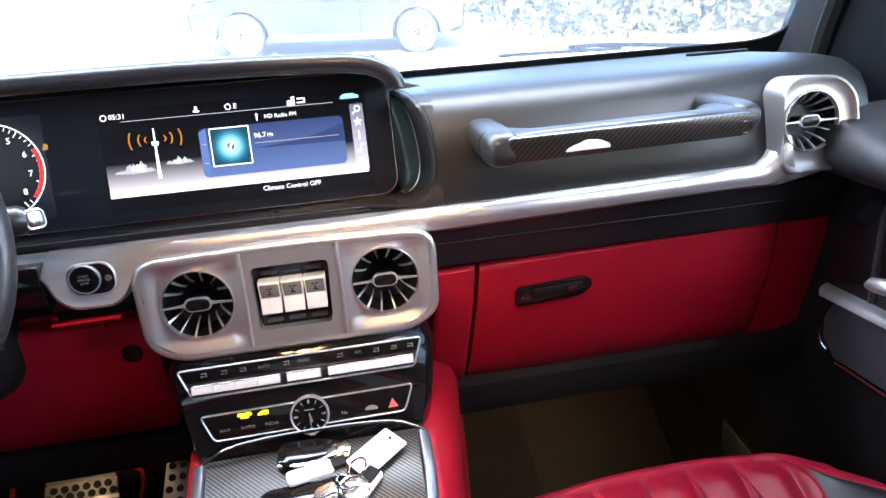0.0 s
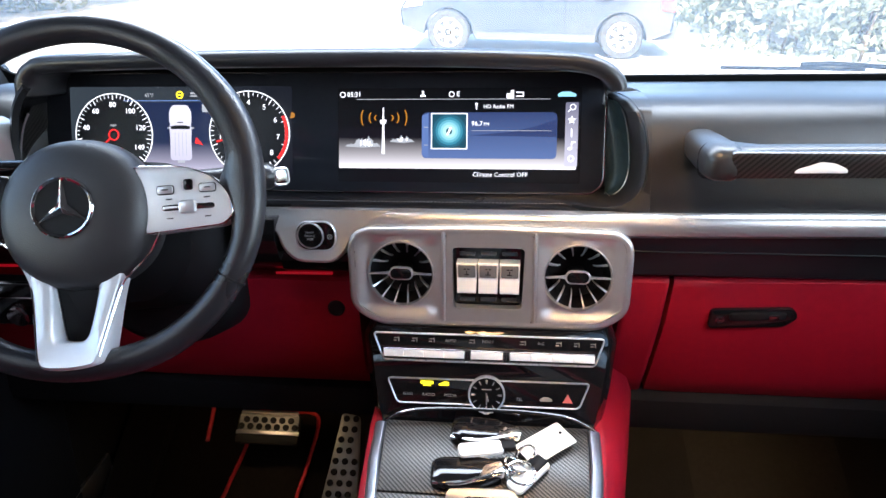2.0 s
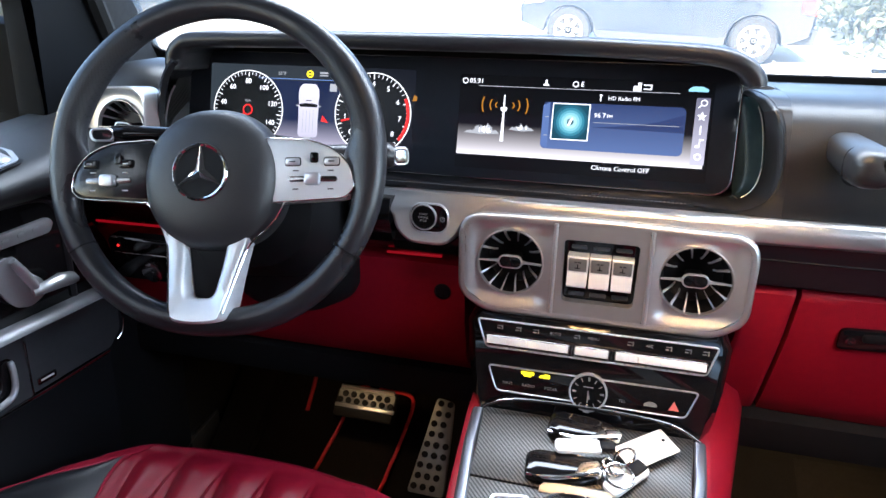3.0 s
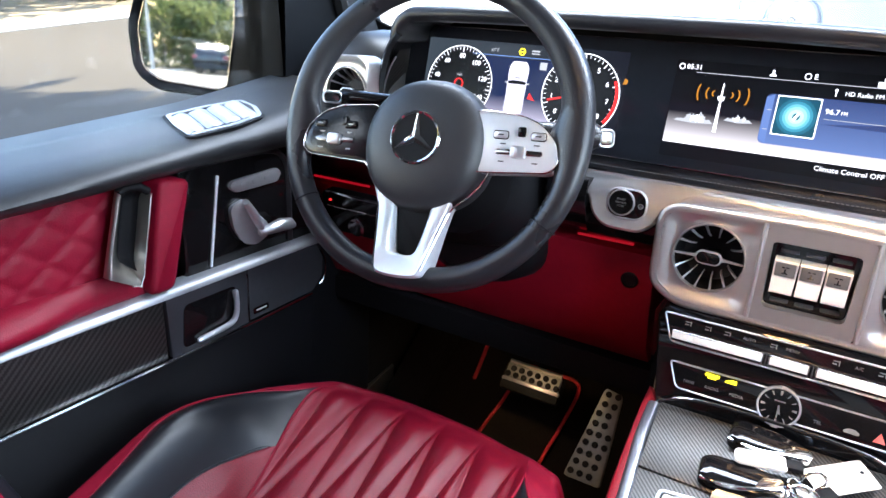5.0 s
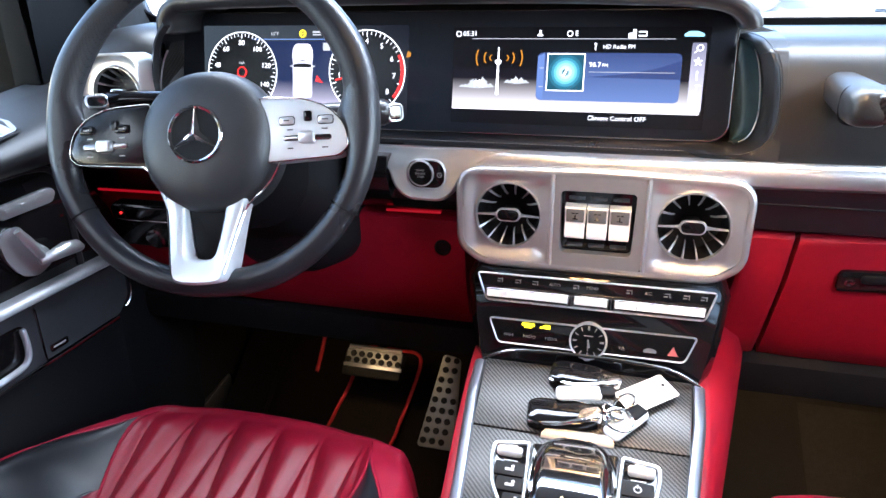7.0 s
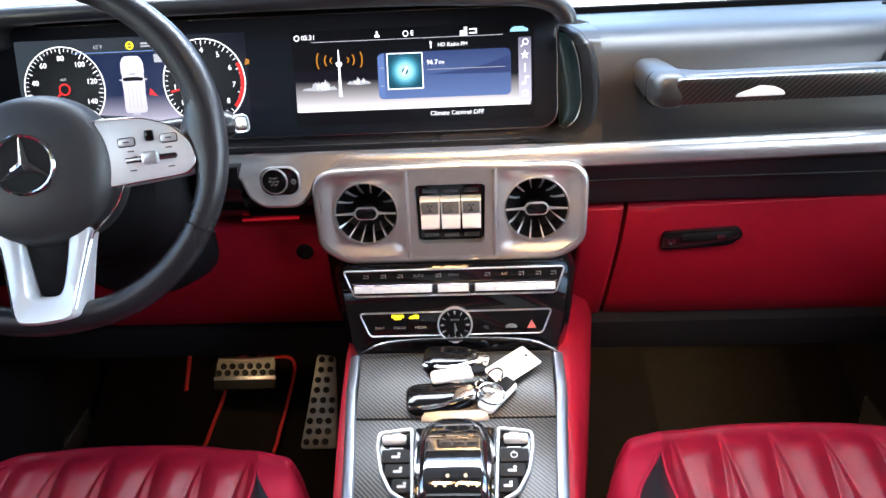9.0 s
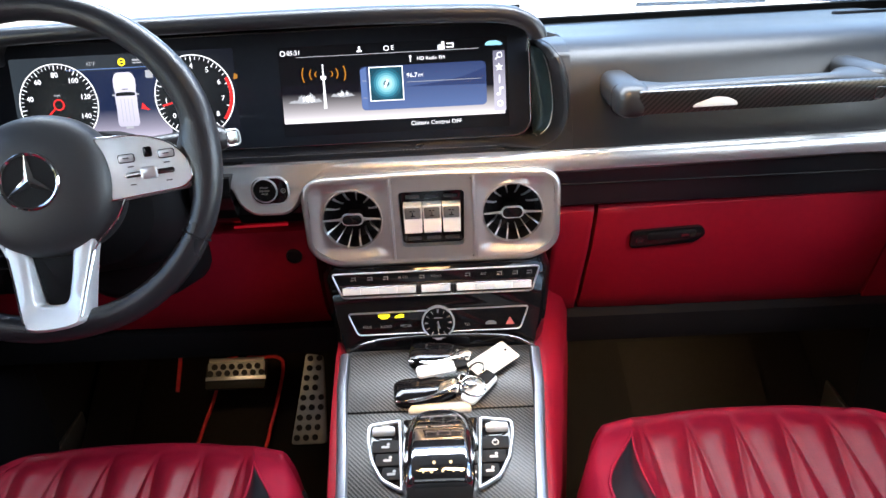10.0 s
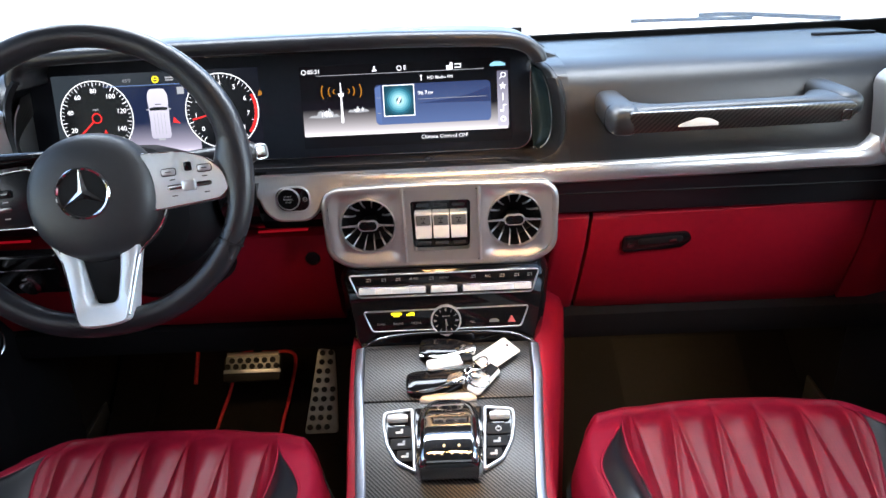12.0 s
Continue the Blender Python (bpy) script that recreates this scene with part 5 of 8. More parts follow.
    for x0, n, step, tall, base in ((-0.045, 22, 0.0017, 0.010, -0.019), (0.012, 14, 0.0017, 0.0045, -0.013)):
        bm = B()
        ridge = []
        for k in range(n):
            h = (0.003 + tall * math.exp(-((k - n * 0.55) / (n * 0.28)) ** 2)) * rnd.uniform(0.35, 1.1)
            ridge += [(x0 + step * k, base + h), (x0 + step * (k + 0.8), base + h)]
        o = [(x0 - 0.004, base - 0.001), (x0 + step * n * 0.5, base - 0.0025), (x0 + step * n + 0.004, base - 0.001)] + ridge[::-1]
        slab(bm, o, mast, 0.0013)
        part("skyline", bm, LIT_GREY, right)
        for k in range(9):
            bm = B()
            u = rnd.uniform(-1, 1)
            h = tall * rnd.uniform(0.5, 1.15) * (1 - 0.6 * abs(u))
            box(bm, (x0 + step * n * (0.55 + 0.26 * u), base + h / 2 + rnd.uniform(-0.001, 0.001), 0.0015), (rnd.uniform(0.0010, 0.0020), h, 0.0003), 0, mast)
            part("tower_picture", bm, LIT_WHITE, right)
    for sg in (-1, 1):
        for r, hh in ((0.0095, 0.0035), (0.0165, 0.0065), (0.0265, 0.0095)):
            bm = B()
            loft(bm, [[mast @ Vector((sg * (r + 0.0022 * (1 - (y / hh) ** 2)) + dx, 0.0155 + y, h)) for dx, h in ((0, 0.0010), (0.0018, 0.0010), (0.0018, 0.0016), (0, 0.0016))] for y in [lerp(-hh, hh, i / 8) for i in range(9)]])
            part("radio_wave", bm, LIT_AMBER, right)


display()


def start_button():
    s = thing("start_button", (-0.202, 0.80, 0.628), "round chrome-ringed engine start button in a black plate", "start button")
    m = facing(-0.198, 0.8045, 0.6265, 0)
    bm = B()
    slab(bm, rr(0.045, 0.0335, 0.013, 6, cx=-0.0018, cy=-0.0022), m, 0.003, 0.001)
    part("plate", bm, PIANO, s)
    bm = B()
    ringed(bm, rr(0.0475, 0.036, 0.0145, 6, cx=-0.0018, cy=-0.0022), rr(0.0440, 0.0325, 0.0128, 6, cx=-0.0018, cy=-0.0022), m, 0, 0.0042, 0.0006)
    part("plate_edge", bm, SATIN, s)
    b = m @ Matrix.Translation((-0.0075, -0.0010, 0.003)) @ Matrix.Scale(0.87, 4)
    bm = B()
    lathe(bm, [(0.0180, 0.0), (0.0180, 0.003), (0.0175, 0.0042), (0.0165, 0.0042), (0.0160, 0.002)], b, 36, caps=False)
    part("ring", bm, SATIN, s, "chrome ring")
    bm = B()
    lathe(bm, [(0.0162, 0.0), (0.0162, 0.003), (0.0152, 0.004), (0.010, 0.0036), (0.0001, 0.0034)], b, 32, caps=False)
    part("cap", bm, PIANO, s)
    bm = B()
    for k, w in enumerate(("START", "ENGINE", "STOP")):
        lettering(bm, w, 0.0040, b @ Matrix.Translation((0, 0.0045 - 0.0045 * k, 0.004)))
    part("legend", bm, DIM_PRINT, s)
    bm = B()
    ringed(bm, circle(0.0032, 14), circle(0.0022, 14), m @ Matrix.Translation((0.0148, -0.0025, 0.003)), 0, 0.0006, 0.0001)
    lettering(bm, "A", 0.0042, m @ Matrix.Translation((0.0148, -0.0025, 0.003)))
    part("eco_mark", bm, DIM_PRINT, s)


start_button()


# ---- centre stack ----
def stack():
    s = thing("centre_stack", (0, 0.79, 0.48), "gloss black centre stack tapering down to the console", "centre stack")
    bm = B()
    rings = []
    for z, hw, y in ((0.535, 0.118, 0.806), (0.522, 0.140, 0.796), (0.505, 0.148, 0.783), (0.46, 0.142, 0.768), (0.425, 0.135, 0.757), (0.405, 0.128, 0.752)):
        rings.append([(-hw, 0.93, z), (-hw, y + 0.02, z), (-hw + 0.012, y, z), (hw - 0.012, y, z), (hw, y + 0.02, z), (hw, 0.93, z)])
    loft(bm, rings)
    part("body", bm, PIANO, s, sharp=50)
    # lip curling over the console; its dim middle is coloured black, the ends stay metal
    arch = smooth_path([(-0.120, 0.742, 0.4200), (-0.108, 0.744, 0.4275), (-0.088, 0.746, 0.4355), (-0.05, 0.750, 0.4375), (0.0, 0.751, 0.4380), (0.05, 0.750, 0.4375), (0.090, 0.746, 0.4355), (0.110, 0.744, 0.4280), (0.122, 0.742, 0.4215)], 5)
    for lo, hi, mt, lab in ((0, 12, DARK_CHROME, "thin curved metal lip"), (11, 31, PIANO, "middle of the metal lip, coloured black where it reads dark"), (30, 41, DARK_CHROME, "thin curved metal lip")):
        bm = B()
        tube(bm, arch[lo:hi], 0.0016 if mt is DARK_CHROME else 0.0022, 8)
        part("lip", bm, mt, s, lab)
    # climate row
    c = thing("climate_control", (0, 0.77, 0.507), "climate control strip with silver keys in a chrome frame", "climate control")
    T = -17.0
    m = facing(0, 0.7805, 0.5065, -T)
    out = rounded([(-0.1200, -0.0228), (0.1210, -0.0225), (0.1325, 0.0105), (-0.1335, 0.0102)], 0.006, 4)
    bm = B()
    slab(bm, out, m, 0.004, 0.001)
    part("panel", bm, PIANO, c, "gloss black strip")
    bm = B()
    ringed(bm, out, inset(out, 0.0019), m, 0.002, 0.0058, 0.0007)
    part("outline", bm, SATIN, c, "chrome frame")
    bm = B()
    for x0, x1 in ((-0.1235, -0.0225), (-0.0225, 0.0215), (0.0215, 0.1245)):
        tube(bm, [m @ Vector((x, -0.0058, 0.0042)) for x in (x0, (x0 + x1) / 2, x1)], 0.0007, 6)
    for x in (-0.0225, 0.0215):
        tube(bm, [m @ Vector((x, y, 0.0042)) for y in (-0.0058, -0.014, -0.0222)], 0.0007, 6)
    part("inner_line", bm, DARK_CHROME, c, "thin chrome divider")
    for x0, x1, cnt in ((-0.1190, -0.0265, 4), (-0.0188, 0.0172, 1), (0.0255, 0.1195, 4)):
        bm = B()
        w = x1 - x0
        ringed(bm, rr(w + 0.003, 0.0128, 0.002, 3, cx=(x0 + x1) / 2, cy=-0.0142), rr(w, 0.0102, 0.0015, 3, cx=(x0 + x1) / 2, cy=-0.0142), m, 0.003, 0.0058, 0.0006)
        part("key_frame", bm, DARK_CHROME, c)
        for k in range(cnt):
            bm = B()
            cx = x0 + w * (k + 0.5) / cnt
            slab(bm, rr(w / cnt - 0.0003, 0.0082, 0.0005, 2), m @ Matrix.Translation((cx, -0.0138, 0.004)) @ Matrix.Rotation(radians(-8), 4, "X"), 0.0050, 0.0006)
            part("key", bm, BUTTON_SILVER, c, "silver rocker key")
    for x, w in ((-0.105, None), (-0.084, None), (-0.064, None), (-0.042, "AUTO"), (-0.018, None), (0.0, "MENU"), (0.040, None), (0.060, "A/C"), (0.080, None), (0.100, None), (0.118, None)):
        mm = m @ Matrix.Translation((x, 0.0022, 0.004))
        bm = B()
        if w:
            lettering(bm, w, 0.0046, mm)
        else:
            box(bm, (0, 0.0015, 0.0002), (0.006, 0.0009, 0.0004), 0, mm)
            box(bm, (-0.0015, -0.0015, 0.0002), (0.004, 0.0011, 0.0004), 0, mm)
            box(bm, (0.0026, 0.0, 0.0002), (0.0009, 0.005, 0.0004), 0, mm)
        part("legend", bm, DIM_PRINT, c)
    for x in (-0.092, -0.070, -0.048, -0.026, 0.036, 0.058, 0.080, 0.102):
        bm = B()
        box(bm, (x, -0.0212, 0.0052), (0.0018, 0.0016, 0.0008), 0, m)
        part("mark", bm, LIT_GREY, c)
    # audio row with the clock
    a = thing("audio_control", (0, 0.76, 0.459), "audio key strip in a chrome frame, amber lamps lit", "audio control")
    m = facing(0, 0.7665, 0.4605, -T)
    out = rounded([(-0.1035, -0.0234), (0.1045, -0.0228), (0.1165, 0.0078), (-0.1160, 0.0064)], 0.006, 4)
    bm = B()
    slab(bm, out, m, 0.004, 0.001)
    part("panel", bm, PIANO, a, "gloss black strip")
    bm = B()
    ringed(bm, out, inset(out, 0.0018), m, 0.002, 0.0055, 0.0007)
    part("outline", bm, SATIN, a, "chrome frame")
    for x, w in ((-0.0908, "NAVI"), (-0.0665, "RADIO"), (-0.0414, "MEDIA"), (0.0370, "TEL")):
        bm = B()
        lettering(bm, w, 0.0048, m @ Matrix.Translation((x, -0.0125 if x < 0 else -0.0138, 0.004)))
        part("legend", bm, DIM_PRINT, a)
    bm = B()
    mm = m @ Matrix.Translation((0.067, -0.0130, 0.004))
    slab(bm, rounded([(-0.007, -0.002), (0.007, -0.002), (0.007, 0.0005), (0.003, 0.003), (-0.003, 0.003), (-0.007, 0.0005)], 0.001, 2), mm, 0.0003)
    part("legend", bm, DIM_PRINT, a)
    bm = B()
    slab(bm, rr(0.015, 0.0036, 0.0006, 2), m @ Matrix.Translation((-0.0687, 0.0016, 0.004)), 0.0005)
    box(bm, (-0.0687, -0.0014, 0.0043), (0.009, 0.0022, 0.0005), 0, m)
    part("warning_lamp", bm, LIT_YELLOW, a, "lit yellow airbag warning lamp")
    bm = B()
    slab(bm, rounded([(-0.006, -0.002), (0.006, -0.002), (0.006, 0.0025), (0.001, 0.003), (-0.006, 0.0)], 0.001, 2), m @ Matrix.Translation((-0.0493, 0.0004, 0.004)), 0.0005)
    part("warning_lamp", bm, LIT_YELLOW, a, "lit yellow airbag warning lamp")
    bm = B()
    slab(bm, [(-0.0055, -0.0045), (0.0055, -0.0045), (0, 0.0055)], m @ Matrix.Translation((0.0912, -0.0112, 0.004)), 0.0006)
    part("hazard_key", bm, surface("hazard_red", (0.75, 0.16, 0.14), 0.5), a, "red triangle hazard key")
    k = thing("dash_clock", (0, 0.755, 0.457), "round analogue dashboard clock with a chrome rim", "clock")
    m = facing(0, 0.7665, 0.4605, -T) @ Matrix.Translation((0.0, -0.0094, 0.0035))
    bm = B()
    lathe(bm, [(0.0212, -0.004), (0.0212, 0.0040), (0.0207, 0.0052), (0.0197, 0.0052), (0.0190, 0.0045)], m, 40, caps=False)
    part("rim", bm, SATIN, k, "bright chrome rim")
    bm = B()
    slab(bm, circle(0.0190, 36), m, 0.0045)
    part("face", bm, PIANO, k, "black clock face")
    bm = B()
    for i in range(12):
        mm = m @ Matrix.Rotation(radians(30 * i), 4, "Z")
        big = i % 3 == 0
        slab(bm, [(0.0128, -0.0008 if big else -0.0003), (0.0172, -0.0014 if big else -0.0007), (0.0172, 0.0014 if big else 0.0007), (0.0128, 0.0008 if big else 0.0003)], mm @ Matrix.Translation((0, 0, 0.0044)), 0.0005)
    box(bm, (0, -0.0045, 0.0052), (0.0012, 0.0135, 0.0004), 0, m)
    box(bm, (0, -0.003, 0.0052), (0.0018, 0.009, 0.0004), 0, m @ Matrix.Rotation(radians(14), 4, "Z"))
    part("marks", bm, DIM_PRINT, k, "pale hour marks and pointers")
    bm = B()
    box(bm, (0, 0.0062, 0.0048), (0.0105, 0.0011, 0.0004), 0, m)
    part("plain_bar", bm, DIM_PRINT, k)
    for y in (-0.0212, 0.0212):
        bm = B()
        box(bm, (0, y, 0.0030), (0.0070, 0.0022, 0.0040), 0.0008, m)
        part("lug", bm, SATIN, k)


stack()


# ---- steering wheel ----
def wheel():
    C, T = Vector((-0.3944, 0.6759, 0.6968)), 20.25
    m = Matrix.Translation(C) @ Matrix.Rotation(radians(7.84), 4, "Z") @ facing(0, 0, 0, T, 3.2)
    w = thing("steering_wheel", tuple(C), "black leather steering wheel with silver spokes, slightly worn", "steering wheel")
    R, r = 0.1672, 0.0132
    # rim: thicker hand grips at ten and two, flattened foot
    bm = B()
    n = 96
    rings = []
    for i in range(n):
        a = 2 * math.pi * i / n
        deg = math.degrees(a) % 360
        grip = max(math.exp(-(((deg - q + 180) % 360 - 180) / 16.0) ** 2) for q in (24, 156))
        rr_ = r * (1 + 0.16 * grip)
        rad = R - 0.004 * math.exp(-(((deg - 270 + 180) % 360 - 180) / 22.0) ** 2)
        c, s = math.cos(a), math.sin(a)
        # the thumb rests swell inwards to meet the side spokes
        thumb = 0.017 * max(math.exp(-(((deg - q + 180) % 360 - 180) / 10.0) ** 2) for q in (0, 180))
        ring = []
        for b in (2 * math.pi * k / 16 for k in range(16)):
            q = rad + rr_ * 1.08 * math.cos(b) + thumb * min(0.0, math.cos(b))
            ring.append(m @ Vector((q * c, q * s, rr_ * math.sin(b) * (1 - 0.25 * thumb / 0.017 * (math.cos(b) < -0.5)))))
        rings.append(ring)
    loft(bm, rings, caps=False, closed=True)
    rim = part("rim", bm, SMOOTH_LEATHER, w, "black leather rim")
    # perforated hand grips on the inner side
    for mid in (146, 34):
        bm = B()

        def grip_at(u, v):
            deg = mid + lerp(-24, 24, u)
            b = radians(lerp(95, 235, v))
            grip = max(math.exp(-(((deg - q + 180) % 360 - 180) / 16.0) ** 2) for q in (24, 156))
            thumb = 0.017 * max(math.exp(-(((deg - q + 180) % 360 - 180) / 10.0) ** 2) for q in (0, 180))
            rr_ = r * (1 + 0.16 * grip)
            e = 0.0007 * min(1.0, 12 * min(u, 1 - u, v, 1 - v)) - 0.0002
            q = R + (rr_ * 1.08 + e) * math.cos(b) + thumb * min(0.0, math.cos(b))
            return m @ Vector((q * math.cos(radians(deg)), q * math.sin(radians(deg)), (rr_ + e) * math.sin(b) * (1 - 0.25 * thumb / 0.017 * (math.cos(b) < -0.5))))
        sheet(bm, grip_at, 40, 16)
        part("perforated_grip", bm, GRIP_LEATHER, rim, "perforated leather grip", sharp=180)
    for a0 in (27, 152, -32, 212):
        bm = B()
        a = radians(a0)
        c, s = math.cos(a), math.sin(a)
        tube(bm, [m @ Vector(((R + (r * 1.16) * math.cos(b)) * c, (R + (r * 1.16) * math.cos(b)) * s, r * 1.09 * math.sin(b))) for b in (2 * math.pi * k / 24 for k in range(24))], 0.0007, 5, closed=True)
        part("seam", bm, BLACK_PLASTIC, rim, "leather seam")
    # hub
    bm = B()
    hub = [(0.001 + 0.0745 * math.copysign(abs(math.cos(t)) ** 0.94, math.cos(t)), -0.0168 + 0.0745 * math.copysign(abs(math.sin(t)) ** 0.94, math.sin(t))) for t in (2 * math.pi * q / 64 for q in range(64))]
    rows = []
    for d, h in ((0.004, -0.036), (0.0, -0.012), (0.0008, -0.002), (0.0030, 0.0060), (0.0065, 0.0120), (0.0115, 0.0168), (0.019, 0.0205), (0.029, 0.0235), (0.042, 0.0255), (0.060, 0.0262)):
        k = 1 - d / 0.0755
        rows.append([m @ Vector((x * k, (y + 0.0168) * k - 0.0168, h)) for x, y in hub])
    loft(bm, rows)
    cover = part("hub", bm, HUB_LEATHER, w, "black leather airbag cover", sharp=60)
    e = m @ Matrix.Translation((-0.0015, -0.0122, 0.0256))
    bm = B()
    lathe(bm, [(0.0290, 0.0), (0.0290, 0.0020), (0.0275, 0.0032), (0.0255, 0.0020), (0.0250, 0.0)], e, 48, caps=False)
    part("emblem_ring", bm, CHROME, cover, "chrome ring")
    bm = B()
    for k in range(3):
        mm = e @ Matrix.Rotation(radians(90 + 120 * k), 4, "Z")
        loft(bm, [[mm @ Vector(p) for p in ((-0.002, -0.0058, 0.001), (-0.002, 0.0058, 0.001), (0.0, 0.0, 0.0045))], [mm @ Vector(p) for p in ((0.0268, -0.0006, 0.001), (0.0268, 0.0006, 0.001), (0.0268, 0.0, 0.0025))]])
    part("emblem_star", bm, CHROME, cover, "three chrome rays")
    bm = B()
    slab(bm, circle(0.0255, 40), e, 0.0008)
    part("emblem_back", bm, BLACK_PLASTIC, cover)
    # side spokes with their key fields; the right one's silver is paled for glare
    for sg in (-1, 1):
        bm = B()
        o = rounded([(0.056, -0.0420), (0.141, -0.0370), (0.1515, -0.0280), (0.1480, -0.0060), (0.131, 0.0125), (0.106, 0.0220), (0.056, 0.0250)], 0.010, 5)
        o = [(sg * x, y) for x, y in o]
        if sg < 0:
            o = o[::-1]
        slab(bm, o, m @ Matrix.Translation((0, 0, -0.012)), 0.022, 0.004)
        sp = part("spoke", bm, SPOKE_BLACK if sg < 0 else SPOKE_SILVER_GLARE, w, "spoke with gloss black keys" if sg < 0 else "silver spoke paled for glare, with satin silver keys")
        bm = B()
        ringed(bm, o, inset(o, 0.0009), m @ Matrix.Translation((0, 0, -0.010)), 0.012, 0.0210, 0.0006)
        part("spoke_edge", bm, CHROME, sp, "chrome edging")
        f = m @ Matrix.Translation((sg * 0.1090, -0.0180, 0.0102))
        bm = B()
        slab(bm, rr(0.050, 0.0055, 0.0025, 3), f, 0.0018, 0.0006)
        part("slider", bm, DARK_CHROME, sp)
        bm = B()
        slab(bm, rr(0.016, 0.0125, 0.003, 3), f, 0.0065, 0.002)
        part("roller", bm, SATIN, sp, "silver roller")
        bm = B()
        slab(bm, rr(0.0085, 0.0105, 0.002, 3), f @ Matrix.Translation((0.001 if sg > 0 else 0.0105, 0.0215, 0)), 0.0022, 0.0008)
        part("touch_key", bm, PIANO, sp)
        for dx in (-0.020, 0.020):
            bm = B()
            slab(bm, rr(0.0166, 0.0091, 0.0025, 3), f @ Matrix.Translation((dx - 0.001, 0.0175, 0)), 0.0008, 0.0002)
            part("key_gap", bm, BLACK_PLASTIC, sp)
            bm = B()
            slab(bm, rr(0.015, 0.0075, 0.002, 3), f @ Matrix.Translation((dx - 0.001, 0.0175, 0)), 0.0020, 0.0008)
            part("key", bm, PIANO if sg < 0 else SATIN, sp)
        for dx, dy in ((-0.021, 0.0175), (0.019, 0.0175), (-0.018, -0.010), (0.018, -0.010), (0.018, 0.0085), (-0.018, 0.0085)):
            bm = B()
            box(bm, (dx, dy, 0.0024 if dy > 0.015 else 0.0003), (0.006, 0.0012, 0.0004), 0, f)
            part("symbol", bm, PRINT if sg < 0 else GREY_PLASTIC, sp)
    # lower fork: one ribbon bent into a V round a slot
    bm = B()
    outs = [(-0.053, -0.060), (-0.0440, -0.080), (-0.0375, -0.105), (-0.0300, -0.142), (-0.0275, -0.1530), (-0.0225, -0.1605), (0.0, -0.1630)]
    ins = [(-0.0240, -0.060), (-0.0222, -0.080), (-0.0200, -0.105), (-0.0172, -0.1280), (-0.0150, -0.1345), (-0.0110, -0.1375), (0.0, -0.1386)]
    outs, ins = outs + [(-x, y) for x, y in outs[-2::-1]], ins + [(-x, y) for x, y in ins[-2::-1]]
    outs, ins = ([(p.x - 0.003, p.y) for p in smooth_path([(x, y, 0) for x, y in pts], 3)] for pts in (outs, ins))

    def rise(y):
        """The fork comes forward to lie over the rim's foot."""
        return 0.009 + 0.021 * ease(-0.075, -0.165, y)
    rings = []
    for (ox, oy), (ix, iy) in zip(outs, ins):
        e = Vector((ix - ox, iy - oy)).normalized() * 0.003
        rings.append([m @ Vector(p) for p in ((ox, oy, -0.012), (ox, oy, rise(oy) - 0.003), (ox + e.x, oy + e.y, rise(oy)), (ix - e.x, iy - e.y, rise(iy) - 0.001), (ix, iy, rise(iy) - 0.004), (ix, iy, -0.012))])
    loft(bm, rings)
    fork = part("lower_spoke", bm, SPOKE_SILVER_GLARE, w, "satin silver forked lower spoke", sharp=60)
    bm = B()
    slab(bm, rounded([(-0.028, -0.066), (-0.0165, -0.141), (0.0105, -0.141), (0.022, -0.066)], 0.002, 3), m @ Matrix.Translation((0, 0, -0.018)), 0.018, 0.002)
    part("fork_insert", bm, BLACK_PLASTIC, fork, "dark recess of the fork")
    for line in (((-0.070, -0.0395), (-0.060, -0.0480), (-0.050, -0.0590), (-0.0445, -0.0730), (-0.0425, -0.0900), (-0.0305, -0.152)),
                 ((0.0790, -0.0405), (0.0715, -0.0550), (0.0610, -0.0675), (0.0470, -0.0800), (0.0400, -0.0930), (0.0255, -0.152))):
        bm = B()
        tube(bm, smooth_path([m @ Vector((x, y, rise(y) - 0.001)) for x, y in line], 4), 0.0011, 6)
        part("fork_edge", bm, CHROME, fork, "chrome edge lines")
    # column shroud and stalks, which stay still when the wheel turns
    c = thing("steering_column", (-0.395, 0.78, 0.62), "black plastic steering column shroud", "steering column")
    bm = B()
    rings = []
    for d, wx, wy in ((-0.050, 0.060, 0.055), (-0.060, 0.085, 0.075), (-0.11, 0.095, 0.082), (-0.20, 0.100, 0.085), (-0.30, 0.10, 0.085)):
        rings.append([m @ Vector((wx * x, wy * y - 0.030, d)) for x, y in rr(2, 2, 0.7, 6)])
    loft(bm, rings)
    part("shroud", bm, BLACK_PLASTIC, c, sharp=50)
    bm = B()
    lathe(bm, [(0.045, -0.052), (0.05, -0.03), (0.05, -0.012)], m, 32)
    part("boss", bm, BLACK_PLASTIC, c)
    bm = B()
    rings = []
    for x, y, z, wx, wz in ((-0.395, 0.80, 0.545, 0.070, 0.05), (-0.395, 0.81, 0.54, 0.080, 0.060), (-0.39, 0.86, 0.54, 0.085, 0.068), (-0.39, 0.98, 0.54, 0.085, 0.068)):
        rings.append([(x + wx * a, y, z + wz * b) for a, b in rr(2, 2, 0.8, 6)])
    loft(bm, rings)
    part("lower_shroud", bm, BLACK_PLASTIC, c, sharp=50)
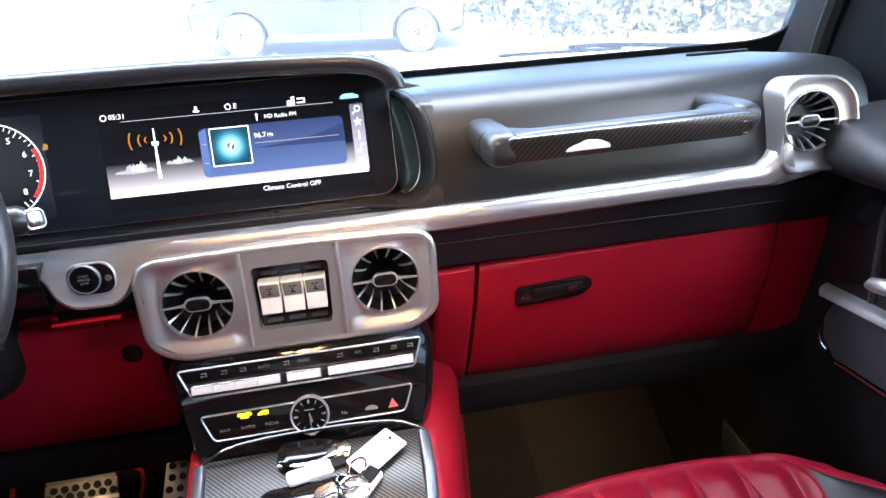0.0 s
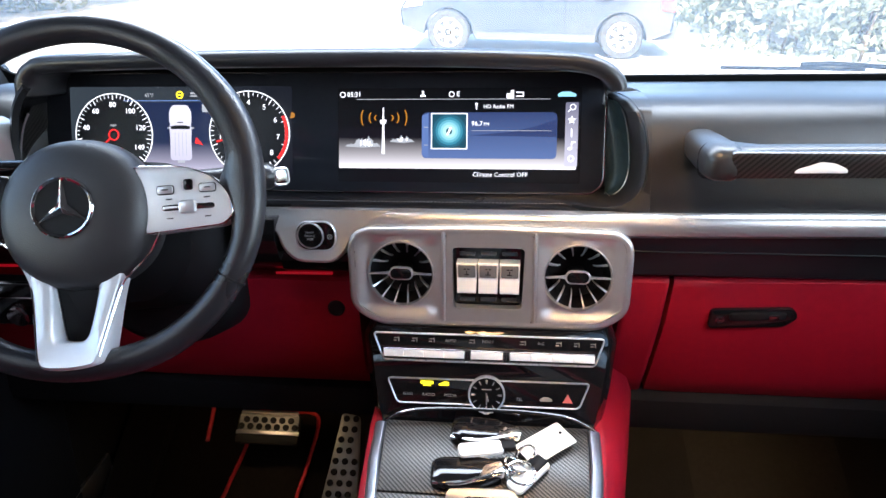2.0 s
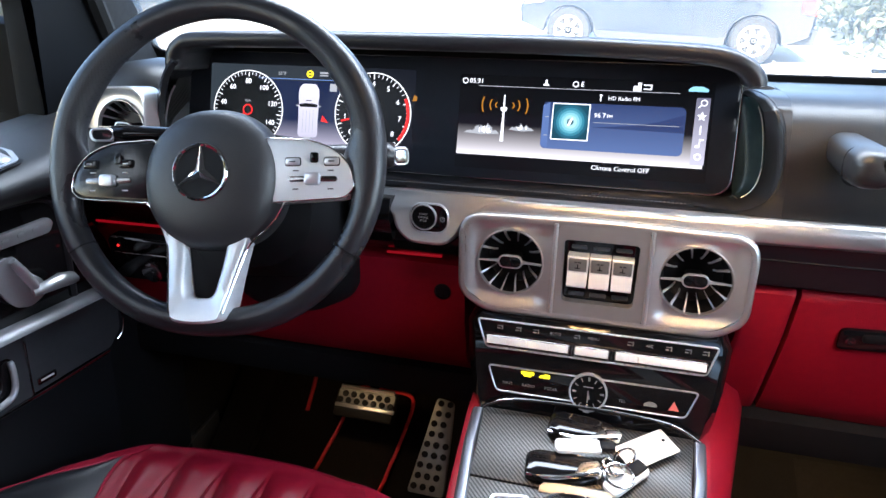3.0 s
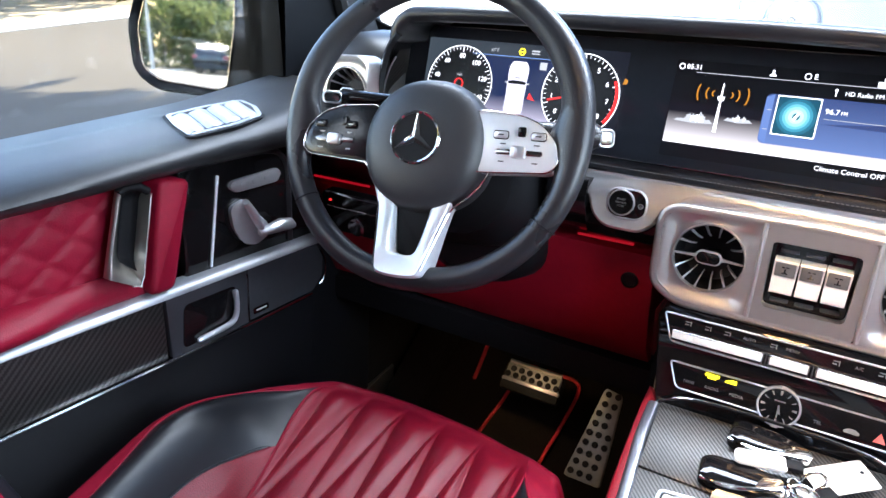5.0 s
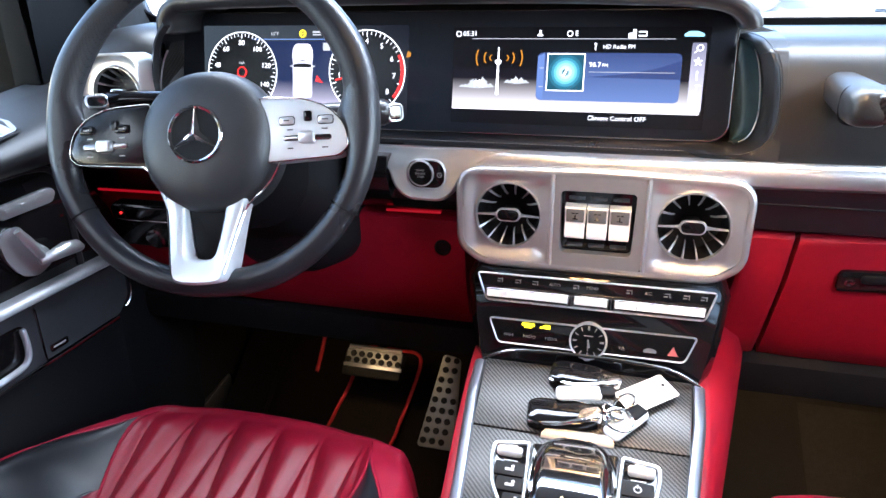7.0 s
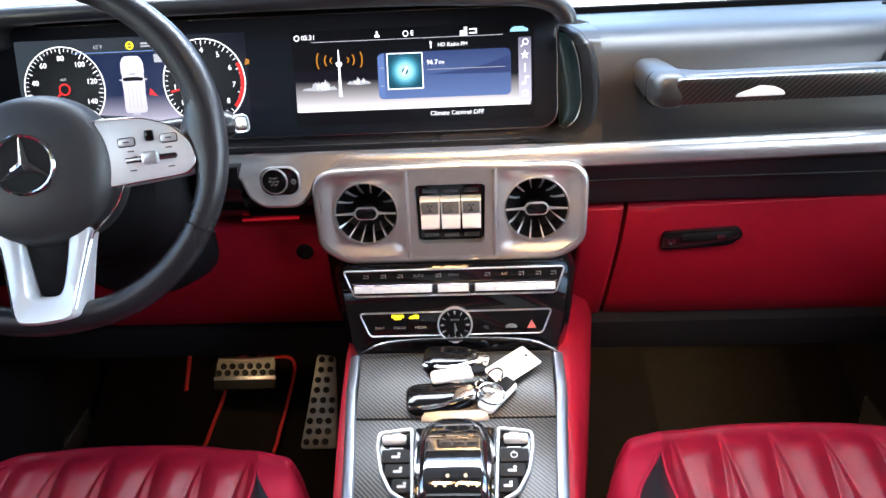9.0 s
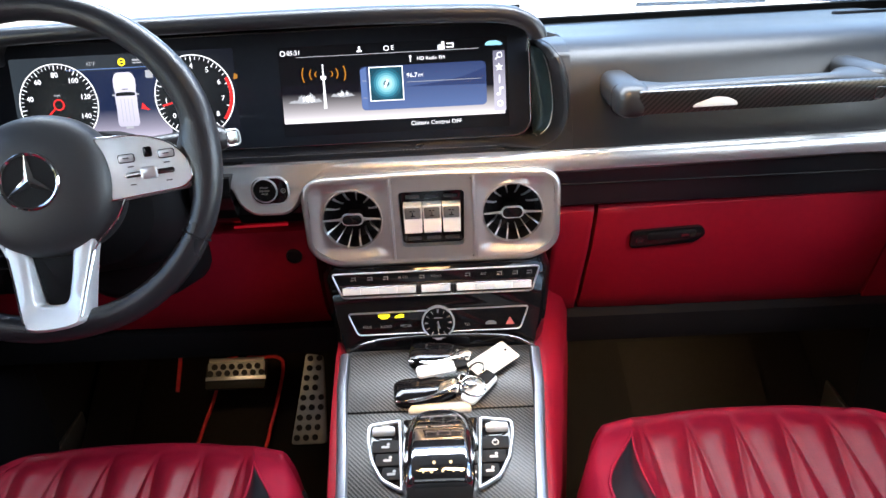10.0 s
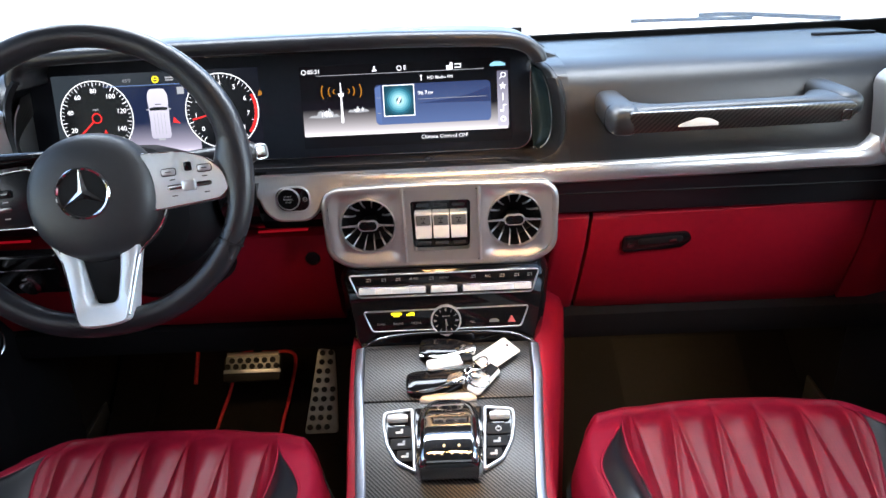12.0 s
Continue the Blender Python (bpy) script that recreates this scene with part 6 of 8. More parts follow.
    for nm, tip, root, lab in (("indicator_stalk", (-0.557, 0.712, 0.7145), (-0.43, 0.745, 0.716), "black indicator stalk with a chrome tip"), ("gear_stalk", (-0.228, 0.776, 0.700), (-0.32, 0.745, 0.70), "black gear selector stalk with a chrome button")):
        t = thing(nm, tip, lab, "stalk")
        a, b = Vector(tip), Vector(root)
        bm = B()
        big = 1.0 if nm == "indicator_stalk" else 1.25
        tube(bm, [b, a.lerp(b, 0.5), a.lerp(b, 0.22), a.lerp(b, 0.10), a.lerp(b, 0.04)], [0.0085 * big, 0.0105 * big, 0.0125 * big, 0.0122 * big, 0.0095 * big], 18, flat=0.75 * big)
        part("lever", bm, PIANO if big == 1.0 else SMOOTH_LEATHER, t)
        w0, h0 = (0.0255, 0.0150) if big == 1.0 else (0.0190, 0.0200)
        face = Matrix.Translation(a) @ Matrix.Rotation(radians(25 if big == 1.0 else 42), 4, "Z") @ facing(0, -0.012 if big == 1.0 else -0.005, 0, 8)
        bm = B()
        ringed(bm, rr(w0, h0, 0.0062, 6), rr(w0 - 0.0046, h0 - 0.0046, 0.0042, 6), face, -0.008, 0.0026, 0.0010)
        knob = part("tip", bm, SATIN, t, "satin silver tip")
        bm = B()
        slab(bm, rr(w0 - 0.0044, h0 - 0.0044, 0.0042, 6), face @ Matrix.Translation((0, 0, -0.007)), 0.0082, 0.0008)
        part("tip_button", bm, DARK_CHROME, knob)
    l = thing("light_switch", (-0.60, 0.81, 0.53), "gloss black light switch panel with a thin chrome top", "light switch")
    mm = facing(-0.605, 0.828, 0.527, -10)
    bm = B()
    slab(bm, rr(0.120, 0.066, 0.010, 5), mm, 0.018, 0.004)
    part("panel", bm, PIANO, l)
    bm = B()
    tube(bm, [mm @ Vector((x, 0.031, 0.016)) for x in (-0.052, 0.0, 0.052)], 0.0022, 8)
    tube(bm, [mm @ Vector((x, 0.010, 0.0185)) for x in (-0.050, 0.0, 0.050)], 0.0012, 8)
    part("bright_line", bm, CHROME, l)
    bm = B()
    lathe(bm, [(0.016, 0.018), (0.015, 0.028), (0.012, 0.030), (0.0001, 0.030)], mm @ Matrix.Translation((0.010, -0.012, 0)), 24, caps=False)
    part("rotary_knob", bm, DARK_CHROME, l, "dark rotary knob")
    bm = B()
    slab(bm, circle(0.0018, 10, -0.042, 0.020), mm, 0.0195)
    part("pilot_lamp", bm, LIT_RED, l, "tiny red pilot lamp")


wheel()


# ---- centre console ----
SLOPE = 15.3
K = lying(0, 0.635, 0.390, SLOPE)


def console():
    c = thing("centre_console", (0, 0.55, 0.0), "sloping carbon fibre centre console between red leather flanks", "centre console")
    # flanks, splayed towards the floor
    for s in (False, True):
        bm = B()
        rings = []
        for y, zt in ((-0.25, 0.330), (0.10, 0.330), (0.40, 0.330), (0.55, 0.360), (0.66, 0.390), (0.75, 0.412), (0.80, 0.426), (0.86, 0.430), (0.90, 0.430), (0.96, 0.430), (1.02, 0.430)):
            hw = lerp(0.112, 0.129, ease(0.5, 0.76, y))
            out = max(hw + 0.010, 0.133 + (y - 0.60) * 0.185) if s else hw + 0.012
            rings.append([(-hw, y, zt), (-hw - 0.006, y, zt - 0.003), (-lerp(hw, out, 0.55), y, zt - 0.011), (-lerp(hw, out, 0.86), y, zt - 0.026), (-out, y, zt - 0.055), (-out - 0.003, y, 0.20), (-out - 0.006, y, 0.0), (-0.02, y, 0.0), (-0.02, y, zt - 0.02)])
        loft(bm, rings)
        part("flank", bm, RED_DASH, c, "red leather flank", mirror=s, sharp=50)
        # silver rail along the edge
        bm = B()
        rings = []
        for ly in (-0.40, -0.30, -0.20, -0.11, -0.03, 0.06, 0.112, 0.120):
            hw = lerp(0.1035, 0.1225, ease(-0.13, 0.10, ly))
            base = -0.010 if ly < 0.115 else -0.02
            bend = 0.0 if ly > -0.24 else (ly + 0.24) * -0.27
            rings.append([K @ Vector((-hw + a, ly, base + b + bend)) for a, b in ((0.008, 0.0), (0.008, 0.0125), (0.0065, 0.0140), (-0.001, 0.0130), (-0.0040, 0.010), (-0.0055, 0.0))])
        loft(bm, rings)
        part("rail", bm, RAIL, c, "satin silver side rail", mirror=s, sharp=50)
    # carbon lids
    for y0, y1 in ((0.0215, 0.118), (-0.23, 0.0198)):
        bm = B()
        o = rounded([(-lerp(0.0955, 0.1145, ease(-0.13, 0.10, y0)), y0), (lerp(0.0955, 0.1145, ease(-0.13, 0.10, y0)), y0), (lerp(0.0955, 0.1145, ease(-0.13, 0.10, y1)), y1), (-lerp(0.0955, 0.1145, ease(-0.13, 0.10, y1)), y1)], 0.002, 2)
        slab(bm, o, K @ Matrix.Translation((0, 0, -0.012)), 0.012, 0.0012)
        part("carbon_lid", bm, CARBON_TOP, c, "lacquered carbon fibre lid")
    bm = B()
    box(bm, (0, 0.12, 0.30), (0.21, 0.62, 0.06), 0.008)
    part("armrest", bm, BLACK_LEATHER, c, "black leather armrest")
    # silver ramp ahead of the controller
    bm = B()
    loft(bm, [[K @ Vector((x * w, y, z)) for x in (-1, 1)] + [K @ Vector((x * w, y, 0.0)) for x in (1, -1)] for y, z, w in ((0.0155, 0.001, 0.037), (0.0195, 0.0035, 0.0365), (0.0265, 0.0050, 0.032), (0.029, 0.003, 0.031))])
    part("ramp", bm, RAIL, c, "small silver ramp")
    # controller with its key wells
    t = thing("touch_controller", tuple(K @ Vector((0, -0.06, 0))), "gloss black touch controller with chrome sides between key wells", "touch controller")
    for sg in (-1, 1):
        o = rounded([(sg * 0.0440, 0.0060), (sg * 0.0820, 0.0005), (sg * 0.0825, -0.018), (sg * 0.0765, -0.048), (sg * 0.0640, -0.072), (sg * 0.0385, -0.0875)][::-sg], 0.006, 4)
        bm = B()
        slab(bm, o, K, 0.0025, 0.0005)
        well = part("key_well", bm, PIANO, t, "gloss black key well")
        bm = B()
        ringed(bm, o, inset(o, 0.0038), K, 0.0, 0.0055, 0.0012)
        part("well_frame", bm, SATIN, well, "satin silver frame")
        bm = B()
        tube(bm, [K @ Vector((sg * 0.0635 + dx, -0.0105, 0.0050)) for dx in (-0.0125, -0.010, 0.010, 0.0125)], [0.004, 0.0055, 0.0055, 0.004], 12)
        part("roller", bm, BUTTON_SILVER, well, "silver thumb roller")
        for k, (y, w) in enumerate(((-0.0295, 0.030), (-0.0465, 0.027), (-0.0635, 0.020))):
            cx = sg * (0.0605 - 0.003 * k - (0.002 if k == 2 else 0))
            bm = B()
            slab(bm, rr(w, 0.0155, 0.002, 3), K @ Matrix.Translation((cx, y, 0.002)), 0.0022, 0.0006)
            part("key", bm, BLACK_PLASTIC, well)
            bm = B()
            q = K @ Matrix.Translation((cx, y, 0.0042))
            if sg > 0 and k == 0:
                ringed(bm, circle(0.0038, 14), circle(0.0027, 14), q, 0, 0.0004, 0.0001)
                box(bm, (0, 0.003, 0.0002), (0.0010, 0.004, 0.0004), 0, q)
            else:
                slab(bm, rr(0.009, 0.003, 0.001, 2), q @ Matrix.Translation((0, -0.001, 0)), 0.0003)
                slab(bm, circle(0.0018, 10, 0.003, 0.0025), q, 0.0003)
            part("symbol", bm, PRINT, well)
        bm = B()
        box(bm, (sg * 0.062, -0.0015, 0.0030), (0.010, 0.0016, 0.0004), 0, K)
        box(bm, (sg * 0.061, -0.0195, 0.0030), (0.014, 0.0012, 0.0004), 0, K)
        part("bars", bm, PRINT, well)
        # narrow key beside the controller
        bm = B()
        slab(bm, rr(0.012, 0.040, 0.003, 3, cx=sg * 0.0360, cy=-0.015), K, 0.0045, 0.001)
        part("side_key", bm, PIANO, t)
    bm = B()

    ridge = smooth_path([(0.0, 0.010, 0), (0.08, 0.0165, 0), (0.20, 0.0240, 0), (0.35, 0.0312, 0), (0.45, 0.0346, 0), (0.55, 0.0372, 0), (0.65, 0.0388, 0), (0.73, 0.0391, 0), (0.82, 0.0380, 0), (0.90, 0.0350, 0), (0.955, 0.028, 0), (1.0, 0.010, 0)], 8)

    def dome(u, v, grow=0.0):
        """The pad: flat across between rounded shoulders, climbing towards the palm and dropping at its end."""
        a = math.pi * u
        s = lerp(0.013, -0.100, v)
        w = (0.0285 + 0.0085 * ease(0.0, 0.45, v)) * max(0.35, math.sqrt(1 - (1 - min(1.0, v / 0.26)) ** 2.4)) * (1 - 0.10 * ease(0.9, 1.0, v)) + grow
        k = min(range(len(ridge) - 1), key=lambda i: abs(ridge[i].x - v) if ridge[i].x <= v else 9.0)
        h = lerp(ridge[k].y, ridge[k + 1].y, (v - ridge[k].x) / (ridge[k + 1].x - ridge[k].x)) + grow
        cx, cz = math.cos(a), math.sin(a)
        px = math.copysign(abs(cx) ** 0.60, cx)
        pz = min(1.0, (abs(cz) * 1.25)) ** 0.30 * (1 - 0.03 * px * px)
        return K @ Vector((w * px, s, h * pz))
    sheet(bm, lambda u, v: dome(u, v), 40, 40)
    part("pad", bm, PAD_GLOSS, t, "gloss black domed touch pad", sharp=60)
    for sg in (0.0, 1.0):
        bm = B()
        rings = []
        for i in range(25):
            v = i / 24
            p0, p1, p2 = dome(0.03 if sg == 0 else 0.97, v, 0.0022), dome(0.16 if sg == 0 else 0.84, v, 0.0022), dome(0.10 if sg == 0 else 0.90, v, -0.001)
            rings.append([p0, p1, p2])
        loft(bm, rings)
        part("pad_edge", bm, CHROME, t, "chrome side edge")
    # Reflections of the overhead lamps, drawn as small glowing dots.
    for x, v, big in ((-0.0160, 0.865, 0), (-0.0076, 0.865, 1), (0.0035, 0.865, 0), (0.0145, 0.865, 0), (0.0225, 0.865, 1), (-0.0050, 0.785, 1), (0.0120, 0.785, 1)):
        p = dome(0.5, v, 0.0006)
        bm = B()
        slab(bm, circle(0.0017 if big else 0.0013, 10), Matrix.Translation((x, p.y, p.z)) @ Matrix.Rotation(radians(SLOPE + 12), 4, "X"), 0.0005)
        part("pad_glint", bm, PAD_GLINT, t, "small glowing dot standing for an overhead lamp's reflection")


console()


def keys():
    def fob(place, label):
        f = thing("car_key", tuple(place.translation), label, "car key", "keys on the console")
        bm = B()
        o = rounded([(-0.040, -0.012), (-0.030, -0.018), (0.010, -0.017), (0.034, -0.010), (0.038, 0.0), (0.034, 0.010), (0.010, 0.017), (-0.030, 0.018), (-0.040, 0.012)], 0.008, 4)
        slab(bm, o, place, 0.013, 0.004)
        part("shell", bm, PIANO, f, "gloss black shell")
        bm = B()
        tube(bm, smooth_path([place @ Vector(p) for p in ((-0.038, -0.013, 0.009), (-0.010, -0.0165, 0.0115), (0.012, -0.012, 0.0135), (0.030, -0.006, 0.0125))], 4), 0.0022, 8)
        slab(bm, rounded([(0.008, -0.014), (0.036, -0.009), (0.039, 0.0), (0.034, 0.009), (0.016, 0.004)], 0.003, 3), place, 0.0142, 0.002)
        part("chrome_side", bm, CHROME, f, "chrome side and tail")
    def at(x, y, h, spin=0.0, tilt=0.0):
        return K @ Matrix.Translation((x, y, h)) @ Matrix.Rotation(radians(spin), 4, "Z") @ Matrix.Rotation(radians(tilt), 4, "Y")
    fob(at(-0.0145, 0.0440, 0.0005, 5), "gloss black car key with a chrome side lying on carbon")
    fob(at(0.0020, 0.0985, 0.0005, -4), "second black car key behind the white tag")
    w = thing("white_key_tag", tuple(at(-0.003, 0.068, 0).translation), "white plastic key tag on a black clip", "key tag", "keys on the console")
    p = at(-0.0035, 0.0680, 0.0145, 12, 2)
    bm = B()
    slab(bm, rr(0.048, 0.0175, 0.005, 4), p, 0.004, 0.0015)
    part("tag", bm, WHITE_PLASTIC, w)
    bm = B()
    box(bm, (0.030, 0.001, 0.002), (0.016, 0.012, 0.006), 0.002, p)
    part("clip", bm, BLACK_PLASTIC, w, "black clip")
    w = thing("white_key_tag", tuple(at(0.047, 0.046, 0).translation), "white plastic key tag lying under the ring", "key tag", "keys on the console")
    p = at(0.0470, 0.0465, 0.0040, 50, 0)
    bm = B()
    slab(bm, rr(0.052, 0.0205, 0.006, 4), p, 0.004, 0.0015)
    part("tag", bm, WHITE_PLASTIC, w)
    bm = B()
    box(bm, (0.016, 0.001, 0.005), (0.018, 0.014, 0.004), 0.0015, p)
    part("clip", bm, BLACK_PLASTIC, w, "black clip")
    c = thing("paper_tag", tuple(at(0.068, 0.086, 0).translation), "cream card tag with a punched hole and faint writing", "paper tag", "keys on the console")
    p = at(0.0660, 0.0865, 0.0075, 38, 0)
    bm = B()
    slab(bm, rr(0.060, 0.0335, 0.002, 2), p, 0.0010, 0.0002)
    part("card", bm, TAG_PAPER, c)
    bm = B()
    slab(bm, circle(0.0019, 12, 0.0225, 0.0025), p @ Matrix.Translation((0, 0, 0.0010)), 0.0003)
    part("hole", bm, BLACK_PLASTIC, c)
    bm = B()
    box(bm, (0.0275, 0.0, 0.0012), (0.0014, 0.032, 0.0003), 0, p)
    for k in range(3):
        box(bm, (0.002, 0.008 - 0.007 * k, 0.0012), (0.030 - 0.005 * k, 0.0009, 0.0002), 0, p)
    part("bars", bm, surface("faint_print", (0.62, 0.50, 0.40), 0.7), c, "faint printed bars")
    r = thing("key_ring", tuple(at(0.040, 0.043, 0).translation), "small bundle of bright metal key rings", "key ring", "keys on the console")
    for x, y, rad, tl in ((0.0395, 0.0425, 0.0145, 8), (0.0440, 0.0670, 0.0110, -30), (0.0300, 0.0520, 0.0090, 40)):
        bm = B()
        q = at(x, y, 0.0130, 0, tl)
        tube(bm, [q @ Vector((rad * math.cos(a), rad * math.sin(a), 0)) for a in (2 * math.pi * k / 28 for k in range(28))], 0.0014, 8, closed=True)
        part("ring", bm, CHROME, r)
    bm = B()
    box(bm, (0, 0, 0), (0.011, 0.014, 0.004), 0.0015, at(0.0370, 0.0480, 0.0125, 30))
    part("key_head", bm, DARK_CHROME, r)
    bm = B()
    tube(bm, smooth_path([at(0.018, 0.044, 0.010).translation, at(0.024, 0.047, 0.016).translation, at(0.029, 0.0500, 0.014).translation], 4), 0.0018, 8)
    part("link", bm, CHROME, r)


keys()


# ---- seats ----
def seat(s):
    """Built for the driver's side (x below zero) and mirrored for the passenger's."""
    cx = -0.392
    side = 1 if s else -1
    t = thing("front_seat", (side * 0.392, 0.40, 0.0), "red leather front seat with fluted cushion and black bolster panels", "car seat", "front seats")
    YF, YB = (0.722, 0.20) if s else (0.708, 0.19)
    UP = 0.013 if s else 0.003

    def half(v):
        """Half the cushion's width at v, which runs from the back (0) to the front edge (1)."""
        e = max(0.0, (v - 0.60) / 0.40)
        return (0.252 - 0.048 * (1 - v) ** 1.3) * (1 - 0.16 * e ** 3.2) + 0.004

    def top(u, v):
        """The cushion's top: u across in half widths, v from back to front; past v = 1 it rolls down the front."""
        vv = min(v, 1.0)
        au = abs(u)
        base = lerp(0.215, 0.332, vv) + UP
        bol = 0.080 * ease(0.50, 0.80, au) * (1 - 0.88 * ease(0.50, 1.0, vv)) - 0.030 * ease(0.88, 1.0, au) ** 1.5 - 0.022 * ease(0.965, 1.0, au) - (0.022 * ease(0.60, 1.0, au) * ease(0.55, 1.0, vv) if u < 0 else 0.0)
        x = cx + u * half(vv)
        front = YF - 0.060 * abs(u) ** 2.8
        y = lerp(YB, front, vv)
        z = base + bol - 0.018 * ease(0.86, 1.0, vv) ** 2 * (1 - 0.5 * ease(0.75, 1.0, au))
        if v > 1.0:
            k = v - 1.0
            y += 0.022 * math.sin(min(k, 1.0) * math.pi / 2) - 0.035 * max(0.0, k - 1)
            z -= 0.030 * (1 - math.cos(min(k, 1.0) * math.pi / 2)) + 0.12 * max(0.0, k - 1)
        return Vector((x, y, z))

    def inner(v, sg=1):
        """The seam beside the flutes, in half widths: the bolster by the door is broader than the one by the console."""
        v = min(v, 1.0)
        return lerp(0.64, 0.71, ease(0.25, 1.0, v)) if sg > 0 else lerp(0.40, 0.64, ease(0.45, 1.0, v))

    tip = 0.935                              # where the black wedge runs out

    def outer(v, sg=1):
        return lerp(lerp(0.815, 0.880, ease(0.30, 0.60, v)), inner(1.0, sg) - 0.001, ease(0.70, tip, v) ** 1.5)

    # fluted centre
    lines = []
    for i in range(-6, 6):
        lines.append(((i + 0.5) * 0.0580, -0.20))
        lines.append(((i + 0.5) * 0.0580, 0.04))

    def flute(x, y):
        back = max(0.0, YF - 0.015 - y)
        d = min(abs((x - cx) - (x0 - k * back)) / math.sqrt(1 + k * k) for x0, k in lines)
        return d

    def f(u, v):
        vv = v * 1.85
        p = top(lerp(-inner(vv, -1), inner(vv), u), vv)
        fade = 1 - ease(0.90, 1.0, vv)
        d = flute(p.x, p.y)
        groove = math.exp(-(d / 0.0030) ** 2)
        puff = 0.0080 * (1 - math.exp(-(d / 0.012) ** 2))
        p.z += (puff - 0.0030 * groove - 0.005) * fade * (1 - ease(0.90, 1.02, abs(2 * u - 1)))
        return p
    bm = B()
    sheet(bm, f, 190, 150)
    part("cushion_centre", bm, RED_PERF, t, "fluted perforated red leather centre", mirror=s, sharp=180)
    # bolsters: outer red border, black wedge, perforated red inlay
    for sg in (-1, 1):
        def zone(lo, hi, v0, v1, nu, nv, lift=0.0):
            bm = B()

            def g(u, v):
                vv = lerp(v0, v1, v)
                a, b = lo(vv), hi(vv)
                p = top(sg * lerp(a, b, u), vv)
                e = math.sin(math.pi * min(1, max(0, u)))
                p.z += lift * e * (1 - 0.8 * ease(0.6, 0.95, vv))
                return p
            sheet(bm, g, nu, nv)
            return bm
        part("bolster_border", zone(lambda v: max(outer(v, sg), inner(v, sg) + 0.002), lambda v: 1.0, 0.0, 1.85, 16, 90), RED_LEATHER, t, "red leather bolster border", mirror=s, sharp=180)

        def mid(v):
            k = max(0.0, 1 - ((v - 0.20) / 0.51) ** 2) if v > 0.20 else 1.0
            return lerp(inner(v, sg) + 0.002, outer(v, sg) - 0.17, math.sqrt(k))
        part("bolster_black", zone(lambda v: max(inner(v, sg) + 0.001, mid(v)), lambda v: max(outer(v, sg), inner(v, sg) + 0.002), 0.0, tip, 16, 70, 0.011), BOLSTER_BLACK, t, "black leather wedge on the bolster", mirror=s, sharp=180)
        part("bolster_inlay", zone(lambda v: inner(v, sg), lambda v: max(mid(v), inner(v, sg) + 0.0005), 0.0, 0.71, 10, 60, 0.006), RED_PERF, t, "perforated red leather inlay", mirror=s, sharp=180)
        for fn, v0, v1, mt in ((lambda v: outer(v, sg), 0.0, tip, RED_LEATHER), (mid, 0.0, 0.705, BOLSTER_BLACK), (lambda v: inner(v, sg), 0.0, tip, RED_LEATHER)):
            bm = B()
            tube(bm, [top(sg * fn(lerp(v0, v1, k / 50)), lerp(v0, v1, k / 50)) + Vector((0, 0, 0.0008)) for k in range(51)], 0.0019, 6)
            part("welt", bm, mt, t, mirror=s)
    # cushion body below, down to the runners
    bm = B()
    rings = []
    for v in (0.0, 0.2, 0.4, 0.6, 0.75, 0.85, 0.93, 1.0):
        h = half(v) - 0.004
        y = top(0, v).y
        rings.append([(cx - h, y - 0.03 * (v > 0.9), lerp(0.16, 0.265, v)), (cx - h * 0.98, y - 0.02, 0.12), (cx + h * 0.98, y - 0.02, 0.12), (cx + h, y - 0.03 * (v > 0.9), lerp(0.16, 0.265, v))])
    loft(bm, rings)
    part("seat_base", bm, BLACK_PLASTIC, t, "black seat base", mirror=s)
    for dx in (-0.19, 0.19):
        bm = B()
        box(bm, (cx + dx, 0.40, 0.061), (0.045, 0.62, 0.118), 0.006)
        part("runner", bm, DARK_CHROME, t, "metal seat runner", mirror=s)
    # backrest, leaning back
    lean = radians(20)

    def back(u, v):
        au = abs(u)
        wide = 0.262 - 0.03 * ease(0.75, 1.0, v) - 0.01 * ease(0.2, 0.0, v)
        bol = (0.150 if u < 0 else 0.060) * ease(0.55, 0.85, au) * (1 - 0.45 * ease(0.3, 1.0, v)) - 0.06 * ease(0.9, 1.0, au)
        h = lerp(0.0, 0.70, v)
        y0, z0 = 0.186, 0.24
        return Vector((cx + u * wide, y0 - h * math.sin(lean) + bol * math.cos(lean), z0 + h * math.cos(lean) + bol * math.sin(lean)))

    def strip(lo, hi, name, mt, lab, fl=False):
        bm = B()

        def g(u, v):
            p = back(lerp(lo, hi, u), v)
            if fl:
                d = min(abs((p.x - cx) - i * 0.05 + 0.25 * (p.z - 0.6) * k) for i in range(-4, 5) for k in (0, 1))
                p.y += 0.006 * (1 - math.exp(-(d / 0.014) ** 2))
            return p
        sheet(bm, g, 30, 50)
        part(name, bm, mt, t, lab, mirror=s, sharp=180)
    strip(-0.60, 0.60, "backrest_centre", RED_PERF, "fluted red leather backrest", True)
    for sg in (-1, 1):
        strip(sg * 0.60, sg * 0.80, "backrest_inlay", RED_LEATHER, "red leather backrest inlay")
        strip(sg * 0.80, sg * 0.975, "backrest_black", BOLSTER_BLACK, "black leather backrest bolster")
        strip(sg * 0.975, sg * 1.0, "backrest_border", RED_LEATHER, "red leather backrest border")
    bm = B()
    rings = []
    for k in range(9):
        v = k / 8
        a, b = back(-1, v), back(1, v)
        rings.append([a, a + Vector((0.0, -0.10, -0.03)), a + Vector((0.04, -0.13, -0.04)), b + Vector((-0.04, -0.13, -0.04)), b + Vector((0.0, -0.10, -0.03)), b])
    loft(bm, rings)
